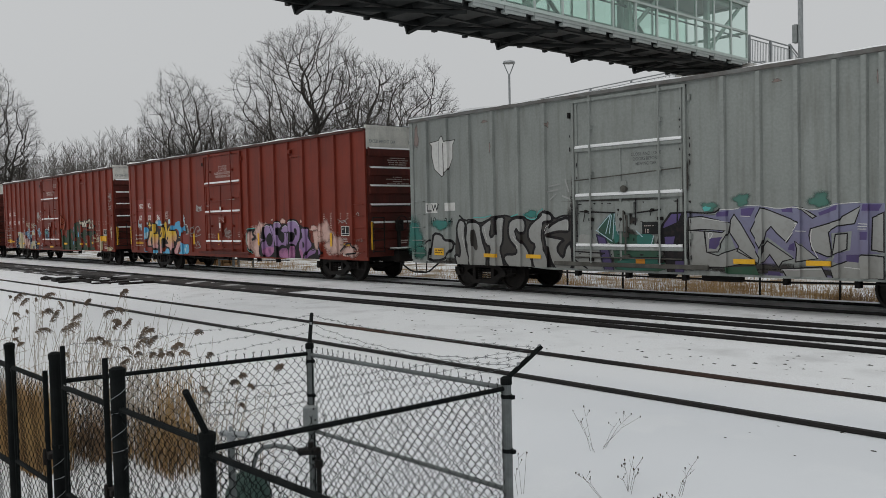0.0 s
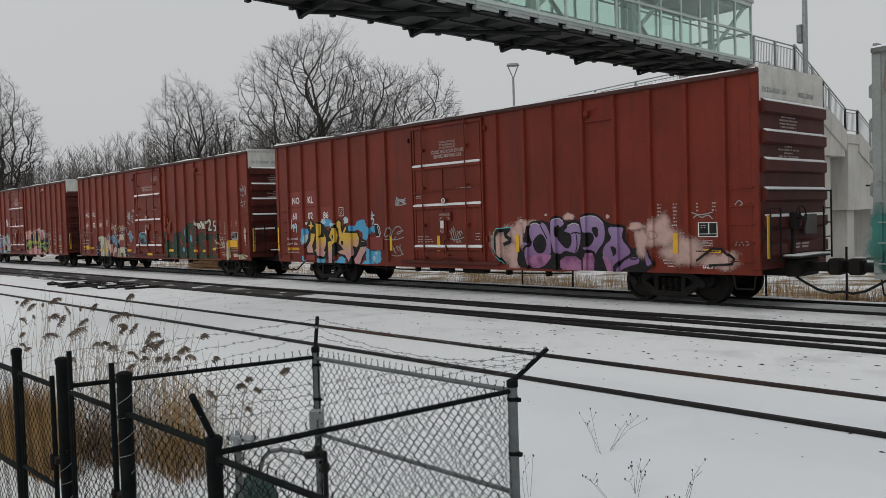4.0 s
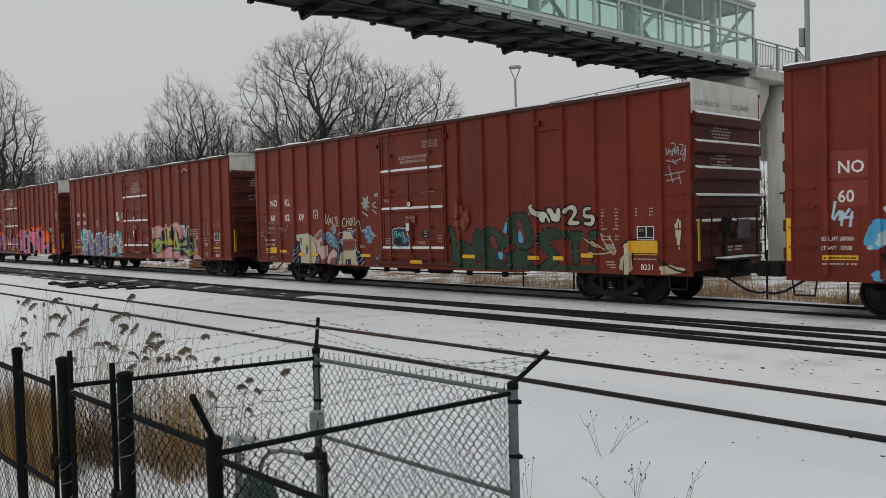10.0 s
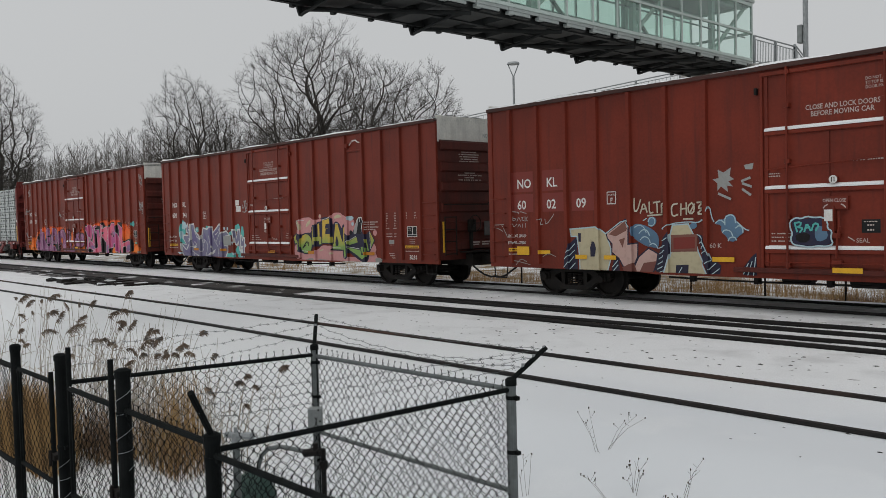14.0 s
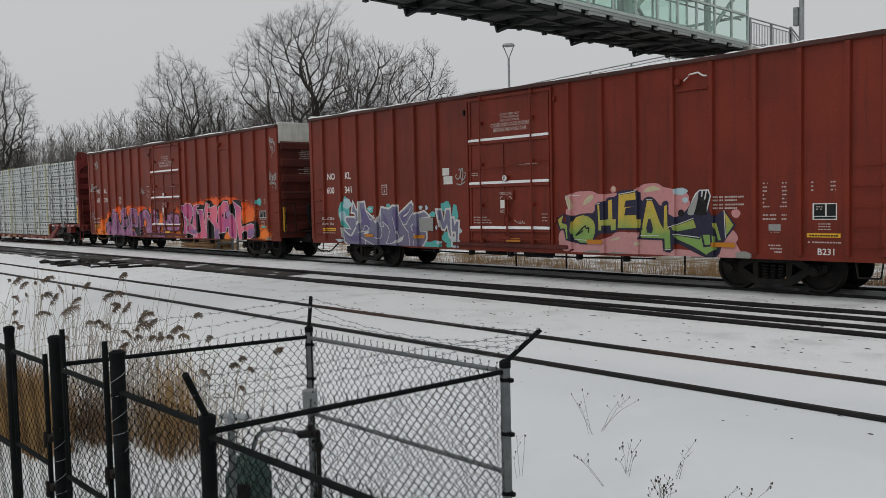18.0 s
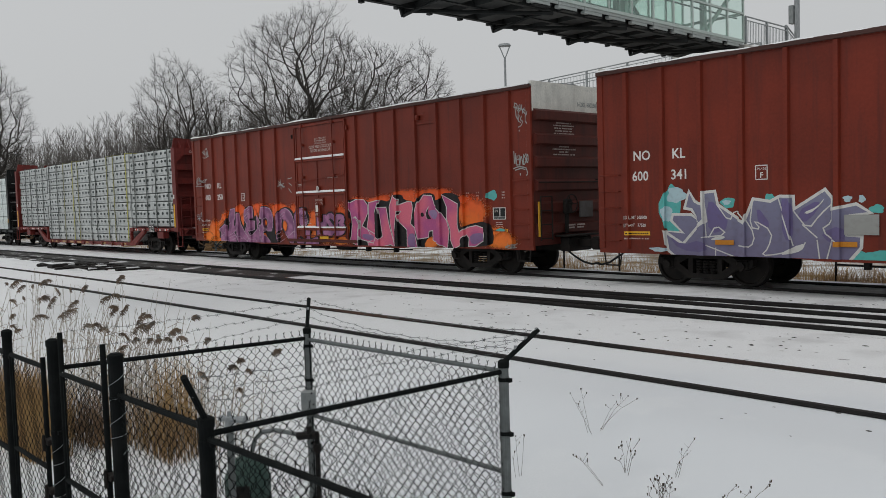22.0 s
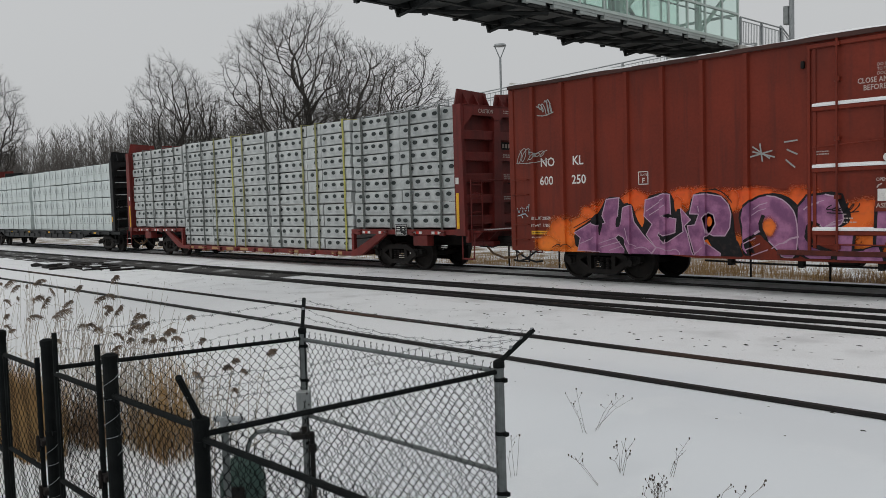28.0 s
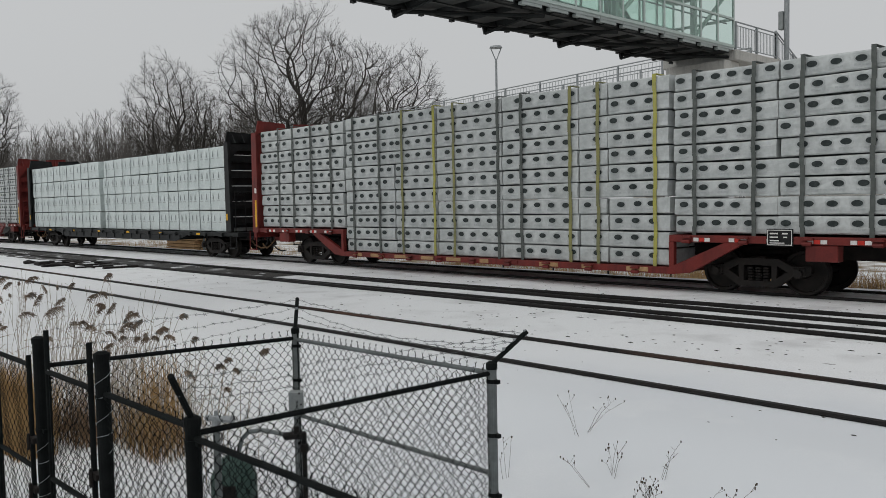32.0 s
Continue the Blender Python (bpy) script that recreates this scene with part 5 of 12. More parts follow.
bm = B()
prism(bm, [(-0.05, 0.2), (0.05, 0.2), (0.05, 0.3), (-0.05, 0.3)], -0.152, -0.14)
part("hasp", bm, "iron", ped, at=Matrix.Translation((px_, py_, 0)) @ Matrix.Rotation(radians(45), 4, "Z"))
# loose wire wound round two posts
for k, (x, r, z0, z1) in enumerate(((PX[2], 0.046, 0.62, 1.12), (PX[1], 0.045, 0.0, 0.5))):
    pts = [Vector((x + r * math.cos(i * 0.7), Y0 + r * math.sin(i * 0.7), z0 + (z1 - z0) * i / 40 + 0.02 * math.sin(i * 0.35))) for i in range(41)]
    part("tie_wire", wires(list(zip(pts[:-1], pts[1:])), 0.0025, "galv", "tie_wire"), None, fence, "loosely wound tie wire")

# ---- enclosed footbridge over the tracks, with its landing, stairs and ramp ----
def glass(name, colour, rough=0.03):
    m = bpy.data.materials.new(name)
    m.use_nodes = True
    b = m.node_tree.nodes["Principled BSDF"]
    b.inputs["Base Color"].default_value = (*colour, 1)
    b.inputs["Roughness"].default_value, b.inputs["IOR"].default_value = rough, 1.45
    b.inputs["Transmission Weight"].default_value = 1.0
    return m


M["glass"] = glass("green_glass", (0.74, 0.91, 0.84))
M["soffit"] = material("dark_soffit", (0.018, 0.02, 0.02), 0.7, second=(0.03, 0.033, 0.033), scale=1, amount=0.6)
M["steel_dark"] = material("dark_painted_steel", (0.013, 0.015, 0.015), 0.55, second=(0.024, 0.027, 0.027), scale=2, amount=0.6)
M["fascia"] = material("grey_fascia", (0.42, 0.46, 0.45), 0.5, second=(0.34, 0.38, 0.37), scale=1.5, amount=0.6, streak=(0.25, 0.27, 0.26, 0.3))
BX0, BX1, BY1, BAY = -18.1, -15.5, 30.64, 1.25
BAYS = 30
BY0 = BY1 - BAYS * BAY
SILL_Z, MID_Z, HEAD_Z = 7.83, 8.87, 9.92
bridge = thing("footbridge", "enclosed steel and glass footbridge crossing above the tracks", "footbridge")
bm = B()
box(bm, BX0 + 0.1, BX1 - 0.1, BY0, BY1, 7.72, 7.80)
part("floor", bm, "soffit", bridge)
bm = B()
box(bm, BX0 - 0.1, BX1 + 0.1, BY0, BY1 + 0.12, 10.0, 10.14, 0.03)
part("roof", bm, "fascia", bridge)
bm = B()
box(bm, BX0 - 0.08, BX1 + 0.08, BY0, BY1 + 0.1, 10.14, 10.19, 0.02)
part("roof_snow", bm, "snow", bridge)
mull = B()
box(mull, -0.045, 0.045, -0.035, 0.035, SILL_Z - 0.05, 10.0, 0.006)
mull = mesh_of("mullion", mull, "frame_green")
pane_lo, pane_hi = B(), B()
box(pane_lo, -0.006, 0.006, 0.05, BAY - 0.05, SILL_Z + 0.06, MID_Z - 0.05)
box(pane_hi, -0.006, 0.006, 0.05, BAY - 0.05, MID_Z + 0.05, HEAD_Z - 0.05)
pane_lo, pane_hi = mesh_of("pane", pane_lo, "glass"), mesh_of("pane", pane_hi, "glass")
fas = B()
box(fas, -0.02, 0.02, 0.012, BAY - 0.012, 7.69, SILL_Z - 0.05, 0.004)
box(fas, -0.16, 0.0, 0.03, BAY - 0.35, 7.60, 7.69, 0.004)
fas = mesh_of("fascia_plate", fas, "fascia")
for side, x in ((1, BX1), (-1, BX0)):
    face = part("glazed_side", (lambda b_: (box(b_, x - 0.05, x + 0.05, BY0, BY1, SILL_Z - 0.05, SILL_Z + 0.05, 0.006), box(b_, x - 0.05, x + 0.05, BY0, BY1, MID_Z - 0.04, MID_Z + 0.04, 0.006), box(b_, x - 0.05, x + 0.05, BY0, BY1, HEAD_Z - 0.05, HEAD_Z + 0.08, 0.006), b_)[-1])(B()), "frame_green", bridge, "pale green framed glazing")
    for i in range(BAYS + 1):
        part("mullion", mull, None, face, at=(x, BY0 + i * BAY, 0))
    for i in range(BAYS):
        for me_ in (pane_lo, pane_hi):
            part("pane", me_, None, face, at=(x, BY0 + i * BAY, 0)).visible_shadow = False
        part("fascia_plate", fas, None, face, at=Matrix.Translation((x, BY0 + i * BAY, 0)) if side > 0 else Matrix.Translation((x, BY0 + (i + 1) * BAY, 0)) @ Matrix.Rotation(math.pi, 4, "Z"))
bm = B()
for z in (SILL_Z, MID_Z, HEAD_Z):
    box(bm, BX0, BX1, BY1 - 0.04, BY1 + 0.04, z - 0.05, z + 0.05, 0.005)
part("end_frame", bm, "frame_green", bridge)
# inner trusses
for i in range(0, BAYS, 2):
    y = BY0 + i * BAY
    for x in (BX0 + 0.28,) if i % 4 else (BX1 - 0.28,):
        bm = B()
        up = (i // 2) % 2 == 0
        cyl(bm, (x, y, 7.9 if up else 9.9), (x, y + 2 * BAY, 9.9 if up else 7.9), 0.075, 8)
        part("truss_diagonal", bm, "frame_green", bridge)
        bm = B()
        box(bm, x - 0.09, x + 0.09, y - 0.09, y + 0.09, 7.8, 9.98)
        part("truss_post", bm, "frame_green", bridge)
for x in (BX1 - 0.28, BX0 + 0.28):
    for z in (7.88, 9.9):
        bm = B()
        box(bm, x - 0.1, x + 0.1, BY0, BY1, z - 0.09, z + 0.09, 0.01)
        part("truss_chord", bm, "frame_green", bridge)
    bm = B()
    cyl(bm, (x, BY0, 8.75), (x, BY1, 8.75), 0.03, 8)
    part("handrail", bm, "galv", bridge)
# structure below the floor
beam = B()
prism(beam, [(-0.42, 7.72), (-0.34, 7.56), (0.34, 7.56), (0.42, 7.72)], BX0, BX1 - 0.04, "x")
box(beam, BX0 - 0.02, BX0 + 0.12, 0.3, 0.42, 7.48, 7.56)
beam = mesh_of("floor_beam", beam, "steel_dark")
for i in range(BAYS):
    part("floor_beam", beam, None, bridge, at=(0, BY0 + (i + 0.5) * BAY, 0))
for x in (BX0 + 0.15, (BX0 + BX1) / 2, BX1 - 0.3):
    bm = B()
    box(bm, x - 0.07, x + 0.07, BY0, BY1 - 1.0, 7.53, 7.70)
    part("stringer", bm, "steel_dark", bridge)
for i in range(0, BAYS, 3):
    y = BY0 + i * BAY
    for a, b in (((BX0 + 0.1, y), (BX1 - 0.2, y + 3 * BAY)),):
        bm = B()
        cyl(bm, (a[0], a[1], 7.46), (b[0], b[1], 7.46), 0.06, 6)
        part("brace", bm, "steel_dark", bridge)
    bm = B()
    prism(bm, [(y - 0.14, 7.56), (y + 0.14, 7.56), (y + 0.05, 7.3), (y - 0.05, 7.3)], BX0 - 0.02, BX0 + 0.04, "x")
    part("gusset", bm, "steel_dark", bridge)
    bm = B()
    cyl(bm, (BX0 + 0.02, y, 7.33), (BX1 - 0.5, y, 7.6), 0.045, 6)
    part("strut", bm, "steel_dark", bridge)

# landing, pier and columns
SX0_ = BX1 - 2.22
landing = thing("landing", "concrete landing and pier at the end of the footbridge", "landing")
bm = B()
box(bm, BX0 - 0.5, BX1 + 0.12, BY1 + 0.02, 34.3, 7.32, 7.72, 0.03)
box(bm, BX0 - 0.5, SX0_, 34.3, 36.8, 7.32, 7.72, 0.03)
part("slab", bm, "concrete", landing)
bm = B()
box(bm, BX0 - 0.1, BX1 - 0.1, 30.2, 31.3, 6.9, 7.32, 0.04)
part("pier_cap", bm, "concrete", landing)
for x, y in ((BX0 + 0.5, 30.75), (BX1 - 0.65, 30.75), (BX0 + 0.5, 33.6), (BX1 - 0.55, 33.6)):
    bm = B()
    cyl(bm, (x, y, -0.6), (x, y, 7.3 if y > 32 else 6.9), 0.36, 24)
    part("column", bm, "concrete", landing, smooth=True)


bm = B()
cyl(bm, (BX1 - 0.3, 31.5, -0.5), (BX1 - 0.3, 31.5, 7.3), 0.09, 12)
part("downpipe", bm, "white", landing, "white downpipe")
bm = B()
prism(bm, [(31.35, 7.32), (32.9, 7.32), (32.9, 6.9), (32.0, 5.6), (31.7, 5.6)], BX1 - 1.6, BX1 - 0.5, "x")
part("corbel", bm, "concrete", landing)


def railing(parent, pts, h=1.07, gap=0.13, post_gap=1.6):
    """A metal guard along points: top rail, lower rail, pickets and stouter posts."""
    for a, b in zip(pts[:-1], pts[1:]):
        a, b = Vector(a), Vector(b)
        up = Vector((0, 0, 1))
        bm = B()
        cyl(bm, a + up * h, b + up * h, 0.03, 8)
        part("top_rail", bm, "galv", parent)
        bm = B()
        cyl(bm, a + up * (h - 0.14), b + up * (h - 0.14), 0.02, 6)
        cyl(bm, a + up * 0.1, b + up * 0.1, 0.02, 6)
        part("lower_rail", bm, "galv", parent)
        L = (b - a).length
        n = max(1, int(L / gap))
        segs = [(a.lerp(b, i / n) + up * 0.1, a.lerp(b, i / n) + up * (h - 0.14)) for i in range(n + 1)]
        tagged(part("picket", wires(segs, 0.011, "galv", "picket", 4), None, parent), kind="stuff")
        k = max(1, round(L / post_gap))
        for i in range(k + 1):
            p = a.lerp(b, i / k)
            bm = B()
            box(bm, p.x - 0.045, p.x + 0.045, p.y - 0.045, p.y + 0.045, p.z - 0.05, p.z + h, 0.008)
            part("rail_post", bm, "galv", parent)


railing(landing, [(BX1 + 0.05, BY1 + 0.1, 7.72), (BX1 + 0.05, 34.3, 7.72)])
railing(landing, [(BX0 - 0.4, BY1 + 0.1, 7.72), (BX0 - 0.4, 34.3, 7.72)])
railing(landing, [(SX0_, 36.7, 7.72), (BX0 - 0.4, 36.7, 7.72)])
stairs = thing("staircase", "concrete staircase with metal guards leading down from the landing", "staircase")
SX0, SX1 = BX1 - 2.2, BX1 + 0.1
runs = [(34.3, 7.72, 39.4, 5.45), (40.8, 5.45, 47.0, 2.7)]
for y0, z0, y1, z1 in runs:
    n = round((z0 - z1) / 0.155)
    prof = [(y0, z0 - 0.75)]
    prof.append((y0, z0))
    for i in range(n):
        ya, yb = y0 + (y1 - y0) * i / n, y0 + (y1 - y0) * (i + 1) / n
        zb = z0 - (z0 - z1) * (i + 1) / n
        prof += [(ya + 0.001, zb), (yb, zb)]
    prof += [(y1, z1 - 0.75)]
    bm = B()
    prism(bm, prof, SX0, SX1 - 0.16, "x")
    part("flight", bm, "concrete", stairs)
    bm = B()
    prism(bm, [(y0, z0 + 0.1), (y1, z1 + 0.1), (y1, z1 - 0.8), (y0, z0 - 0.8)], SX1 - 0.16, SX1, "x")
    part("stringer_wall", bm, "concrete", stairs)
    railing(stairs, [(SX1 - 0.08, y0, z0 + 0.1), (SX1 - 0.08, y1, z1 + 0.1)], gap=0.14)
bm = B()
box(bm, SX0, SX1, 39.4, 40.8, 5.0, 5.45, 0.02)
part("half_landing", bm, "concrete", stairs)
railing(stairs, [(SX1 - 0.08, 39.4, 5.5), (SX1 - 0.08, 40.8, 5.5)])
bm = B()
prism(bm, [(39.6, 1.95), (39.6, 5.0), (40.8, 5.0), (46.4, 2.4), (46.4, 1.95)], SX0 + 0.1, SX1 - 0.06, "x")
part("support_wall", bm, "concrete", stairs)
bm = B()
prism(bm, [(34.4, 4.4), (34.4, 6.98), (39.3, 4.75), (39.3, 4.4)], SX0 + 0.1, SX1 - 0.06, "x")
part("support_wall", bm, "concrete", stairs)
for y, z in ((35.5, 4.4), (38.0, 4.4), (40.6, 1.95), (43.45, 1.95)):
    bm = B()
    box(bm, SX0 + 0.5, SX1 - 0.35, y - 0.4, y + 0.4, -0.6, z, 0.03)
    part("column", bm, "concrete", stairs)
# long ramp running off beside the tracks
ramp = thing("ramp", "long concrete access ramp with a pale metal guard", "ramp")
RY0, RY1 = 34.6, 36.8
RA, RB = (BX0 - 0.5, 7.72), (-58.0, 6.25)
bm = B()
prism(bm, [(RA[0], RA[1]), (RB[0], RB[1]), (RB[0], RB[1] - 0.6), (RA[0], RA[1] - 0.6)], RY0, RY1)
part("deck", bm, "concrete", ramp)
railing(ramp, [(RA[0], RY0 + 0.1, RA[1]), (RB[0], RY0 + 0.1, RB[1])], gap=0.2, post_gap=2.4, h=1.0)
railing(ramp, [(RA[0], RY1 - 0.1, RA[1]), (RB[0], RY1 - 0.1, RB[1])], gap=0.3, post_gap=2.4, h=1.0)
for k in range(5):
    x = -22.5 - 8.0 * k
    z = RA[1] + (RB[1] - RA[1]) * (x - RA[0]) / (RB[0] - RA[0])
    bm = B()
    box(bm, x - 0.35, x + 0.35, RY0 + 0.3, RY1 - 0.3, -0.6, z - 0.55, 0.03)
    part("pier", bm, "concrete", ramp)


def street_lamp(x, y, top, r=0.09):
    l_ = thing("street_lamp", "grey street lamp with a forked neck and flat round head", "street lamp")
    bm = B()
    cyl(bm, (x, y, -0.5), (x, y, top - 0.9), r, 12, r * 0.8)
    part("pole", bm, "galv", l_)
    for s in (-1, 1):
        bm = B()
        tube(bm, [(x, y, top - 0.95), (x + s * 0.12 * 0.7, y + s * 0.12, top - 0.6), (x + s * 0.3 * 0.7, y + s * 0.3, top - 0.08)], 0.035, 6)
        part("fork", bm, "galv", l_)
    bm = B()
    cyl(bm, (x, y, top - 0.12), (x, y, top), 0.42, 20, 0.36)
    part("head", bm, "galv", l_)
    return l_


street_lamp(-36.4, 40.0, 12.0)
cctv = thing("tall_pole", "tall pale pole with a small control box beside the stairs", "pole")
bm = B()
cyl(bm, (BX1 + 0.35, 34.6, -0.5), (BX1 + 0.35, 34.6, 14.0), 0.12, 14, 0.1)
part("pole", bm, "galv", cctv)
bm = B()
box(bm, BX1 + 0.05, BX1 + 0.25, 34.45, 34.75, 8.95, 9.7, 0.02)
part("control_box", bm, "meter", cctv)

# ---- bare winter trees ----
class Limbs:
    """Collects tapered tubes into one mesh."""
    def __init__(self):
        self.v, self.f = [], []

    def add(self, pts, r0, r1, sides, radii=None):
        k0 = len(self.v)
        n = len(pts)
        for i, p in enumerate(pts):
            d = (pts[min(i + 1, n - 1)] - pts[max(i - 1, 0)])
            if d.length < 1e-6:
                d = Vector((0, 0, 1))
            d.normalize()
            u = d.orthogonal()
            u.normalize()
            w = d.cross(u)
            r = radii[i] if radii else r0 + (r1 - r0) * i / (n - 1)
            for j in range(sides):
                a = 2 * math.pi * j / sides
                q = p + (u * math.cos(a) + w * math.sin(a)) * r
                self.v.append((q.x, q.y, q.z))
        for i in range(n - 1):
            for j in range(sides):
                a, b = k0 + i * sides + j, k0 + i * sides + (j + 1) % sides
                self.f.append((a, b, b + sides, a + sides))

    def mesh(self, name, mat, smooth=True):
        m = bpy.data.meshes.new(name)
        m.from_pydata(self.v, [], self.f)
        m.materials.append(M[mat])
        if smooth:
            m.polygons.foreach_set("use_smooth", [True] * len(m.polygons))
        return m


def oak(seed, height, radius, fork=0.16, low=0.2, lean=0.0, count=1500, pull=0.27, tip=0.0115):
    """A broad bare crown: points spread through a lobed dome, each joined to the growing tree by the
    shortest way that also keeps the run from the root short; limbs thicken by what they carry."""
    rnd = random.Random(seed)
    up = Vector((0, 0, 1))
    mid = Vector((lean * height, 0, height * (low + (1 - low) * 0.38)))
    lobes = [Vector((rnd.gauss(0, 1), rnd.gauss(0, 1), rnd.gauss(0.3, 1))).normalized() for _ in range(11)]
    top = Vector((lean * 1.2, 0.05, height * fork))
    pts = [top]
    while len(pts) < count:
        n = Vector((rnd.gauss(0, 1), rnd.gauss(0, 1), rnd.gauss(0, 1))).normalized()
        rim = 0.7 + 0.28 * max(max(0.0, n.dot(b)) ** 6 for b in lobes)
        u = n * rim * rnd.random() ** 0.4
        p = mid + Vector((u.x * radius, u.y * radius, u.z * (height - mid.z if u.z > 0 else mid.z - height * low)))
        if (p - top).length > 1.2 and p.z > top.z - 1.0 - 0.15 * (p - top).length:
            pts.append(p)
    xyz = np.array([tuple(p) for p in pts])
    n = len(pts)
    parent = np.zeros(n, int)
    run = np.zeros(n)
    best = np.linalg.norm(xyz - xyz[0], axis=1) * (1 + pull)
    best[0] = np.inf
    order = [0]
    done = np.zeros(n, bool)
    done[0] = True
    for _ in range(n - 1):
        k = int(np.argmin(best))
        best[k] = np.inf
        done[k] = True
        order.append(k)
        run[k] = run[parent[k]] + np.linalg.norm(xyz[k] - xyz[parent[k]])
        d = np.linalg.norm(xyz - xyz[k], axis=1)
        cost = d + pull * (run[k] + d)
        near = (cost < best) & ~done
        best[near] = cost[near]
        parent[near] = k
    load = np.ones(n)
    for k in reversed(order[1:]):
        load[parent[k]] += load[k]
    kids = {k: [] for k in order}
    for k in order[1:]:
        kids[int(parent[k])].append(k)
    # ease the kinks of each limb, from the tips inwards
    for _ in range(2):
        old = xyz.copy()
        for k in order[1:]:
            if kids[k]:
                c = max(kids[k], key=lambda a: load[a])
                xyz[k] = old[k] * 0.4 + old[parent[k]] * 0.3 + old[c] * 0.3
    rad = tip * load ** 0.49
    tr, cr = Limbs(), Limbs()
    r0 = float(rad[0])
    tr.add([Vector((0, 0, -0.6)), Vector((lean * 0.4, 0, top.z * 0.5)), top], r0 * 1.3, r0, 10)
    for k in order[1:]:
        q = int(parent[k])
        if q and max(kids[q], key=lambda a: load[a]) == k:
            continue
        line = [q, k]
        while kids[line[-1]]:
            line.append(max(kids[line[-1]], key=lambda a: load[a]))
        run_pts = [Vector(xyz[a]) for a in line]
        radii = [min(rad[a], rad[line[1]] * 1.1) for a in line]
        radii[-1] *= 0.6
        cr.add(run_pts, 0, 0, 7 if radii[0] > 0.12 else (4 if radii[0] > 0.05 else 3), radii)
    for k in order[1:]:
        if load[k] > 9:
            continue
        q = Vector(xyz[k])
        d = (q - Vector(xyz[parent[k]])).normalized()
        out = ((q - mid).normalized() + up * 0.35 + d).normalized()
        for _ in range(4 if load[k] < 2 else 3):
            e = (out + Vector((rnd.gauss(0, 0.5), rnd.gauss(0, 0.5), rnd.gauss(0, 0.4)))).normalized()
            a = q.lerp(Vector(xyz[parent[k]]), rnd.uniform(0, 0.8) if load[k] > 1 else rnd.uniform(0, 0.4))
            m1 = a + e * rnd.uniform(0.25, 0.6)
            m2 = m1 + (e + out * 0.4 + Vector((rnd.gauss(0, 0.3), rnd.gauss(0, 0.3), rnd.gauss(0, 0.3)))).normalized() * rnd.uniform(0.2, 0.6)
            cr.add([a, m1, m2], 0.0098, 0.005, 3)
            f = (e + Vector((rnd.gauss(0, 0.6), rnd.gauss(0, 0.6), rnd.gauss(0.1, 0.5)))).normalized()
            cr.add([m1, m1 + f * rnd.uniform(0.2, 0.5)], 0.008, 0.005, 3)
    return tr.mesh("trunk", "bark"), cr.mesh("crown", "bark")


def tree(mesh_pair, at, label):
    t = thing("tree", label, "tree", at=at, group="bare trees")
    part("trunk", mesh_pair[0], None, t)
    part("crown", mesh_pair[1], None, t)
    return t


OAK_A = oak(11, 24.4, 9.0, fork=0.2, low=0.22, count=2700)
OAK_B = oak(23, 18.4, 5.0, fork=0.28, low=0.28, count=1100)
OAK_C = oak(37, 16.2, 5.3, fork=0.34, low=0.4, lean=0.17, count=650)
OAK_D = oak(58, 22.0, 7.8, fork=0.2, low=0.2, count=2400)
OAK_E = oak(64, 25.0, 6.6, fork=0.22, low=0.2, count=2400)
OAK_F = oak(71, 13.2, 5.0, fork=0.2, low=0.2, count=1000)
tree(OAK_A, pose(-71.2, 48, -0.3, 0, 0, 20), "large bare oak with a broad crown of dark limbs")
tree(OAK_B, pose(-60.9, 48, 0, 0, 0, 70), "bare tree with a rounded crown of fine twigs")
tree(OAK_C, pose(-57.2, 47, 0, 0, 0, 25), "leaning bare tree with long curved limbs")
tree(OAK_D, pose(-97.0, 48, 0, 0, 0, 140), "bare tree with a domed crown above the hedge")
tree(OAK_E, pose(-123, 32, 0, 0, 0, 200), "bare tree with wide limbs beside the railway")
tree(OAK_F, pose(-83, 49, 0, 0, 0, 60), "low bare tree with a tangle of twigs")


def wood(seed, n, x0, x1, y0, y1, h0, h1, name, label):
    """A far wood of thin bare stems and brush, one mesh."""
    rnd = random.Random(seed)
    L = Limbs()
    for _ in range(n):
        x, y = rnd.uniform(x0, x1), rnd.uniform(y0, y1)
        h = rnd.uniform(h0, h1)
        p = Vector((x, y, -0.5))
        d = Vector((rnd.uniform(-0.06, 0.06), rnd.uniform(-0.06, 0.06), 1)).normalized()
        top = p + d * h
        mid = p.lerp(top, 0.5) + Vector((rnd.uniform(-0.3, 0.3), 0, 0))
        L.add([p, mid, top], 0.06 + h * 0.0035, 0.014, 4)
        for _ in range(rnd.randint(20, 28)):
            u = rnd.uniform(0.15, 0.97)
            q = p.lerp(mid, u * 2) if u < 0.5 else mid.lerp(top, u * 2 - 1)
            a = rnd.uniform(0, 2 * math.pi)
            e = Vector((math.cos(a) * 0.6, math.sin(a) * 0.6, rnd.uniform(0.5, 1.3))).normalized()
            ln = h * rnd.uniform(0.1, 0.25) * (1.15 - u * 0.6)
            m1 = q + e * ln * 0.5
            m2 = q + e * ln + Vector((0, 0, ln * 0.15))
            L.add([q, m1, m2], 0.026, 0.01, 3)
            for _ in range(2):
                f = (e + Vector((rnd.uniform(-0.7, 0.7), rnd.uniform(-0.7, 0.7), rnd.uniform(0, 0.6)))).normalized()
                L.add([m1, m1 + f * ln * 0.6], 0.016, 0.007, 3)
    ob = new(name, L.mesh(name, "twig", False))
    return tagged(ob, label, "wood", kind="stuff")


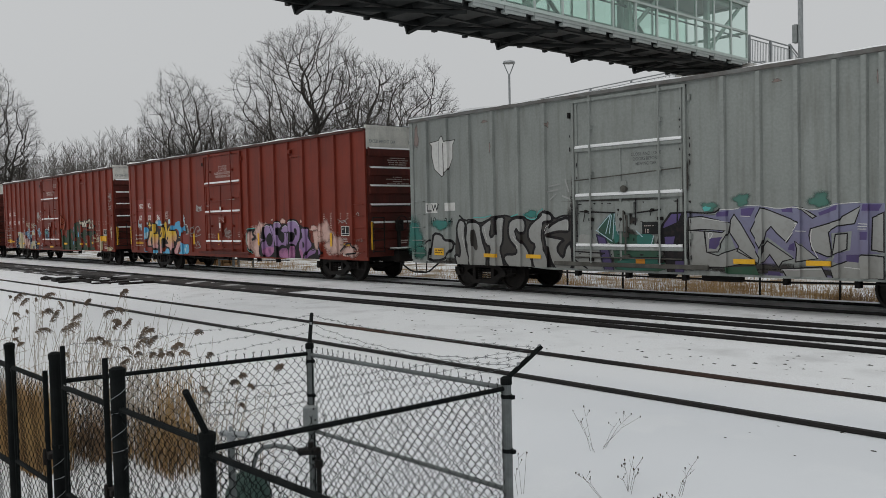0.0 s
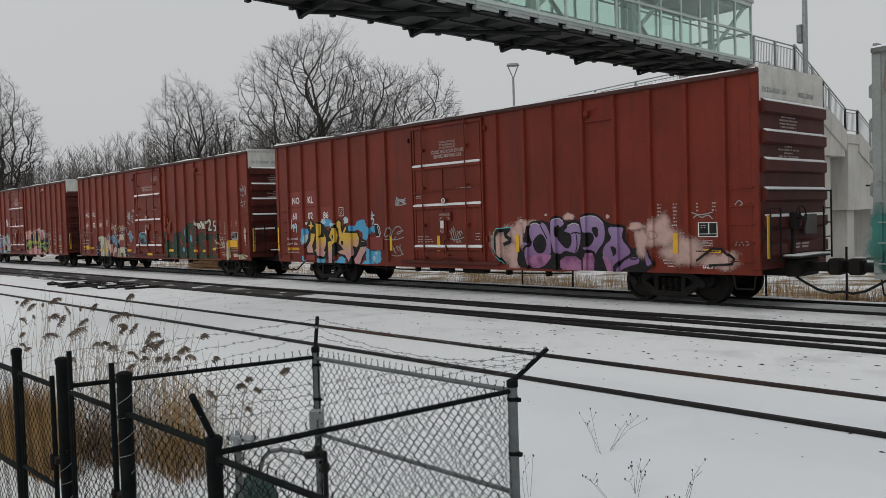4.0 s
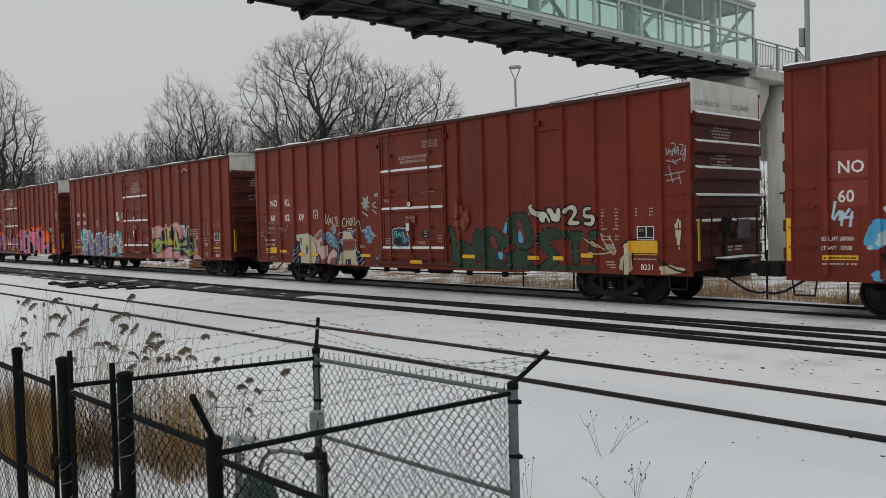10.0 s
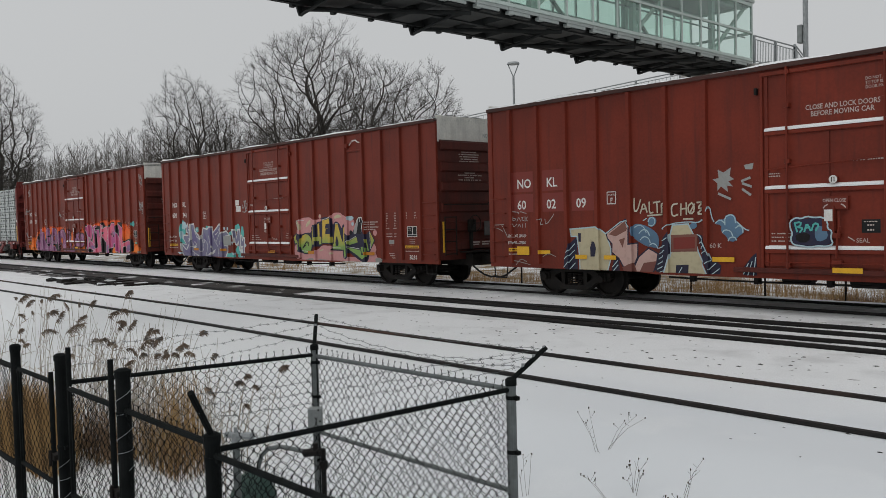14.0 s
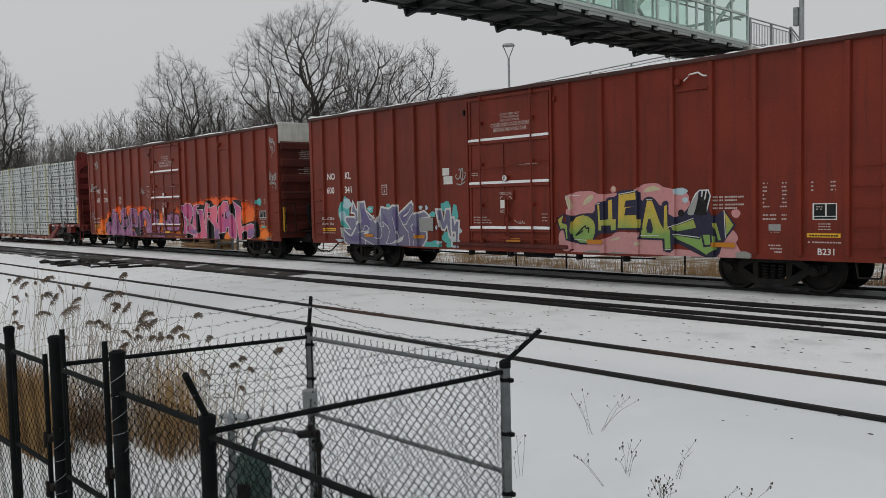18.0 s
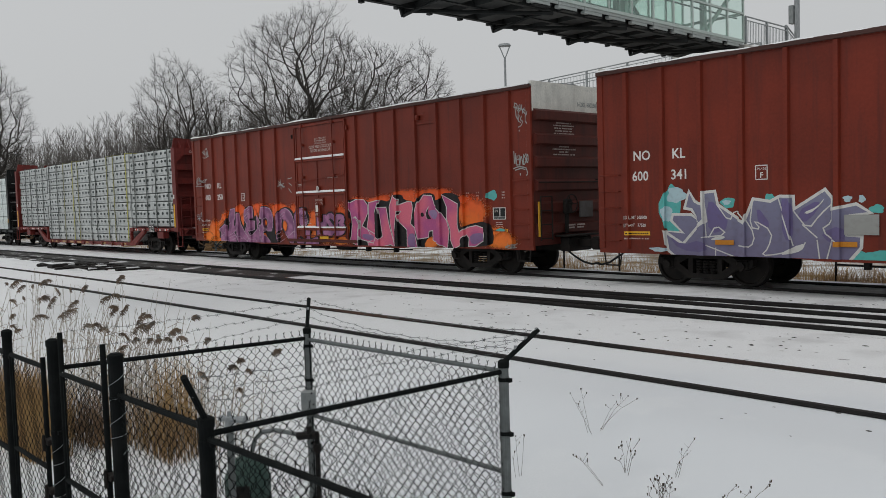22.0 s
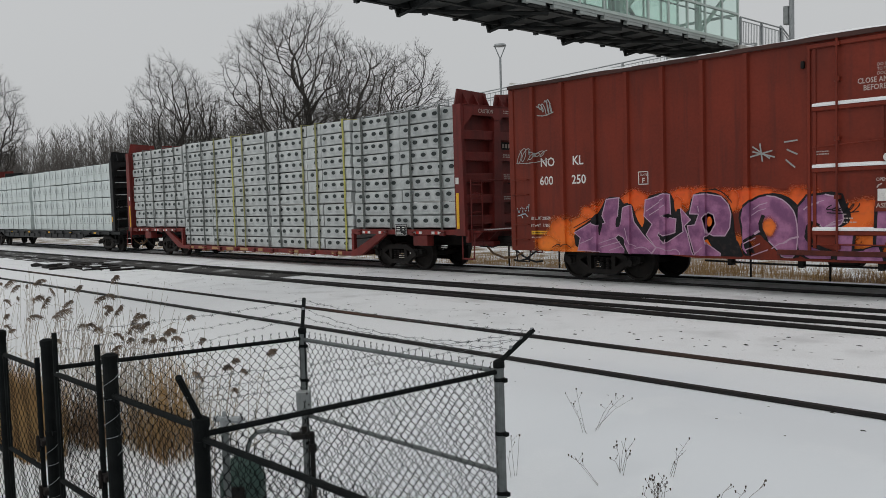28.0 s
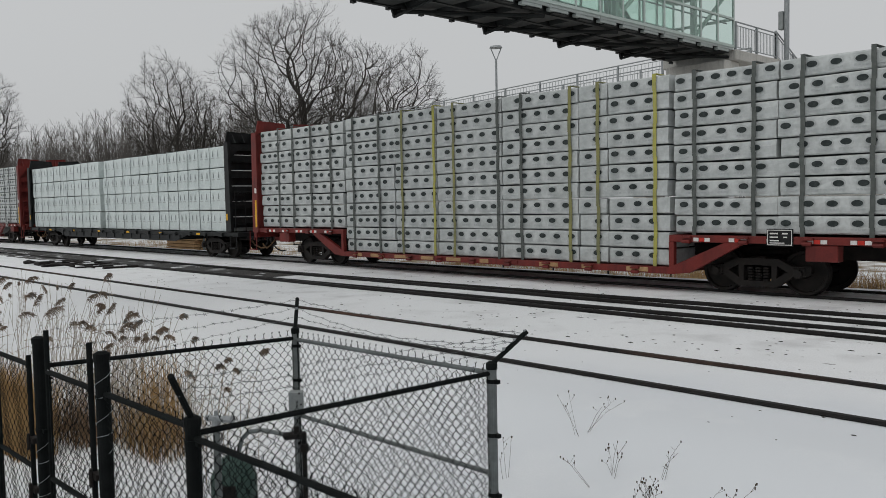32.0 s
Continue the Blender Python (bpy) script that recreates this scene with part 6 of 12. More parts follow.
wood(5, 820, -250, -85, 52, 66, 11.0, 18.0, "far_wood", "distant wood of bare grey-brown trees")
wood(9, 45, -85, -58, 52, 60, 6.0, 10.0, "far_wood", "bare saplings behind the oaks")
wood(6, 240, -190, -60, 46, 52, 5.0, 10.0, "brush", "brushy edge of bare saplings before the wood")
wood(7, 60, -45, -6, 62, 90, 5.0, 9.0, "brush", "distant bare saplings beyond the footbridge")
wood(8, 40, -260, -165, 32, 46, 12.0, 17.0, "far_wood", "bare wood beside the railway in the distance")

# ---- dry reeds, weeds and grass ----
def ground_at(x, y):
    return ground_z(x, y)


def reed_stand(seed, n, area, hs, name, label, plume_p=0.6, lean=0.28):
    rnd = random.Random(seed)
    stem, head = Limbs(), Limbs()
    for _ in range(n):
        x, y = area(rnd)
        z = ground_at(x, y) - 0.03
        h = rnd.uniform(*hs)
        dx, dy = rnd.uniform(-0.25, 1.0) * lean * h, rnd.uniform(-0.6, 0.6) * lean * h
        p = Vector((x, y, z))
        m = p + Vector((dx * 0.3, dy * 0.3, h * 0.55))
        t = p + Vector((dx, dy, h))
        stem.add([p, m, t], 0.0042, 0.0022, 3)
        if rnd.random() < 0.5:
            a = p.lerp(t, rnd.uniform(0.3, 0.7))
            e = Vector((rnd.uniform(-1, 1), rnd.uniform(-1, 1), rnd.uniform(-0.2, 0.9))).normalized() * rnd.uniform(0.15, 0.4)
            stem.add([a, a + e * 0.6 + Vector((0, 0, 0.02)), a + e - Vector((0, 0, 0.06))], 0.005, 0.001, 3)
        if rnd.random() < plume_p:
            # drooping, ragged plume to one side
            side = Vector((1 if rnd.random() < 0.72 else -1, rnd.uniform(-0.4, 0.4), rnd.uniform(-0.1, 0.35)))
            ln = rnd.uniform(0.12, 0.32)
            droop = rnd.uniform(0.2, 0.75)
            for k in range(60):
                u = k / 59
                b = t + Vector((rnd.uniform(-0.012, 0.012), 0, rnd.uniform(-0.012, 0.012))) + side * (ln * 0.75 * u) + Vector((0, 0, ln * (0.45 * u - droop * u * u)))
                e = Vector((rnd.uniform(0.3, 1.0) * side.x, rnd.uniform(-0.25, 0.25), rnd.uniform(-0.75, 0.1))).normalized() * rnd.uniform(0.04, 0.09) * (1.2 - 0.9 * abs(u - 0.35))
                head.add([b, b + e * 0.6, b + e - Vector((0, 0, 0.01))], 0.006, 0.002, 3)
    ob = tagged(new(name, stem.mesh(name, "reed", False)), label, "reeds", kind="stuff")
    if head.v:
        tagged(part("plumes", head.mesh("plumes", "plume", False), None, ob), kind="stuff")
    return ob


def in_box(x0, x1, y0, y1):
    return lambda r: (r.uniform(x0, x1), r.uniform(y0, y1))


reed_stand(3, 60, in_box(-16.0, -9.8, 4.0, 5.2), (0.95, 1.45), "reeds", "tall dry reed stems in the snow", 0.03, 0.38)
reed_stand(4, 40, in_box(-10.2, -7.6, 3.9, 4.7), (0.7, 1.25), "reeds", "dry reed stems behind the fence", 0.04)
reed_stand(16, 45, in_box(-13.4, -10.6, 4.1, 4.8), (0.9, 1.4), "reeds", "thick clump of dry reed stems", 0.05, 0.42)
reed_stand(14, 40, in_box(-20, -13, 4.6, 6.2), (0.8, 1.2), "reeds", "thin dry reeds in the snow", 0.15)
reed_stand(15, 130, in_box(-12.5, -9.2, 3.8, 5.0), (0.5, 1.15), "reeds", "broken dry reed stems", 0.0, 0.5)


def plumed_reed(seed, x, z, ln, y=4.4, sway=0.35):
    """One tall reed, bent by the wind, its ragged plume streaming from the tip."""
    rnd = random.Random(seed)
    wind = Vector((0.36, 0.93, 0.0))
    ob = thing("plumed_reed", "tall dry reed with a drooping feathery brown plume", "reed", group="plumed reeds")
    tip = Vector((x, y, z)) - wind * ln * 0.4
    h = tip.z - ground_at(x, y)
    root = tip - wind * (sway * h * rnd.uniform(0.25, 1.1)) + Vector((rnd.uniform(-0.1, 0.1), 0, 0))
    root.z = ground_at(root.x, root.y) - 0.03
    mid = root.lerp(tip, 0.55) - wind * 0.05 * h
    stem, head = Limbs(), Limbs()
    stem.add([root, mid, tip], 0.0045, 0.0026, 4)
    for _ in range(rnd.randint(1, 3)):
        a = mid.lerp(tip, rnd.uniform(-0.6, 0.7))
        e = wind * rnd.uniform(0.1, 0.4) * rnd.choice((1, 1, -0.6)) + Vector((rnd.uniform(-0.1, 0.1), 0, rnd.uniform(0.0, 0.2)))
        stem.add([a, a + e * 0.6 + Vector((0, 0, 0.03)), a + e - Vector((0, 0, 0.05))], 0.006, 0.001, 3)
    droop, rise, fwd = rnd.uniform(0.3, 1.0), rnd.uniform(0.5, 1.25), rnd.uniform(0.35, 0.7)
    for k in range(80):
        u = k / 79
        b = tip + wind * (ln * fwd * u) + Vector((rnd.uniform(-0.02, 0.02), rnd.uniform(-0.012, 0.012), ln * (rise * u - droop * u * u) + rnd.uniform(-0.012, 0.012)))
        size = rnd.uniform(0.035, 0.09) * (1.15 - 0.95 * abs(u - 0.35)) * (ln / 0.25)
        e = (wind * rnd.uniform(0.3, 1.0) + Vector((rnd.uniform(-0.25, 0.25), 0, rnd.uniform(-0.85, 0.15)))).normalized() * size
        head.add([b, b + e * 0.55, b + e - Vector((0, 0, 0.012))], 0.005, 0.0015, 3)
    part("stem", stem.mesh("stem", "reed", False), None, ob)
    part("plume", head.mesh("plume", "plume", False), None, ob)


PLUMES = [
    (-15.61, 0.78, 0.30), (-15.37, 0.70, 0.2), (-15.82, 0.52, 0.2), (-14.09, 0.89, 0.28), (-14.02, 0.67, 0.28), (-13.77, 0.54, 0.24),
    (-15.88, 0.19, 0.2), (-15.9, 0.06, 0.18), (-15.66, -0.02, 0.18), (-14.4, 0.32, 0.34), (-13.08, 0.45, 0.42), (-12.86, 0.62, 0.2),
    (-12.39, 0.88, 0.14), (-11.55, 0.79, 0.24), (-10.97, 1.1, 0.2), (-11.14, 0.9, 0.22), (-11.3, 0.73, 0.2), (-11.27, 0.63, 0.18),
    (-10.97, 0.65, 0.16), (-11.99, 0.41, 0.22), (-11.65, 0.37, 0.26), (-11.0, 0.39, 0.2)]
PLUMES_B = [
    (-10.4, 0.57, 0.22), (-10.5, 0.46, 0.28), (-10.18, 0.69, 0.17), (-10.2, 0.51, 0.2), (-10.61, 0.32, 0.16), (-10.15, 0.37, 0.16),
    (-9.92, 0.39, 0.17), (-9.64, 0.45, 0.16), (-9.4, 0.55, 0.22), (-8.9, 0.77, 0.15), (-8.65, 0.52, 0.12), (-11.08, 0.15, 0.2),
    (-13.33, 0.07, 0.16), (-7.72, 0.38, 0.16), (-7.54, 0.47, 0.12), (-7.38, 0.4, 0.1), (-6.84, 0.63, 0.14), (-7.57, 0.17, 0.12)]
for k, (x, z, ln) in enumerate(PLUMES + PLUMES_B):
    plumed_reed(300 + k, x, z, ln, 4.4 if x < -8.0 else 4.2)


def tussock(seed, n, area, hs, mat, name, label, spread=0.5, r=0.0035):
    rnd = random.Random(seed)
    L = Limbs()
    for _ in range(n):
        x, y = area(rnd)
        if y > 15 and noise.noise(Vector((x * 0.35, y * 0.8, 5))) < rnd.uniform(-0.25, 0.35):
            continue
        z = ground_at(x, y) - 0.02
        h = rnd.uniform(*hs)
        a = rnd.uniform(0, 2 * math.pi)
        o = Vector((math.cos(a), math.sin(a), 0)) * h * rnd.uniform(0.05, spread)
        p = Vector((x, y, z))
        L.add([p, p + o * 0.35 + Vector((0, 0, h * 0.6)), p + o + Vector((0, 0, h * rnd.uniform(0.8, 1.0)))], r, r * 0.3, 3)
    return tagged(new(name, L.mesh(name, mat, False)), label, "dry grass", kind="stuff")


tussock(21, 1500, in_box(-11.8, -9.95, 2.85, 3.3), (0.6, 1.1), "straw", "dry_grass", "dense golden-brown dry grass behind the fence", 0.3, 0.0045)
tussock(26, 380, in_box(-11.2, -9.9, 3.5, 3.9), (0.3, 0.75), "thatch", "dry_grass", "matted brown thatch behind the gate", 0.45, 0.004)
tussock(22, 25, in_box(-5.6, -3.9, 2.4, 3.6), (0.15, 0.5), "straw", "dry_grass", "short dry grass inside the enclosure", 0.6)
tussock(30, 260, in_box(-10.2, -8.7, 3.9, 4.4), (0.3, 0.8), "straw", "dry_grass", "loose golden dry grass beside the fence", 0.5, 0.004)
tussock(25, 230, in_box(-10.4, -8.6, 3.9, 4.5), (0.2, 0.65), "thatch", "dry_grass", "rust-brown dry grass beside the fence", 0.5, 0.004)
tussock(27, 130, in_box(-9.75, -9.1, 4.1, 4.5), (0.6, 1.25), "straw", "dry_grass", "tall golden grass stalks beside the fence", 0.15, 0.005)
tussock(28, 140, in_box(-6.7, -6.0, 2.75, 3.05), (0.2, 0.42), "thatch", "dry_grass", "low rust-brown grass in the snow by the fence", 0.6, 0.004)
tussock(23, 14000, in_box(-24, 6, 20.6, 25.0), (0.25, 0.75), "straw", "field_grass", "tan dry grass beyond the tracks", 0.4, 0.006)
tussock(29, 7000, in_box(-9, 6, 20.3, 22.6), (0.2, 0.55), "thatch", "field_grass", "russet dry grass along the far side of the tracks", 0.5, 0.007)
tussock(24, 4000, in_box(-60, -24, 22.0, 27.0), (0.2, 0.5), "straw", "field_grass", "sparse dry grass beyond the tracks", 0.4, 0.006)


M["stalk"] = material("dead_stalk", (0.06, 0.048, 0.038), 0.9, second=(0.12, 0.09, 0.06), scale=9.0, amount=0.6, grain=60, bump=0)


def weed(x, y, tips, seed, label="dead weed stalk with dark seed heads standing in the snow"):
    """Stalks that rise from one root to the given tips, with small side twigs."""
    rnd = random.Random(seed)
    w = thing("weed", label, "weed", group="dead weeds")
    p = Vector((x, y, ground_at(x, y) - 0.02))
    L, H = Limbs(), Limbs()
    for d in tips:
        t = p + Vector(d)
        q = p + Vector((rnd.uniform(-0.03, 0.03), rnd.uniform(-0.03, 0.03), 0))
        m = q.lerp(t, 0.55) + Vector((rnd.uniform(-0.02, 0.02), rnd.uniform(-0.02, 0.02), 0.03))
        L.add([q, m, t], 0.0019, 0.0012, 3)
        ends = [t]
        for _ in range(rnd.randint(1, 3)):
            a = m.lerp(t, rnd.uniform(0.0, 0.8))
            e = a + Vector((rnd.uniform(-0.05, 0.05), rnd.uniform(-0.04, 0.04), rnd.uniform(0.02, 0.07)))
            L.add([a, e], 0.0013, 0.001, 3)
            if rnd.random() < 0.6:
                ends.append(e)
        for e in ends:
            s = rnd.uniform(0.005, 0.009)
            H.add([e - Vector((0, 0, s)), e - Vector((0, 0, s * 0.3)), e + Vector((0, 0, s * 0.6)), e + Vector((0, 0, s * 1.3))], s * 0.4, s * 0.9, 5)
    part("stalk", L.mesh("stalk", "stalk", False), None, w)
    tagged(part("seed_head", H.mesh("seed_head", "stalk", False), None, w), kind="stuff")


WEEDS = [
    (-4.65, 6.17, [(-0.15, -0.11, 0.39), (-0.09, -0.07, 0.29), (-0.07, -0.05, 0.43)]),
    (-4.62, 6.24, [(0.29, 0.21, 0.32), (0.22, 0.17, 0.34), (0.14, 0.1, 0.29)]),
    (-3.98, 5.76, [(-0.04, -0.02, 0.25), (0.03, 0.02, 0.31), (0.09, 0.06, 0.31), (-0.08, -0.05, 0.14), (0.06, 0.04, 0.21)]),
    (-4.06, 5.57, [(-0.19, -0.14, 0.25), (-0.16, -0.12, 0.23)]),
    (-3.58, 5.86, [(0.13, 0.08, 0.34), (0.08, 0.05, 0.21), (0.04, 0.02, 0.13)]),
    (-4.86, 5.4, [(-0.02, -0.02, 0.38), (0.03, 0.03, 0.39), (-0.03, -0.03, 0.24)]),
    (-3.48, 5.55, [(-0.05, -0.03, 0.2), (-0.01, -0.01, 0.17), (0.03, 0.02, 0.17), (-0.04, -0.02, 0.12)]),
    (-3.08, 5.64, [(0.11, 0.06, 0.21), (0.03, 0.01, 0.11)]),
    (-2.95, 5.7, [(0.19, 0.1, 0.21), (0.07, 0.04, 0.15)]),
]
for i, (x, y, tips) in enumerate(WEEDS):
    weed(x, y, tips, 70 + i)
weed(-3.5, 5.52, [(0.02 * k - 0.09, 0.012 * k - 0.05, 0.10 + 0.017 * ((k * 7) % 10)) for k in range(10)], 91, "small bushy dead weed with dark needles in the snow")
weed(-5.9, 4.3, [(0.5, 0.0, 0.42), (0.34, 0.02, 0.34), (0.28, -0.03, 0.2), (0.18, 0.05, 0.3), (0.4, 0.06, 0.28)], 92, "dark twiggy shrub stem leaning in the snow")
weed(-4.85, 4.3, [(0.1, 0.0, 0.4), (0.05, 0.03, 0.33), (0.16, -0.02, 0.3)], 93, "short dark weed behind the enclosure")


# ---- loose stones and clods lying on the snow ----
def stones(seed, n, x0, x1, y0, y1, r0, r1):
    rnd = random.Random(seed)
    v, f = [], []
    for _ in range(n):
        x, y = rnd.uniform(x0, x1), rnd.uniform(y0, y1)
        r = rnd.uniform(r0, r1) * rnd.uniform(0.5, 1.0)
        z = ground_at(x, y) + r * 0.15
        k = len(v)
        v.append((x, y, z + r * rnd.uniform(0.25, 0.5)))
        m = 6
        for i in range(m):
            a = 2 * math.pi * i / m + rnd.uniform(-0.3, 0.3)
            q = r * rnd.uniform(0.7, 1.3)
            v.append((x + q * 1.5 * math.cos(a), y + q * math.sin(a), z + rnd.uniform(-0.2, 0.15) * r))
        v.append((x, y, z - r * 0.6))
        for i in range(m):
            j = (i + 1) % m
            f += [(k, k + 1 + i, k + 1 + j), (k + 1 + m, k + 1 + j, k + 1 + i)]
    me_ = bpy.data.meshes.new("stones")
    me_.from_pydata(v, [], f)
    me_.materials.append(M["ballast"])
    return tagged(new("stones", me_), "dark stones and clods scattered on the snow", "stones", kind="stuff")


stones(41, 95, -11, 1, 9.8, 12.3, 0.01, 0.032)
stones(42, 60, -24, -8, 9.8, 12.3, 0.01, 0.03)
stones(43, 30, -9, 0, 6.2, 9.2, 0.008, 0.02)
stones(44, 70, -20, 1, 15.2, 16.6, 0.01, 0.03)
stones(45, 60, -20, 1, 12.9, 14.8, 0.008, 0.02)


# ---- beyond the train: fence posts, a stack of tan boards with a steel frame ----
for x in (-19.2, -17.0, -14.85, -12.68, -10.47, -8.38, -6.2, -4.0, -1.9):
    p_ = thing("fence_post", "thin dark steel fence post in dry grass", "fence post", group="far fence posts")
    bm = B()
    cyl(bm, (x, 21.3, -0.7), (x, 21.3, 1.05), 0.03, 8)
    part("post", bm, "iron", p_)
    bm = B()
    cyl(bm, (x, 21.3, 1.05), (x, 21.3, 1.08), 0.036, 8)
    part("cap", bm, "iron", p_)
boards = thing("board_stack", "stack of tan boards lying in the snow beyond the tracks", "board stack")
rnd_b = random.Random(31)
for k in range(5):
    for j in range(4):
        bm = B()
        dx = rnd_b.uniform(-0.3, 0.3)
        box(bm, -46.6 + dx, -43.2 + dx, 22.2 + j * 0.42, 22.58 + j * 0.42, -0.45 + k * 0.2, -0.28 + k * 0.2, 0.01)
        part("board", bm, "tan", boards)
bm = B()
box(bm, -46.5, -43.3, 22.2, 23.9, 0.53, 0.57, 0.015)
part("snow_cover", bm, "snow", boards)
rack = thing("steel_frame", "grey steel frame standing beside the board stack", "frame")
for x in (-42.6, -41.0):
    for y in (22.4, 23.6):
        bm = B()
        box(bm, x - 0.05, x + 0.05, y - 0.05, y + 0.05, -0.6, 0.75)
        part("upright", bm, "galv_dark", rack)
for y in (22.4, 23.6):
    for z in (0.0, 0.7):
        bm = B()
        box(bm, -42.6, -41.0, y - 0.04, y + 0.04, z - 0.04, z + 0.04)
        part("cross_bar", bm, "galv_dark", rack)

# ---- lettering and spray paint on the cars ----
def flat_material(name, top, bottom=None, z0=0.7, z1=2.1, rough=0.5, wear=0.25):
    """Paint that may fade from one colour to another up the car's side, with a little wear."""
    m = bpy.data.materials.new(name)
    m.use_nodes = True
    n, l = m.node_tree.nodes, m.node_tree.links
    b = n["Principled BSDF"]
    b.inputs["Roughness"].default_value = rough
    b.inputs["Specular IOR Level"].default_value = 0.25
    tc, sep, mr, ns = n.new("ShaderNodeTexCoord"), n.new("ShaderNodeSeparateXYZ"), n.new("ShaderNodeMapRange"), n.new("ShaderNodeTexNoise")
    l.new(tc.outputs["Object"], sep.inputs["Vector"])
    l.new(tc.outputs["Object"], ns.inputs["Vector"])
    ns.inputs["Scale"].default_value, ns.inputs["Detail"].default_value = 2.2, 6
    mr.inputs["From Min"].default_value, mr.inputs["From Max"].default_value = z0, z1
    add = n.new("ShaderNodeMath")
    add.operation = "MULTIPLY_ADD"
    add.inputs[1].default_value, add.inputs[2].default_value = 0.9, -0.45
    l.new(ns.outputs["Fac"], add.inputs[0])
    sm = n.new("ShaderNodeMath")
    l.new(sep.outputs["Z"], sm.inputs[0])
    l.new(add.outputs[0], sm.inputs[1])
    l.new(sm.outputs[0], mr.inputs["Value"])
    mx, wr = n.new("ShaderNodeMix"), n.new("ShaderNodeMix")
    mx.data_type = wr.data_type = "RGBA"
    mx.inputs["A"].default_value, mx.inputs["B"].default_value = (*(bottom or tuple(c * 0.85 for c in top)), 1), (*top, 1)
    l.new(mr.outputs["Result"], mx.inputs["Factor"])
    w2, wr2 = n.new("ShaderNodeTexNoise"), n.new("ShaderNodeMapRange")
    w2.inputs["Scale"].default_value, w2.inputs["Detail"].default_value = 9.0, 8
    wr2.inputs["From Min"].default_value, wr2.inputs["From Max"].default_value, wr2.inputs["To Max"].default_value = 0.5, 0.8, wear
    l.new(tc.outputs["Object"], w2.inputs["Vector"])
    l.new(w2.outputs["Fac"], wr2.inputs["Value"])
    wr.inputs["B"].default_value = (0.1, 0.06, 0.05, 1)
    l.new(wr2.outputs["Result"], wr.inputs["Factor"])
    l.new(mx.outputs["Result"], wr.inputs["A"])
    l.new(wr.outputs["Result"], b.inputs["Base Color"])
    return m


for key, *cols in (("p_black", (0.007, 0.0065, 0.008)), ("p_white", (0.62, 0.62, 0.6)), ("p_cream", (0.52, 0.46, 0.3), (0.45, 0.4, 0.27)), ("p_silver", (0.33, 0.34, 0.33), (0.24, 0.24, 0.225)),
                   ("p_silver_b", (0.3, 0.31, 0.3), (0.23, 0.23, 0.22)), ("p_violet", (0.1, 0.075, 0.2), (0.06, 0.045, 0.11)), ("p_navy", (0.025, 0.025, 0.06), (0.02, 0.02, 0.04)),
                   ("p_dusk", (0.032, 0.03, 0.055), (0.025, 0.024, 0.04)), ("p_teal_mist", (0.07, 0.17, 0.14), (0.06, 0.14, 0.11)), ("p_teal", (0.04, 0.19, 0.17), (0.025, 0.1, 0.075)), ("p_grime", (0.045, 0.042, 0.038), (0.035, 0.033, 0.03)), ("p_lilac_dark", (0.15, 0.12, 0.27), (0.12, 0.1, 0.2)), ("p_yellow_pink", (0.62, 0.4, 0.05), (0.5, 0.27, 0.27)), ("p_sky", (0.07, 0.32, 0.55), (0.1, 0.36, 0.55)),
                   ("p_pale_sky", (0.4, 0.55, 0.6), (0.4, 0.5, 0.55)), ("p_lilac", (0.33, 0.24, 0.42), (0.2, 0.1, 0.23)), ("p_peach", (0.55, 0.36, 0.32), (0.5, 0.34, 0.3)),
                   ("p_teal_dark", (0.03, 0.09, 0.07), (0.03, 0.075, 0.045)), ("p_green", (0.02, 0.055, 0.035), (0.03, 0.06, 0.03)), ("p_dusk", (0.2, 0.205, 0.3), (0.15, 0.135, 0.22)), ("p_turq", (0.1, 0.42, 0.4), (0.08, 0.38, 0.35)),
                   ("p_ember", (0.235, 0.05, 0.024), (0.22, 0.046, 0.024)), ("p_lime", (0.58, 0.38, 0.08), (0.24, 0.31, 0.11)), ("p_pink", (0.55, 0.25, 0.25), (0.5, 0.25, 0.25)), ("p_rose", (0.4, 0.13, 0.3), (0.42, 0.12, 0.26)),
                   ("p_magenta", (0.4, 0.1, 0.27), (0.56, 0.17, 0.26)), ("p_orange", (0.72, 0.1, 0.02), (0.78, 0.2, 0.025)), ("p_purple", (0.3, 0.13, 0.25), (0.15, 0.06, 0.14)),
                   ("p_blue", (0.12, 0.22, 0.33), (0.06, 0.11, 0.18)), ("p_brick", (0.22, 0.1, 0.075), (0.16, 0.06, 0.05)), ("p_patch", (0.2, 0.036, 0.028), (0.19, 0.034, 0.026)), ("p_pale_pink", (0.5, 0.36, 0.46), (0.42, 0.27, 0.36)), ("p_brick_dark", (0.14, 0.035, 0.025), (0.12, 0.03, 0.022)), ("p_rust", (0.23, 0.18, 0.165), (0.2, 0.16, 0.15))):
    M[key] = flat_material(key[2:] + "_spray", *cols)
M["p_lime"] = flat_material("lime_spray", (0.58, 0.4, 0.06), (0.2, 0.34, 0.09), 1.15, 1.75)
M["p_yellow_pink"] = flat_material("yellow_pink_spray", (0.62, 0.4, 0.05), (0.5, 0.27, 0.27), 1.05, 1.5)

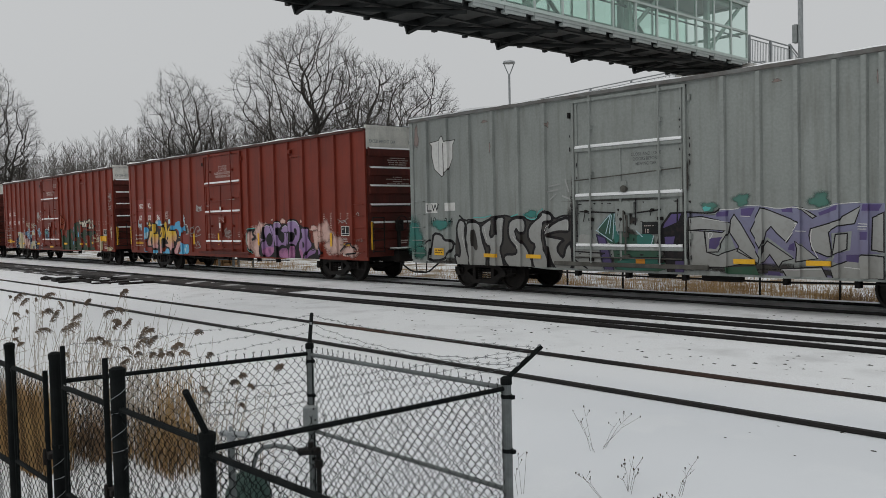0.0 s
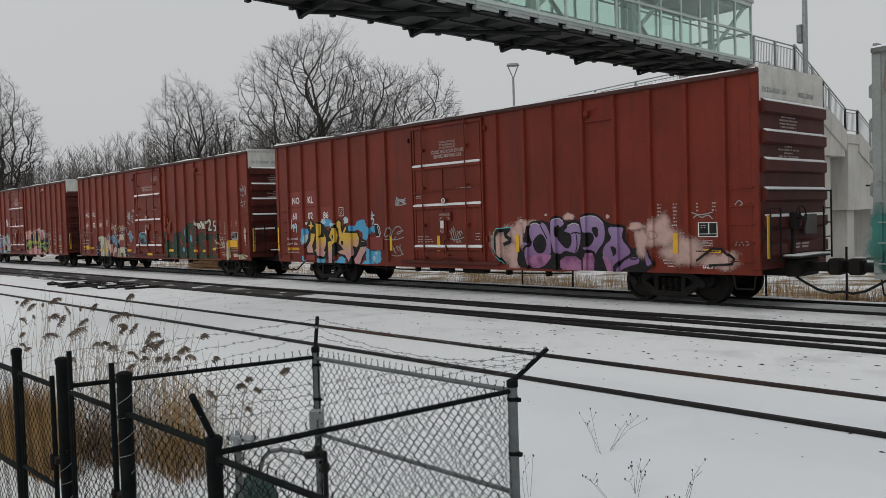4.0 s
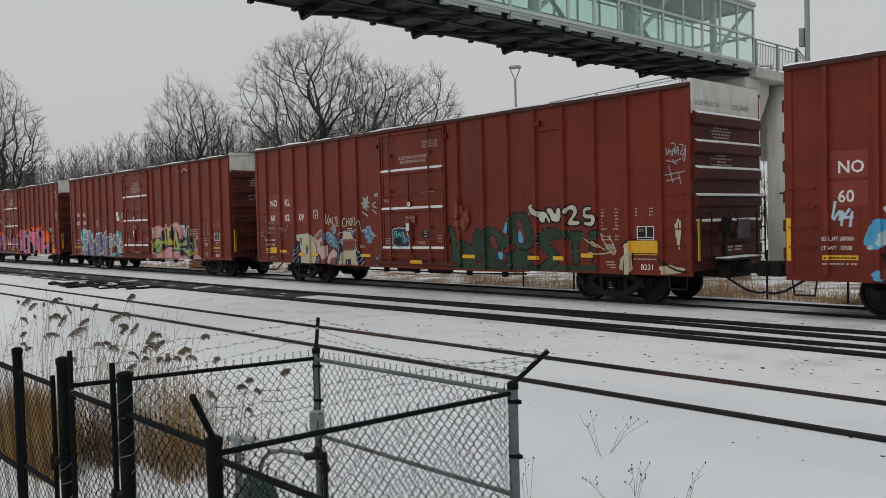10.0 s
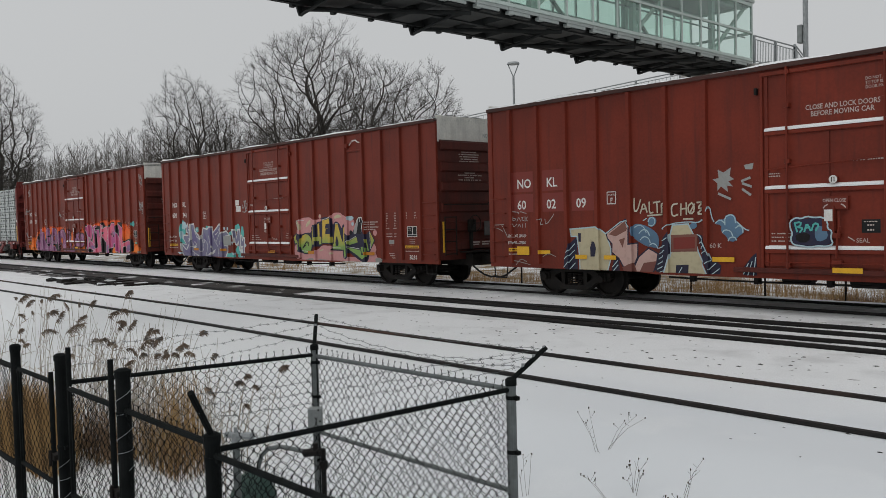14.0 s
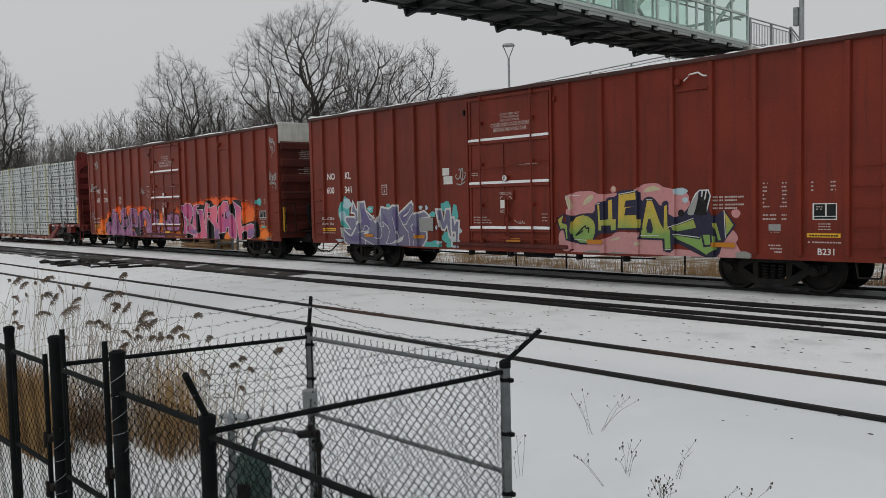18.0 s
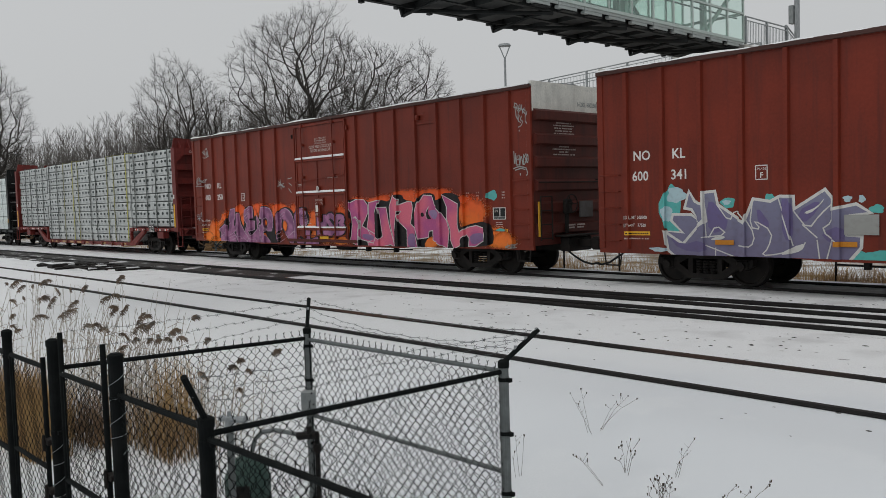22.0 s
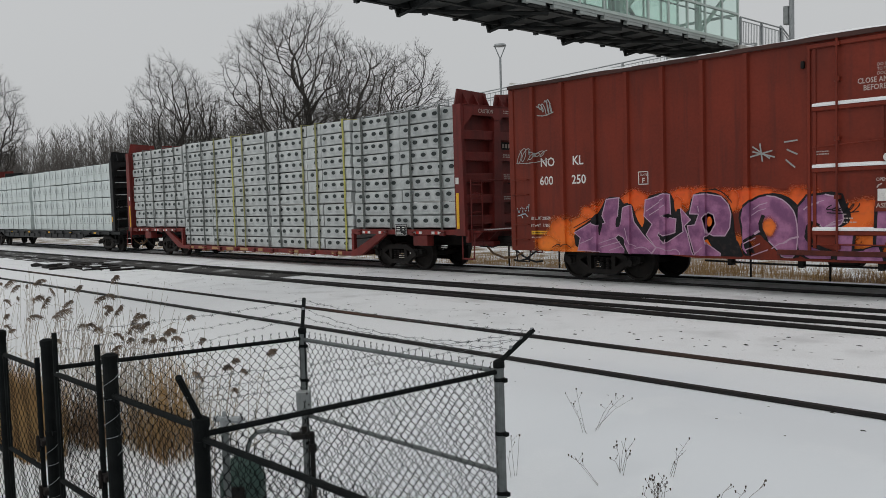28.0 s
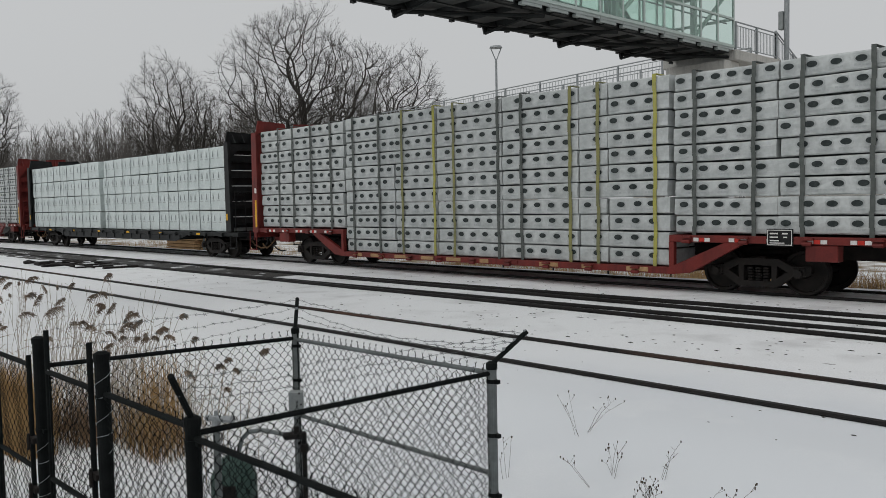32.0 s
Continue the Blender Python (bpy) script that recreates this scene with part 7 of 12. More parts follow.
M["p_purple"] = material("marbled_purple_spray", (0.36, 0.15, 0.28), 0.5, second=(0.17, 0.065, 0.15), scale=3.0, amount=0.9, grain=30, bump=0, ramp=(0.42, 0.6))
M["p_magenta"] = material("pink_spray", (0.68, 0.15, 0.22), 0.5, second=(0.4, 0.085, 0.24), scale=0.9, amount=0.95, grain=30, bump=0, ramp=(0.4, 0.6))
M["p_green"] = material("dark_green_spray", (0.03, 0.058, 0.03), 0.5, second=(0.016, 0.032, 0.022), scale=1.5, amount=0.9, grain=30, bump=0)
M["p_bone"] = material("off_white_spray", (0.56, 0.53, 0.45), 0.5, second=(0.42, 0.36, 0.25), scale=2.0, amount=0.7, grain=30, bump=0)
GLYPH = {
    "B": [[(0.1, 0), (0.1, 1), (0.75, 0.95), (0.85, 0.72), (0.5, 0.52)], [(0.5, 0.52), (0.95, 0.32), (0.75, 0.03), (0.1, 0.02)]],
    "H": [[(0.1, 0), (0.14, 1)], [(0.88, 0), (0.9, 1)], [(0.12, 0.46), (0.88, 0.54)]],
    "L": [[(0.2, 1), (0.12, 0.06), (1.0, 0.1), (0.95, 0.3)]],
    "S": [[(0.95, 0.85), (0.5, 1), (0.1, 0.78), (0.5, 0.52), (0.92, 0.28), (0.5, 0), (0.05, 0.14)]],
}


def ribbon(bm, pts, w0, y, flare=1.0):
    """A flat band along points in the side's plane, mitred at its bends."""
    n = len(pts)
    rows = []
    for i, p in enumerate(pts):
        a = Vector(pts[i]) - Vector(pts[i - 1]) if i else None
        b = Vector(pts[i + 1]) - Vector(pts[i]) if i < n - 1 else None
        closed = (Vector(pts[0]) - Vector(pts[-1])).length < 1e-4
        if closed and i == 0:
            a = Vector(pts[-1]) - Vector(pts[-2])
        if closed and i == n - 1:
            b = Vector(pts[1]) - Vector(pts[0])
        a, b = (a or b).normalized(), (b or a).normalized()
        t = (a + b)
        t = t.normalized() if t.length > 0.05 else a
        nrm = Vector((-t.y, t.x))
        k = 1.0 / max(0.55, abs(nrm.dot(Vector((-a.y, a.x)))))
        w = w0 * 0.5 * k * (flare if i in (0, n - 1) and not closed else 1.0)
        q = Vector(p)
        if i == 0 and not closed:
            q = q - t * w0 * 0.25
        if i == n - 1 and not closed:
            q = q + t * w0 * 0.25
        ya = y - 0.00002 * i
        rows.append((bm.verts.new((q.x + nrm.x * w, ya, q.y + nrm.y * w)), bm.verts.new((q.x - nrm.x * w, ya, q.y - nrm.y * w))))
    for r, s in zip(rows[:-1], rows[1:]):
        bm.faces.new((r[0], r[1], s[1], s[0]))


def curve_pts(pts, k=3):
    """Rounds a polyline by cutting its corners."""
    for _ in range(k - 1):
        closed = (Vector(pts[0]) - Vector(pts[-1])).length < 1e-4
        out = [] if closed else [pts[0]]
        for a, b in zip(pts[:-1], pts[1:]):
            out += [(a[0] * 0.75 + b[0] * 0.25, a[1] * 0.75 + b[1] * 0.25), (a[0] * 0.25 + b[0] * 0.75, a[1] * 0.25 + b[1] * 0.75)]
        out.append(out[0] if closed else pts[-1])
        pts = out
    return pts


def pieces(name, bm, mat, car, label=""):
    """One part for each separate stroke or letter; finer print stays one part."""
    seen, groups = {}, []
    bm.faces.ensure_lookup_table()
    for f0 in bm.faces:
        if f0 in seen:
            continue
        stack, k = [f0], len(groups)
        seen[f0] = k
        groups.append([])
        while stack:
            f = stack.pop()
            groups[k].append(f)
            for e in f.edges:
                for h in e.link_faces:
                    if h not in seen:
                        seen[h] = k
                        stack.append(h)
    if len(groups) == 1:
        return part(name, mesh_of(name, bm, mat), None, car, label)
    if name == "small_print" or len(groups) > 45:
        return tagged(part(name, mesh_of(name, bm, mat), None, car, label), kind="stuff")
    ob = None
    for g_ in groups:
        b2, new_v = B(), {}
        lay_a = bm.verts.layers.float.get("cover")
        lay_b = b2.verts.layers.float.new("cover") if lay_a else None
        for f in g_:
            for v in f.verts:
                if v not in new_v:
                    new_v[v] = b2.verts.new(v.co)
                    if lay_a:
                        new_v[v][lay_b] = v[lay_a]
            b2.faces.new([new_v[v] for v in f.verts])
        ob = part(name, mesh_of(name, b2, mat), None, car, label)
    bm.free()
    return ob


def drape(bm, car, name, mat, door, posts, label="", zmin=0.712, level=0.003):
    """Lays flat shapes over the posts and sheets of a car's side."""
    bmesh.ops.bisect_plane(bm, geom=bm.verts[:] + bm.edges[:] + bm.faces[:], plane_co=(0, 0, zmin), plane_no=(0, 0, -1), clear_outer=True)
    if not bm.verts:
        bm.free()
        return None
    lo, hi = min(v.co.x for v in bm.verts), max(v.co.x for v in bm.verts)
    for c in side_cuts(door, posts):
        if lo < c < hi:
            bmesh.ops.bisect_plane(bm, geom=bm.verts[:] + bm.edges[:] + bm.faces[:], plane_co=(c, 0, 0), plane_no=(1, 0, 0))
    for v in bm.verts:
        v.co.y = -side_depth(v.co.x, door, posts) - level + v.co.y
    return pieces(name, bm, mat, car, label)


def place(glyph, x0, x1, z0, z1, shear=0.0, tilt=0.0):
    out = []
    for s in GLYPH[glyph]:
        out.append([(x0 + (x1 - x0) * u + shear * (v - 0.5) * (z1 - z0), z0 + (z1 - z0) * v + tilt * (u - 0.5)) for u, v in s])
    return out


# outlines of broad hand-drawn letters in a unit square
BLOCK = {
    "ho": [(0.00, 0.69), (0.13, 0.86), (0.41, 1.00), (0.70, 0.96), (0.91, 0.79), (0.98, 0.60), (1.00, 0.33), (0.96, 0.00), (0.74, 0.00), (0.70, 0.09), (0.45, 0.32), (0.34, 0.43), (0.00, 0.22), (0.18, 0.00), (0.08, 0.21), (0.05, 0.46)],
    "hf": [(0.03, 0.95), (0.81, 1.00), (0.89, 0.81), (1.00, 0.64), (0.92, 0.51), (0.60, 0.44), (0.48, 0.55), (0.24, 0.60), (0.12, 0.24), (0.92, 0.00), (0.06, 0.00), (0.00, 0.33)],
}
SOFT = {}


def soft_material(key):
    """The same paint as a fading overspray: its cover thins towards the rim and breaks up into specks."""
    if key in SOFT:
        return SOFT[key]
    m = M[key].copy()
    m.name = key[2:] + "_overspray"
    n, l = m.node_tree.nodes, m.node_tree.links
    at = n.new("ShaderNodeAttribute")
    at.attribute_name = "cover"
    tc, ns = n.new("ShaderNodeTexCoord"), n.new("ShaderNodeTexNoise")
    ns.inputs["Scale"].default_value, ns.inputs["Detail"].default_value = 5.0, 9
    l.new(tc.outputs["Object"], ns.inputs["Vector"])
    k = n.new("ShaderNodeMath")
    k.operation = "MULTIPLY_ADD"
    k.inputs[1].default_value, k.inputs[2].default_value = 0.7, -0.35
    l.new(ns.outputs["Fac"], k.inputs[0])
    sm = n.new("ShaderNodeMath")
    l.new(at.outputs["Fac"], sm.inputs[0])
    l.new(k.outputs[0], sm.inputs[1])
    mr = n.new("ShaderNodeMapRange")
    mr.interpolation_type = "SMOOTHSTEP"
    mr.inputs["From Min"].default_value, mr.inputs["From Max"].default_value = 0.05, 0.85
    l.new(sm.outputs[0], mr.inputs["Value"])
    l.new(mr.outputs["Result"], n["Principled BSDF"].inputs["Alpha"])
    SOFT[key] = m
    return m


def soft_blob(bm, cx, cz, rx, rz, y, seed, n=24, rag=0.18):
    """A round of overspray, full in the middle and gone at the rim."""
    lay = bm.verts.layers.float.get("cover") or bm.verts.layers.float.new("cover")
    rnd = random.Random(seed)
    ph = [rnd.uniform(0, 6.28) for _ in range(3)]
    rings = []
    for f, c in ((0.3, 1.0), (0.75, 0.6), (1.25, 0.0)):
        row = []
        for i in range(n):
            a = 2 * math.pi * i / n
            k = f * (1 + rag * (math.sin(3 * a + ph[0]) * 0.5 + math.sin(5 * a + ph[1]) * 0.35))
            v = bm.verts.new((cx + rx * k * math.cos(a), y, cz + rz * k * math.sin(a)))
            v[lay] = c
            row.append(v)
        rings.append(row)
    bm.faces.new(rings[0])
    for a, b in zip(rings[:-1], rings[1:]):
        for i in range(n):
            bm.faces.new((a[i], a[(i + 1) % n], b[(i + 1) % n], b[i]))


def blob(bm, cx, cz, rx, rz, y, seed, n=28, rag=0.18):
    rnd = random.Random(seed)
    ph = [rnd.uniform(0, 6.28) for _ in range(4)]
    vs = []
    for i in range(n):
        a = 2 * math.pi * i / n
        k = 1 + rag * (math.sin(3 * a + ph[0]) * 0.5 + math.sin(5 * a + ph[1]) * 0.35 + math.sin(8 * a + ph[2]) * 0.2)
        vs.append(bm.verts.new((cx + rx * k * math.cos(a), y, cz + rz * k * math.sin(a))))
    bm.faces.new(vs)


def inside_shape(p, pts):
    hit = False
    for (xa, za), (xb, zb) in zip(pts[:-1], pts[1:]):
        if (za > p[1]) != (zb > p[1]) and p[0] < (xb - xa) * (p[1] - za) / (zb - za) + xa:
            hit = not hit
    return hit


STEP = 0.0016      # each coat of paint lies this much over the last


class Piece:
    """One spray-painted work on a car: clouds, outlines, fills and highlights, each a part."""
    def __init__(self, car, label, door=DOOR, posts=POSTS, seed=1):
        self.car, self.label, self.door, self.posts, self.rnd = car, label, door, posts, random.Random(seed)
        self.lvl, self.n = 0.003, 0

    def lay(self, bm, mat, label=""):
        drape(bm, self.car, "graffiti", mat, self.door, self.posts, label or self.label, level=self.lvl)
        self.lvl += STEP

    def up(self):
        self.lvl += 0.0018

    def poly(self, mat, pts, edge=None, width=0.03, round_=2, studs=None):
        """One hand-drawn shape, filled, with an outline brushed along its rim."""
        s = curve_pts(pts + [pts[0]], round_)
        self.n = (self.n + 1) % 8
        bm = B()
        f = bm.faces.new([bm.verts.new((x, 0, z)) for x, z in s[:-1]])
        f.normal_update()
        bmesh.ops.triangulate(bm, faces=[f])
        drape(bm, self.car, "graffiti", mat, self.door, self.posts, self.label, level=self.lvl + 0.0001 * self.n)
        if edge:
            bm = B()
            ribbon(bm, s, width * 2, 0.0)
            drape(bm, self.car, "graffiti_outline", edge, self.door, self.posts, level=self.lvl + 0.0009 + 0.0001 * self.n)
        if studs:
            bm = B()
            for a, b in zip(s[:-1], s[1:]):
                d = Vector(b) - Vector(a)
                m = max(1, int(d.length / 0.1))
                for k in range(m):
                    q = Vector(a) + d * (k + 0.5) / m
                    if self.rnd.random() < 0.6:
                        blob(bm, q.x, q.y, 0.013, 0.016, -0.001, k, n=6, rag=0.0)
            drape(bm, self.car, "graffiti_dots", studs, self.door, self.posts, level=self.lvl + 0.0012)

    def cloud(self, mat, spots, rag=0.18):
        bm = B()
        for i, (x, z, rx, rz) in enumerate(spots):
            (soft_blob if mat in ("p_orange", "p_teal", "p_teal_mist", "p_peach", "p_rust", "p_brick", "p_grime", "p_ember") else blob)(bm, x, z, rx, rz, -0.0001 * i, int(x * 97 + i), rag=rag)
        self.lay(bm, soft_material(mat) if mat in ("p_orange", "p_teal", "p_teal_mist", "p_peach", "p_rust", "p_brick", "p_grime", "p_ember") else mat)

    def word(self, letters, fill, outline="p_black", width=0.22, edge=0.12, shear=0.0, shadow=(0.0, 0.0), light=None, soft=False, flare=1.1, inner=None):
        """letters: (glyph, x0, x1, z0, z1)"""
        strokes = []
        for g_, x0, x1, z0, z1 in letters:
            for s in place(g_, x0, x1, z0, z1, shear + self.rnd.uniform(-0.06, 0.06), self.rnd.uniform(-0.08, 0.08)):
                strokes.append(curve_pts(s, 3) if soft else (curve_pts(s, 2) if g_ in "OCSDBPRUJ25" else s))
        if outline:
            bm = B()
            for i, s in enumerate(strokes):
                ribbon(bm, s, width + 2 * edge * 0.6, -0.00012 * (i % 9), flare)
                if shadow != (0.0, 0.0):
                    ribbon(bm, [(x + shadow[0], z + shadow[1]) for x, z in s], width + edge, -0.00012 * (i % 9) - 0.00006, flare)
            self.lay(bm, outline)
        bm = B()
        for i, s in enumerate(strokes):
            ribbon(bm, s, width, -0.00012 * (i % 9), flare)
        self.lay(bm, fill)
        if inner:
            bm = B()
            for i, s in enumerate(strokes):
                ribbon(bm, [(x + 0.02, z - width * 0.22) for x, z in s[: max(2, len(s) // 2)]], width * 0.3, -0.00012 * (i % 9))
            self.lay(bm, inner)
        if light:
            bm = B()
            for i, s in enumerate(strokes):
                ribbon(bm, [(x - width * 0.46, z + width * 0.12) for x, z in s], 0.024, -0.00012 * (i % 9))
            self.lay(bm, light)

    def blocks(self, letters, fill, outline="p_black", edge=0.05, depth=(0.12, 0.02), light="p_white", streaks=None, round_=2, studs=None, trace=0.0):
        """Broad letters from BLOCK: (name, x0, x1, z0, z1), with black depth, a highlight along one edge and loose streaks."""
        shapes = []
        for g_, x0, x1, z0, z1 in letters:
            pts = [(x0 + (x1 - x0) * u, z0 + (z1 - z0) * v) for u, v in BLOCK[g_]]
            shapes.append(curve_pts(pts + [pts[0]], round_))

        def fill_in(bm, pts, y):
            f = bm.faces.new([bm.verts.new((x, y, z)) for x, z in pts[:-1]])
            f.normal_update()
            bmesh.ops.triangulate(bm, faces=[f])
        for i, s in enumerate(shapes):
            bm = B()
            for k in range(3):
                fill_in(bm, [(x + depth[0] * k / 2, z + depth[1] * k / 2) for x, z in s], -0.0001 * k)
            ribbon(bm, s, edge * 2, -0.0004)
            ribbon(bm, [(x + depth[0], z + depth[1]) for x, z in s], edge, -0.0005)
            self.lay(bm, outline)
            self.lvl -= STEP
        self.lvl += STEP
        for i, s in enumerate(shapes):
            bm = B()
            fill_in(bm, s, -0.0001 * i)
            self.lay(bm, fill)
            self.lvl -= STEP
        self.lvl += STEP
        bm = B()
        for i, (s, (g_, x0, x1, z0, z1)) in enumerate(zip(shapes, letters)):
            if streaks:
                for k in range(7):
                    a, c = self.rnd.uniform(x0 + 0.1, x1 - 0.3), self.rnd.uniform(z0 + 0.1, z1 - 0.25)
                    if inside_shape((a + 0.1, c + 0.05), s) and inside_shape((a + 0.26, c + 0.12), s):
                        ribbon(bm, [(a, c), (a + 0.14, c + 0.09), (a + 0.3, c + 0.13)], self.rnd.uniform(0.012, 0.05), -0.0001 * k)
        if streaks and bm.verts:
            self.lay(bm, streaks)
        else:
            bm.free()
        if light:
            bm = B()
            for i, s in enumerate(shapes):
                n = len(s) - 1
                mid = sum(x for x, z in s[:-1]) / n
                run = []
                for x, z in s:
                    if x > mid - 0.05:
                        run.append((x - 0.012, z))
                    elif len(run) > 2:
                        ribbon(bm, run, 0.024, -0.0001 * i)
                        run = []
                    else:
                        run = []
                if len(run) > 2:
                    ribbon(bm, run, 0.024, -0.0001 * i)
            self.lay(bm, light)
        if trace:
            bm = B()
            for i, s in enumerate(shapes):
                ribbon(bm, s, trace * self.rnd.uniform(0.8, 1.3), -0.0001 * i, 1.3)
            self.lay(bm, outline)
        if studs:
            bm = B()
            for i, s in enumerate(shapes):
                for a, b in zip(s[:-1], s[1:]):
                    d = Vector(b) - Vector(a)
                    for k in range(max(1, int(d.length / 0.1))):
                        q = Vector(a) + d * (k + 0.5) / max(1, int(d.length / 0.1))
                        if self.rnd.random() < 0.75:
                            blob(bm, q.x, q.y, 0.014, 0.017, -0.001, k, n=6, rag=0.0)
            self.lay(bm, studs)

    def lines(self, strokes, mat, width=0.03):
        bm = B()
        for i, s in enumerate(strokes):
            ribbon(bm, curve_pts(s, 2) if len(s) > 2 else s, width, -0.00012 * (i % 9))
        self.lay(bm, mat)

    def tag(self, x0, z0, w, h, mat, n=6, width=0.03, slant=0.2):
        """A quick scrawled signature that cannot be read: loops and zigzags."""
        st, line = [], []
        m = max(3, int(n * 1.3))
        ph = [self.rnd.uniform(0, 6.28) for _ in range(3)]
        for k in range(m * 9 + 1):
            u = k / (m * 9)
            a = 2 * math.pi * u * m
            amp = 0.3 + 0.16 * math.sin(5.1 * u + ph[0])
            line.append((x0 + w * u + 0.7 * w / m * math.sin(a + ph[2]) + slant * h * amp * math.cos(a) * 0.4, z0 + h * (0.45 + amp * math.cos(a) + 0.08 * math.sin(11 * u + ph[1]))))
        cut = self.rnd.randint(len(line) // 3, len(line) // 2)
        st += [line[:cut], line[cut + 3:]]
        st.append([(x0 - 0.05 * w, z0 + h * 0.02), (x0 + w * 0.5, z0 - h * 0.06), (x0 + w * 1.1, z0 + h * 0.12)])
        self.lines(st, mat, width)




def letter(car, body, x, z, h, mat="white", door=DOOR, posts=POSTS, bold=0.012, level=0.003, squash=1.0, name="lettering", width=None):
    bm = text_bm(body, h, bold)
    if width:
        squash = width / max(v.co.x for v in bm.verts)
    for v in bm.verts:
        v.co.x = v.co.x * squash + x
        v.co.z += z
    return drape(bm, car, name, mat, door, posts, level=level)


def patch(car, x0, x1, z0, z1, mat, door=DOOR, posts=POSTS, level=0.002, name="painted_patch", label=""):
    bm = B()
    bm.faces.new([bm.verts.new(p) for p in ((x0, 0, z0), (x1, 0, z0), (x1, 0, z1), (x0, 0, z1))])
    return drape(bm, car, name, mat, door, posts, label, level=level)


def bars(car, x, z, w, lines, mat="faded_white", gap=0.06, h=0.025, door=DOOR, posts=POSTS, seed=0, level=0.003):
    """Small print as plain bars."""
    rnd = random.Random(seed + int(x * 31))
    bm = B()
    for k in range(lines):
        a = x
        while a < x + w:
            b = min(x + w, a + rnd.uniform(0.025, 0.05))
            zz = z - k * gap
            bm.faces.new([bm.verts.new(p) for p in ((a, 0, zz), (b, 0, zz), (b, 0, zz + h), (a, 0, zz + h))])
            a = b + (0.012 if rnd.random() < 0.8 else 0.04)
    drape(bm, car, "small_print", mat, door, posts, level=level)


def reflector(car, x, z, w=0.5, h=0.1, door=DOOR, posts=POSTS, mat="yellow"):
    patch(car, x - w / 2, x + w / 2, z - h / 2, z + h / 2, mat, door, posts, level=0.063 if door[0] < x < door[1] and z < 1.0 else 0.036, name="reflector", label="yellow reflective strip")


def end_print(car, number):
    """Lettering on the pale panel and the sheets of the leading end."""
    for body, y0, h in (("EXCESS HEIGHT CAR", -1.4, 0.1), (number, 0.25, 0.11)) if car in (car_b, car_c) else ((number, 0.35, 0.12),):
        bm = text_bm(body, h, 0.01)
        for v in bm.verts:
            v.co = Vector((BOX + 0.004, y0 + v.co.x * 0.8, EAVE - 0.42 + v.co.z))
        pieces("lettering", bm, "ink_mid", car)
    rnd = random.Random(len(number) + int(number[-2:]))
    for z, widths in ((3.99, (0.62, 0.85, 0.78, 0.7, 0.82)), (3.37, (0.4, 0.95, 0.4, 0.9))):
        bm = B()
        for k, w in enumerate(widths):
            zz, y = z - k * 0.07, -0.25 - w / 2
            while y < -0.25 + w / 2:
                e = y + rnd.uniform(0.025, 0.05)
                bm.faces.new([bm.verts.new(p) for p in ((BOX + 0.004, y, zz), (BOX + 0.004, e, zz), (BOX + 0.004, e, zz + 0.034), (BOX + 0.004, y, zz + 0.034))])
                y = e + (0.012 if rnd.random() < 0.85 else 0.04)
        pieces("small_print", bm, "faded_white", car)


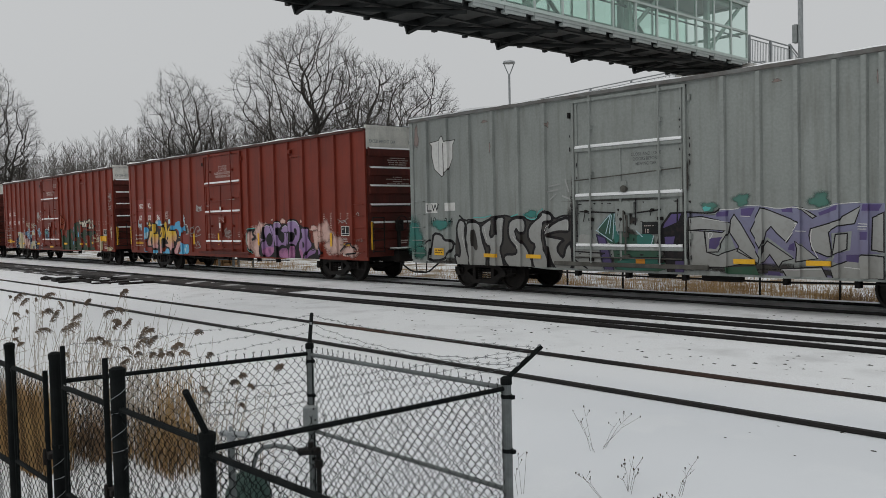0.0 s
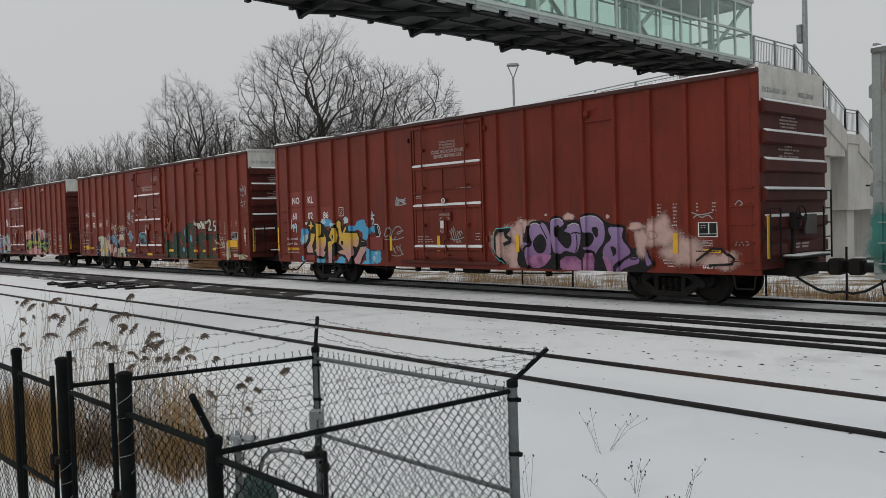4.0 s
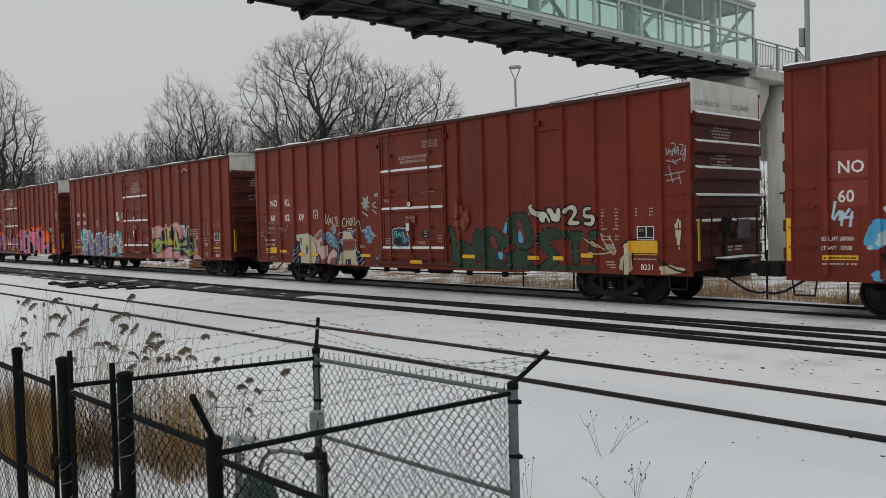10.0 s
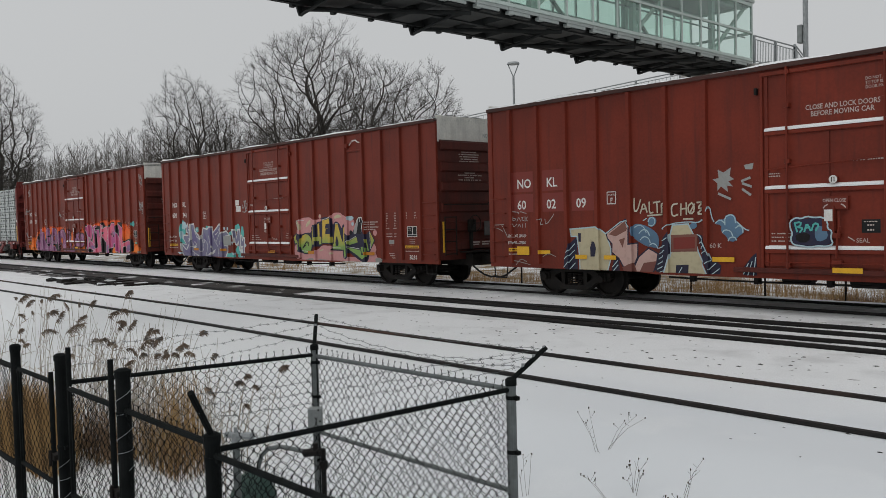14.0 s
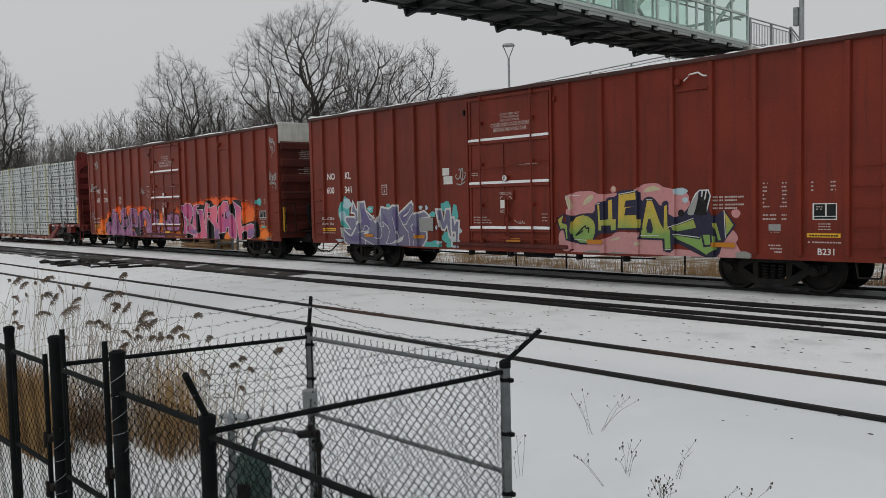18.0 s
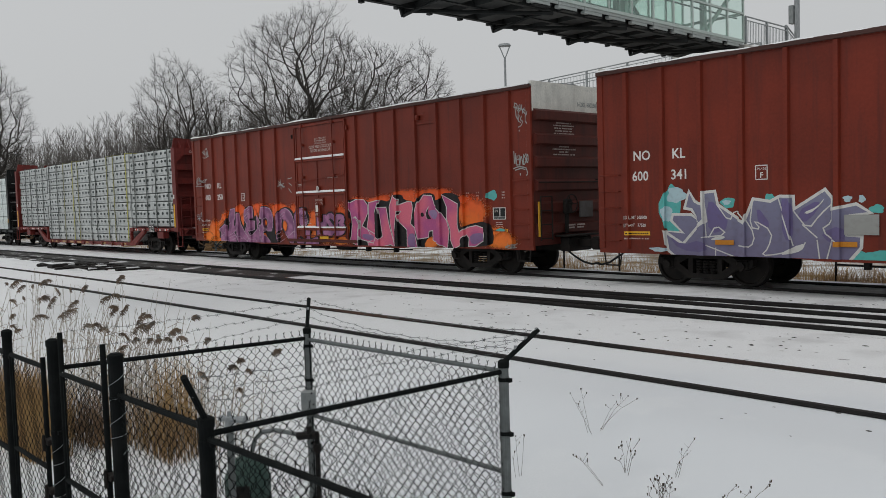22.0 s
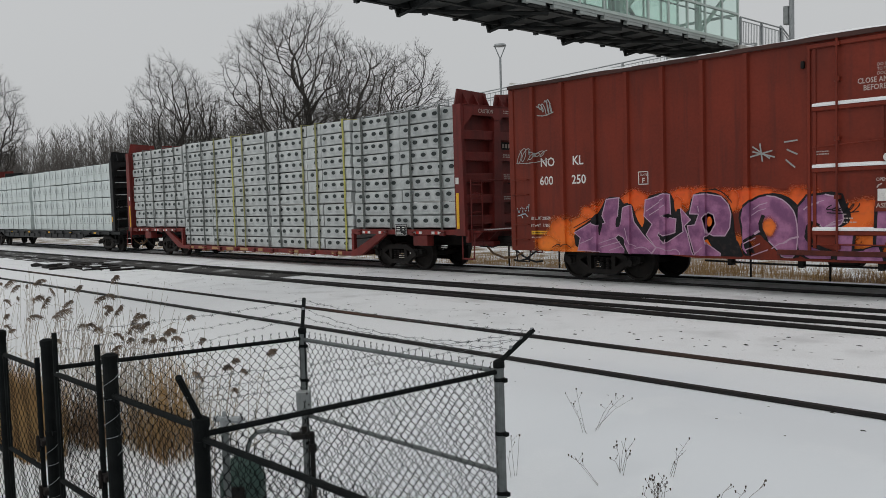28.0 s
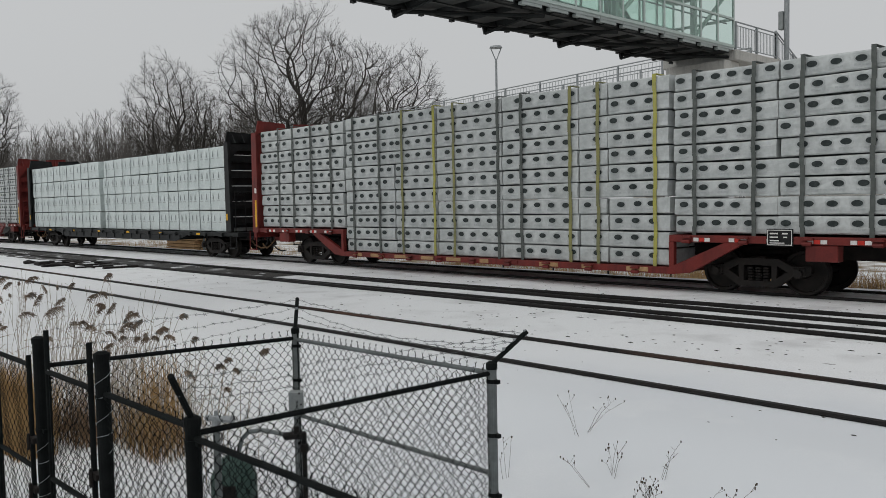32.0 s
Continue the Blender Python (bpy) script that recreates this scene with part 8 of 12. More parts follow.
def red_car_print(car, top, low, number, patches=True, strip_left=False, shift=0.0):
    """The stencilled data that all the red boxcars carry."""
    xs = (0.93, 1.93, 2.87)
    for x, a in zip(xs, top):
        if patches:
            patch(car, x - 0.06, x + 0.63, 2.68, 3.2, "p_patch", level=0.001)
        letter(car, a, x + (0.08 if patches else -0.06 + shift), 2.78 if patches else 2.83, 0.225 if patches else 0.21, bold=0.016, squash=0.95)
    for x, a in zip(xs, low):
        if patches:
            patch(car, x - 0.06, x + 0.63, 2.15, 2.62, "p_patch", level=0.001)
        letter(car, a, x + (0.08 if patches else -0.09 + shift), 2.23 if patches else 2.37, 0.225 if patches else 0.21, bold=0.016, squash=0.95)
    bm = B()
    for a, b, c, d in ((3.87, 4.13, 2.28, 2.3), (3.87, 4.13, 2.56, 2.58), (3.87, 3.89, 2.28, 2.58), (4.11, 4.13, 2.28, 2.58)):
        bm.faces.new([bm.verts.new(p) for p in ((a, 0, c), (b, 0, c), (b, 0, d), (a, 0, d))])
    drape(bm, car, "stencil_frame", "white", DOOR, POSTS)
    letter(car, "PLATE", 3.915, 2.48, 0.045, bold=0.0)
    letter(car, "F", 3.965, 2.32, 0.11)
    letter(car, "LD LMT 208500", 0.72, 1.5, 0.075, bold=0.004, squash=0.8)
    letter(car, "LT WT   77500", 0.72, 1.32, 0.075, bold=0.004, squash=0.8)
    patch(car, 0.74, 1.38, 1.13, 1.22, "yellow")
    bars(car, 0.77, 1.155, 0.58, 1, "p_black", h=0.03, level=0.005)
    bars(car, 0.74, 1.04, 0.62, 1, gap=0.05, h=0.03)
    # door
    letter(car, "CLOSE AND LOCK DOORS", 8.61, 3.965, 0.095, "faded_white", bold=0.014, width=1.37, level=0.006)
    letter(car, "BEFORE MOVING CAR", 8.71, 3.835, 0.095, "faded_white", bold=0.014, width=1.17, level=0.006)
    for k, line in enumerate(("DO NOT APPLY HEAT", "TO TOP RETAINERS OR", "DOOR PIVOT POINTS")):
        letter(car, line, 8.95 if car is not car_c else 9.72, (4.25 if car is not car_c else 4.4) - 0.08 * k, 0.055, "faded_white", bold=0.004, width=0.68, level=0.006)
    letter(car, "OPEN", 8.955, 2.17, 0.065, "faded_white", bold=0.006, width=0.19, level=0.074)
    letter(car, "CLOSE", 9.17, 2.17, 0.065, "faded_white", bold=0.006, width=0.22, level=0.074)
    bm = B()
    ribbon(bm, [(8.97, 2.06), (9.0, 2.1), (9.05, 2.125)], 0.022, 0.0)
    ribbon(bm, [(9.38, 2.06), (9.35, 2.1), (9.3, 2.125)], 0.022, 0.0)
    drape(bm, car, "painted_arrow", "faded_white", DOOR, POSTS, level=0.074)
    letter(car, "SEAL", 9.54, 1.4, 0.08, "faded_white", bold=0.004, level=0.006)
    bm = B()
    ribbon(bm, [(9.4, 1.5), (9.47, 1.46), (9.51, 1.43)], 0.02, 0.0)
    drape(bm, car, "painted_pointer", "faded_white", DOOR, POSTS, level=0.006)
    patch(car, 8.98, 9.15, 1.81, 2.03, "white", level=0.074, name="paper_label")
    if car is car_c:
        patch(car, 9.64, 9.97, 1.58, 1.83, "black", level=0.006, name="stencil_panel")
        bars(car, 9.68, 1.78, 0.24, 1, h=0.018, level=0.009)
        bars(car, 9.74, 1.71, 0.12, 1, h=0.03, level=0.009)
        bars(car, 9.74, 1.62, 0.12, 1, h=0.03, level=0.009)
    else:
        letter(car, "ASD", 8.955, 1.69, 0.085, "faded_white", bold=0.008, width=0.22, level=0.074)
    for k, w in enumerate((0.5, 0.62, 0.68)):
        bars(car, 7.91, 1.56 - 0.075 * k, w, 1, h=0.024, level=0.006, seed=k)
    for k in range(3):
        bars(car, 10.35, 1.64 - 0.085 * k, 0.24 - 0.03 * k, 1, h=0.022, level=0.006, seed=k)
    bars(car, 9.42, 2.93, 0.8, 1, h=0.024, level=0.006)
    bars(car, 7.86, 2.76, 0.24, 2, gap=0.05, h=0.022, level=0.006)
    # data at the leading end
    for k, w in enumerate((0.1, 0.11, 0.09, 0.04, 0.06, 0.06, 0.15)):
        bars(car, 16.14, 2.23 - 0.078 * k, w, 1, h=0.029, seed=k)
        bars(car, 16.63 - max(0.09, w * 0.9), 2.23 - 0.078 * k, max(0.09, w * 0.9), 1, h=0.029, seed=k + 9)
    for k in range(2):
        bars(car, 16.14, 1.59 - 0.08 * k, 0.28, 1, h=0.029, seed=k + 30)
        bars(car, 16.53, 1.59 - 0.08 * k, 0.1, 1, h=0.029, seed=k + 40)
    patch(car, 16.26, 16.51, 1.29, 1.42, "p_silver")
    bars(car, 16.3, 1.255, 0.18, 1, h=0.012)
    bars(car, 16.26, 0.98, 0.28, 1, h=0.029)
    bars(car, 16.29, 0.915, 0.25, 1, h=0.029, seed=3)
    bars(car, 16.38, 0.85, 0.16, 1, h=0.029, seed=5)
    for k in range(3):
        bars(car, 17.11, 2.22 - 0.075 * k, 0.045, 1, h=0.029)
        bars(car, 17.48, 2.22 - 0.075 * k, 0.1, 1, h=0.029, seed=k)
    patch(car, 17.14, 17.6, 1.51, 1.83, "white")
    patch(car, 17.17, 17.38, 1.585, 1.81, "black", level=0.005)
    patch(car, 17.41, 17.58, 1.585, 1.81, "black", level=0.005)
    patch(car, 17.17, 17.58, 1.53, 1.57, "black", level=0.005)
    bars(car, 17.21, 1.75, 0.13, 2, gap=0.045, h=0.02, level=0.008)
    for k in range(3):
        bars(car, 17.25, 1.42 - 0.052 * k, 0.24, 1, h=0.02, seed=k)
    patch(car, 17.03, 17.67, 1.17, 1.25, "yellow")
    bars(car, 17.08, 1.19, 0.54, 1, "p_black", h=0.03, level=0.005)
    bars(car, 17.05, 1.06, 0.63, 1, h=0.029)
    letter(car, "B231", 17.23, 0.835, 0.12)
    if strip_left:
        patch(car, 0.03, 0.12, 1.1, 1.95, "yellow", level=0.012, name="reflector", label="yellow reflective strip")
    bm = B()
    box(bm, BOX + 0.1, BOX + 0.115, -SHEET + 0.08, -SHEET + 0.18, 1.05, 1.95)
    part("reflector", bm, "yellow", car, "yellow reflective strip")
    end_print(car, number)


red_car_print(car_b, ("NO", "KL"), ("60", "02", "86"), "NOKL 600286", True, True)
red_car_print(car_c, ("NO", "KL"), ("60", "02", "09"), "NOKL 600209")
red_car_print(car_d, ("NO", "KL"), ("600", "341"), "NOKL 600341", False, shift=0.09)
red_car_print(car_e, ("NO", "KL"), ("600", "250"), "NOKL 600250", False, shift=0.14)

# red car with the yellow, blue and purple work
for x in (6.62, 8.85, 11.9, 16.6):
    patch(car_b, x - 0.06, x + 0.06, 1.15, 1.6, "yellow", level=0.034, name="reflector", label="yellow reflective strip")
w = Piece(car_b, "yellow and pink spray-painted letters on sky blue", seed=2)
w.cloud("p_sky", [(1.82, 1.75, 0.21, 0.16), (1.68, 1.56, 0.19, 0.24), (1.74, 0.85, 0.12, 0.10), (2.76, 0.77, 0.23, 0.18), (3.2, 2.08, 0.30, 0.13), (3.93, 0.75, 0.26, 0.18), (5.06, 1.95, 0.29, 0.19), (5.33, 1.73, 0.23, 0.28), (5.72, 1.83, 0.17, 0.11), (5.53, 0.94, 0.27, 0.26), (5.84, 0.95, 0.26, 0.21), (5.39, 0.73, 0.32, 0.09), (4.65, 1.86, 0.22, 0.10)], 0.2)
w.cloud("p_pale_sky", [(1.88, 1.53, 0.16, 0.15), (2.93, 2.12, 0.15, 0.09), (3.48, 1.98, 0.19, 0.11), (4.26, 2.14, 0.15, 0.11), (5.71, 0.9, 0.07, 0.08), (5.84, 1.06, 0.06, 0.05), (1.6, 1.37, 0.06, 0.05), (1.89, 2.08, 0.07, 0.05), (5.26, 1.31, 0.09, 0.14)], 0.3)
w.poly("p_black", [(1.91, 1.18), (1.82, 1.4), (2.1, 1.69), (1.89, 1.99), (2.17, 2.26), (2.46, 1.98), (2.52, 2.13), (2.9, 2.08), (3.2, 1.76), (3.37, 1.94), (3.64, 1.96), (3.72, 2.15), (3.88, 2.21), (4.03, 2.1), (4, 1.9), (4.16, 2.02), (4.48, 1.84), (4.45, 1.77), (4.92, 1.76), (5.01, 1.55), (5.4, 1.45), (5.4, 1.08), (5.12, 0.93), (4.92, 0.57), (4.54, 0.55), (4.34, 0.66), (4.14, 0.91), (3.62, 1.05), (3.43, 0.58), (3.18, 0.57), (3.1, 0.88), (2.73, 0.82), (2.33, 0.97), (1.96, 0.99)])
w.up()
w.poly("p_yellow_pink", [(2.19, 2.23), (2.29, 2.04), (2.43, 1.98), (2.25, 1.91), (2.16, 1.77), (2.09, 1.94), (1.92, 1.99), (2.09, 2.05)], edge="p_black", width=0.032, round_=1)
w.poly("p_yellow_pink", [(2.13, 1.75), (2.46, 1.74), (2.39, 1.5), (2.24, 1.29), (2.33, 1.02), (1.9, 1.02), (1.83, 1.23), (2.09, 1.48)], edge="p_black", width=0.032, round_=1)
w.poly("p_yellow_pink", [(2.54, 2.11), (2.84, 2.05), (2.83, 1.76), (2.75, 1.61), (2.95, 1.63), (2.92, 1.76), (3.11, 1.56), (3.08, 1.3), (2.97, 1.14), (3.08, 1.09), (2.93, 0.88), (2.65, 0.92), (2.3, 1.13), (2.51, 1.24)], edge="p_black", width=0.032, round_=1)
w.poly("p_yellow_pink", [(3.22, 1.61), (3.37, 1.86), (3.61, 1.94), (3.79, 1.85), (3.79, 1.6), (3.71, 1.4), (3.57, 1.32), (3.46, 1.3), (3.4, 0.69), (3.15, 0.57), (3.16, 1.14), (3.14, 1.45), (3.36, 1.48)], edge="p_black", width=0.032, round_=1)
w.poly("p_yellow_pink", [(3.69, 1.9), (3.7, 2.1), (3.85, 2.18), (3.99, 2.09), (3.98, 1.9), (4.03, 1.75), (4.23, 1.99), (4.31, 1.87), (4.2, 1.75), (4.87, 1.74), (4.98, 1.55), (4.93, 1.31), (4.79, 1.21), (4.64, 1.26), (4.69, 1.02), (4.59, 0.92), (4.39, 0.67), (4.27, 0.81), (4.14, 0.96), (3.83, 1), (3.68, 1.12), (4.02, 1.18), (3.89, 1.3), (3.76, 1.35), (3.84, 1.55)], edge="p_black", width=0.032, round_=1)
w.poly("p_yellow_pink", [(5, 1.28), (5.38, 1.31), (5.35, 1.15), (5.12, 0.93), (4.92, 0.59), (4.71, 0.58), (4.61, 0.87), (4.79, 1.02)], edge="p_black", width=0.032, round_=1)
w.poly("p_yellow_pink", [(5.05, 1.5), (5.35, 1.43), (5.33, 1.37), (5.03, 1.41)], edge="p_black", width=0.032, round_=1)
w.up()
w.poly("p_black", [(3.44, 1.66), (3.58, 1.68), (3.62, 1.58), (3.52, 1.48), (3.46, 1.53)])
w.poly("p_black", [(3.92, 1.48), (4.1, 1.43), (4.02, 1.28), (3.94, 1.35)])
w.poly("p_black", [(5.78, 1.98), (6.02, 1.97), (6.1, 1.59), (5.85, 1.58), (5.8, 1.77)])
w.up()
w.lines([[(5.78, 1.98), (6.02, 1.97), (6.1, 1.59), (5.85, 1.58)], [(5.94, 1.91), (6.04, 1.63)]], "p_white", 0.03)
w.lines([[(0.97, 2.24), (0.9, 1.84), (1.09, 2.12), (1.04, 1.83), (1.23, 2.09)], [(1.11, 2.04), (1.08, 1.79)], [(1.08, 1.93), (1.29, 1.95)]], "p_pale_sky", 0.05)
w.lines([[(1.28, 2.04), (1.24, 1.77)], [(5.67, 2.39), (5.72, 2.25), (5.61, 2.14), (5.79, 2.16), (5.7, 1.98)], [(5.63, 2.26), (5.79, 2.27)]], "p_pale_sky", 0.05)
patch(car_b, 5.56, 6.21, 1.16, 1.57, "p_patch", level=0.034)
patch(car_b, 1.8, 2.4, 0.79, 0.97, "p_patch", level=0.034)
w.tag(6.4, 1.5, 0.75, 0.5, "p_silver", 3, 0.03)
w.tag(6.65, 1.0, 0.5, 0.4, "p_silver", 3, 0.03)
w.tag(6.9, 2.55, 0.45, 0.25, "p_silver", 5, 0.035)
w.tag(9.35, 1.5, 0.5, 0.35, "p_silver", 5, 0.025)
w = Piece(car_b, "lilac spray-painted bubble letters edged in black on peach", seed=3)
w.cloud("p_peach", [(11.4, 1.35, 0.5, 0.5), (11.9, 1.1, 0.6, 0.4), (12.3, 1.8, 0.5, 0.2), (16.2, 1.6, 0.5, 0.38), (16.8, 1.2, 0.6, 0.35), (17.7, 1.0, 0.45, 0.2)], 0.25)
w.poly("p_black", [(11.82, 0.82), (11.9, 1.22), (12, 1.55), (12.18, 1.51), (12.26, 1.88), (12.51, 1.97), (12.88, 1.94), (12.98, 1.88), (13.11, 2.04), (13.28, 2.07), (13.51, 1.91), (13.77, 1.96), (13.95, 1.92), (13.95, 2.01), (14.2, 2.11), (14.52, 2.07), (14.72, 1.86), (15.29, 1.8), (15.25, 1.49), (15.42, 1.24), (15.61, 1.3), (15.81, 1.28), (16.09, 0.94), (15.79, 0.69), (15.62, 0.57), (14.18, 0.52), (13.3, 0.72), (12.07, 0.72)])
w.up()
w.poly("p_lilac", [(12.25, 1.71), (12.33, 1.89), (12.51, 1.94), (12.68, 1.87), (12.68, 1.95), (12.86, 1.9), (13.02, 1.62), (13.07, 1.27), (12.97, 0.95), (12.7, 0.74), (12.3, 0.73), (12.15, 1.01), (12.13, 1.26), (12.38, 1.36), (12.27, 1.55)], edge="p_black", width=0.03)
w.poly("p_lilac", [(12.02, 1.51), (12.38, 1.36), (12.15, 1.26), (12.15, 1.01), (12.04, 1.18)], edge="p_black", width=0.03)
w.poly("p_lilac", [(12.98, 1.82), (13.09, 2), (13.28, 2.05), (13.47, 1.93), (13.48, 1.83), (13.32, 1.74), (13.44, 1.7), (13.57, 1.85), (13.77, 1.93), (13.96, 1.84), (14.01, 1.61), (13.96, 1.31), (13.83, 1.1), (13.67, 1.12), (13.47, 1.17), (13.33, 1.07), (13.14, 1.11), (13.08, 1.31), (13.02, 1.58)], edge="p_black", width=0.03)
w.poly("p_lilac", [(13.95, 2.01), (14.2, 2.09), (14.5, 2.05), (14.69, 1.86), (14.72, 1.61), (14.68, 1.39), (14.49, 1.2), (14.4, 1.05), (14.34, 1.18), (14.05, 1.2), (14.05, 1.31), (14.19, 1.31), (14.34, 1.46), (14.31, 1.61), (14.04, 1.61), (14.02, 1.8)], edge="p_black", width=0.03)
w.poly("p_lilac", [(14.76, 1.81), (15.15, 1.78), (15.26, 1.76), (15.18, 1.49), (15.39, 1.28), (15.44, 1.16), (15.35, 1.06), (15.07, 0.92), (14.93, 0.75), (14.87, 0.6), (14.78, 0.6), (14.67, 0.87), (14.56, 1.13), (14.64, 1.35), (14.86, 1.5), (14.76, 1.61)], edge="p_black", width=0.03)
w.poly("p_lilac", [(15.18, 0.99), (15.42, 1.1), (15.66, 1.1), (15.67, 0.89), (15.42, 0.83), (15.17, 0.74), (15.05, 0.61), (14.96, 0.71)], edge="p_black", width=0.03)
w.poly("p_lilac", [(15.71, 1.28), (15.8, 1.26), (16.07, 0.94), (15.96, 0.83), (15.79, 0.83), (15.76, 1.07)], edge="p_black", width=0.03)
w.up()
w.poly("p_purple", [(12.17, 1.06), (13.03, 1.11), (12.97, 0.95), (12.7, 0.74), (12.3, 0.73)])
w.poly("p_purple", [(13.31, 1.05), (13.97, 1.06), (14.02, 0.55), (13.3, 0.68)])
w.poly("p_purple", [(14.07, 1.14), (14.38, 1.14), (14.33, 0.56), (14.06, 0.55)])
w.poly("p_purple", [(14.58, 1.11), (14.86, 0.95), (14.85, 0.6), (14.78, 0.6), (14.67, 0.87)])
w.up()
w.poly("p_black", [(12.43, 1.47), (12.65, 1.63), (12.78, 1.58), (12.89, 1.38), (12.82, 1.18), (12.67, 1.1), (12.49, 1.16), (12.4, 1.34)])
w.poly("p_black", [(13.19, 1.82), (13.28, 1.84), (13.32, 1.76), (13.48, 1.66), (13.68, 1.62), (13.68, 1.35), (13.53, 1.21), (13.27, 1.42), (13.17, 1.62)])
w.poly("p_black", [(14.27, 1.76), (14.5, 1.78), (14.48, 1.5), (14.38, 1.54)])
w.poly("p_black", [(14.82, 1.31), (15.04, 1.3), (15.07, 1.13), (14.93, 1.06), (14.88, 1.17)])
w.poly("p_black", [(14.04, 1.58), (14.19, 1.59), (14.31, 1.42), (14.15, 1.27), (14.03, 1.31)])
w.up()
w.lines([[(13.68, 1.62), (13.82, 1.65), (13.96, 1.61)], [(13.82, 1.63), (13.86, 1.35), (13.8, 1.16)], [(12.68, 1.83), (12.89, 1.5)]], "p_black", 0.03)
w.lines([[(15.39, 1.06), (15.58, 1.07), (15.58, 1.01), (15.39, 1.01), (15.39, 1.06)], [(15.26, 1.74), (15.18, 1.49)], [(15.29, 1.6), (15.36, 1.56), (15.29, 1.35)]], "p_black", 0.03)
w.lines([[(12.32, 1.85), (12.51, 1.91), (12.64, 1.85)], [(13.11, 1.96), (13.28, 2.02), (13.42, 1.93)], [(13.99, 1.97), (14.2, 2.05), (14.47, 2.02), (14.65, 1.85)]], "p_white", 0.018)
w.lines([[(13.57, 1.81), (13.77, 1.89), (13.93, 1.82)]], "p_white", 0.018)
w.cloud("p_peach", [(15.57, 1.77, 0.24, 0.10), (15.71, 1.42, 0.20, 0.35), (16.03, 1.56, 0.10, 0.10), (11.91, 1.63, 0.28, 0.37), (12.03, 1.96, 0.06, 0.06), (12.88, 2.1, 0.06, 0.04), (13.61, 2.04, 0.20, 0.10), (14.78, 2.01, 0.06, 0.06)], 0.25)
w.lines([[(11.6, 1.75), (11.1, 1.7), (11.05, 1.1), (11.4, 0.85)], [(11.6, 1.75), (11.4, 1.6), (11.7, 1.45), (11.4, 1.35)]], "p_black", 0.1)
w.lines([[(11.66, 1.8), (11.05, 1.76), (10.98, 1.4), (11.05, 1.1), (11.4, 0.82)]], "p_turq", 0.025)
w.lines([[(17.1, 1.0), (17.6, 1.35), (18.1, 0.95), (17.4, 0.9)]], "p_black", 0.05)

# red car with cream, brick and blue letters, and the dark green word
for x, z, ww in ((1.15, 1.12, 0.3), (1.95, 1.12, 0.35), (3.1, 1.02, 0.35), (3.95, 1.02, 0.35), (6.85, 1.03, 0.5), (9.4, 0.87, 0.55), (11.6, 1.06, 0.5), (14.0, 1.06, 0.4), (14.85, 1.06, 0.4), (15.75, 1.14, 0.42)):
    reflector(car_c, x, z, ww)
patch(car_c, 16.95, 17.75, 1.22, 1.5, "yellow", level=0.03, name="reflector", label="yellow reflective plate")
patch(car_c, 1.0, 1.42, 1.04, 1.26, "yellow", level=0.035, name="reflector", label="yellow reflective plate")
w.lines([[(17.0, 2.05), (17.2, 1.98), (17.5, 2.04)], [(17.05, 1.93), (17.15, 2.0), (17.25, 1.92), (17.4, 2.0), (17.5, 1.9)], [(17.05, 1.36), (17.12, 1.42), (17.2, 1.34), (17.3, 1.42), (17.45, 1.36)]], "p_silver", 0.022)
w.lines([[(18.0, 1.36), (18.07, 1.42), (18.02, 1.33)], [(18.1, 1.33), (18.15, 1.42), (18.2, 1.33)], [(18.25, 1.42), (18.33, 1.36), (18.26, 1.33)], [(18.02, 2.18), (18.1, 2.28), (18.2, 2.2), (18.1, 2.14)]], "p_silver", 0.02)

w = Piece(car_c, "cream block letters with brick and blue shading", seed=4)
w.poly("p_silver_b", [(6.73, 2.93), (6.86, 2.86), (7.03, 2.96), (7, 2.78), (7.1, 2.71), (6.97, 2.67), (7.07, 2.56), (6.94, 2.58), (6.96, 2.45), (6.8, 2.57), (6.72, 2.48), (6.72, 2.64), (6.61, 2.73), (6.75, 2.75)], round_=1)
w.poly("p_silver_b", [(7.32, 2.99), (7.53, 3.02), (7.5, 2.89), (7.35, 2.9)], round_=1)
w.up()
w.poly("p_navy", [(2.72, 1.34), (2.96, 1.52), (2.97, 0.62), (2.75, 0.64), (2.57, 0.76), (2.62, 1.02)], round_=1)
w.poly("p_navy", [(3.94, 0.64), (4.09, 1.1), (4.19, 1), (4.21, 0.63)], round_=1)
w.poly("p_navy", [(5.27, 0.66), (5.15, 0.77), (5.38, 1.44), (5.54, 1.63), (5.58, 1.07), (5.39, 0.66)], round_=1)
w.poly("p_navy", [(6.24, 1.56), (6.35, 1.54), (6.54, 1.08), (6.79, 0.9), (6.76, 0.72), (6.53, 0.65), (6.37, 1.08)], round_=1)
w.poly("p_navy", [(7.25, 0.82), (7.46, 1.09), (7.57, 1.18), (7.58, 0.63), (7.32, 0.65)], round_=1)
w.up()
w.poly("p_cream", [(2.75, 1.7), (3.57, 1.75), (3.84, 1.57), (3.96, 1.24), (3.96, 0.99), (3.84, 0.64), (3.04, 0.62), (3.02, 1.13), (2.96, 1.52), (2.78, 1.52)], edge="p_pale_sky", width=0.016, round_=1)
w.poly("p_cream", [(5.63, 1.77), (6.02, 1.79), (6.13, 1.58), (6.26, 1.17), (6.5, 0.67), (5.6, 0.64), (5.42, 0.68), (5.52, 0.97), (5.58, 1.16), (5.56, 1.54)], edge="p_pale_sky", width=0.016, round_=1)
w.up()
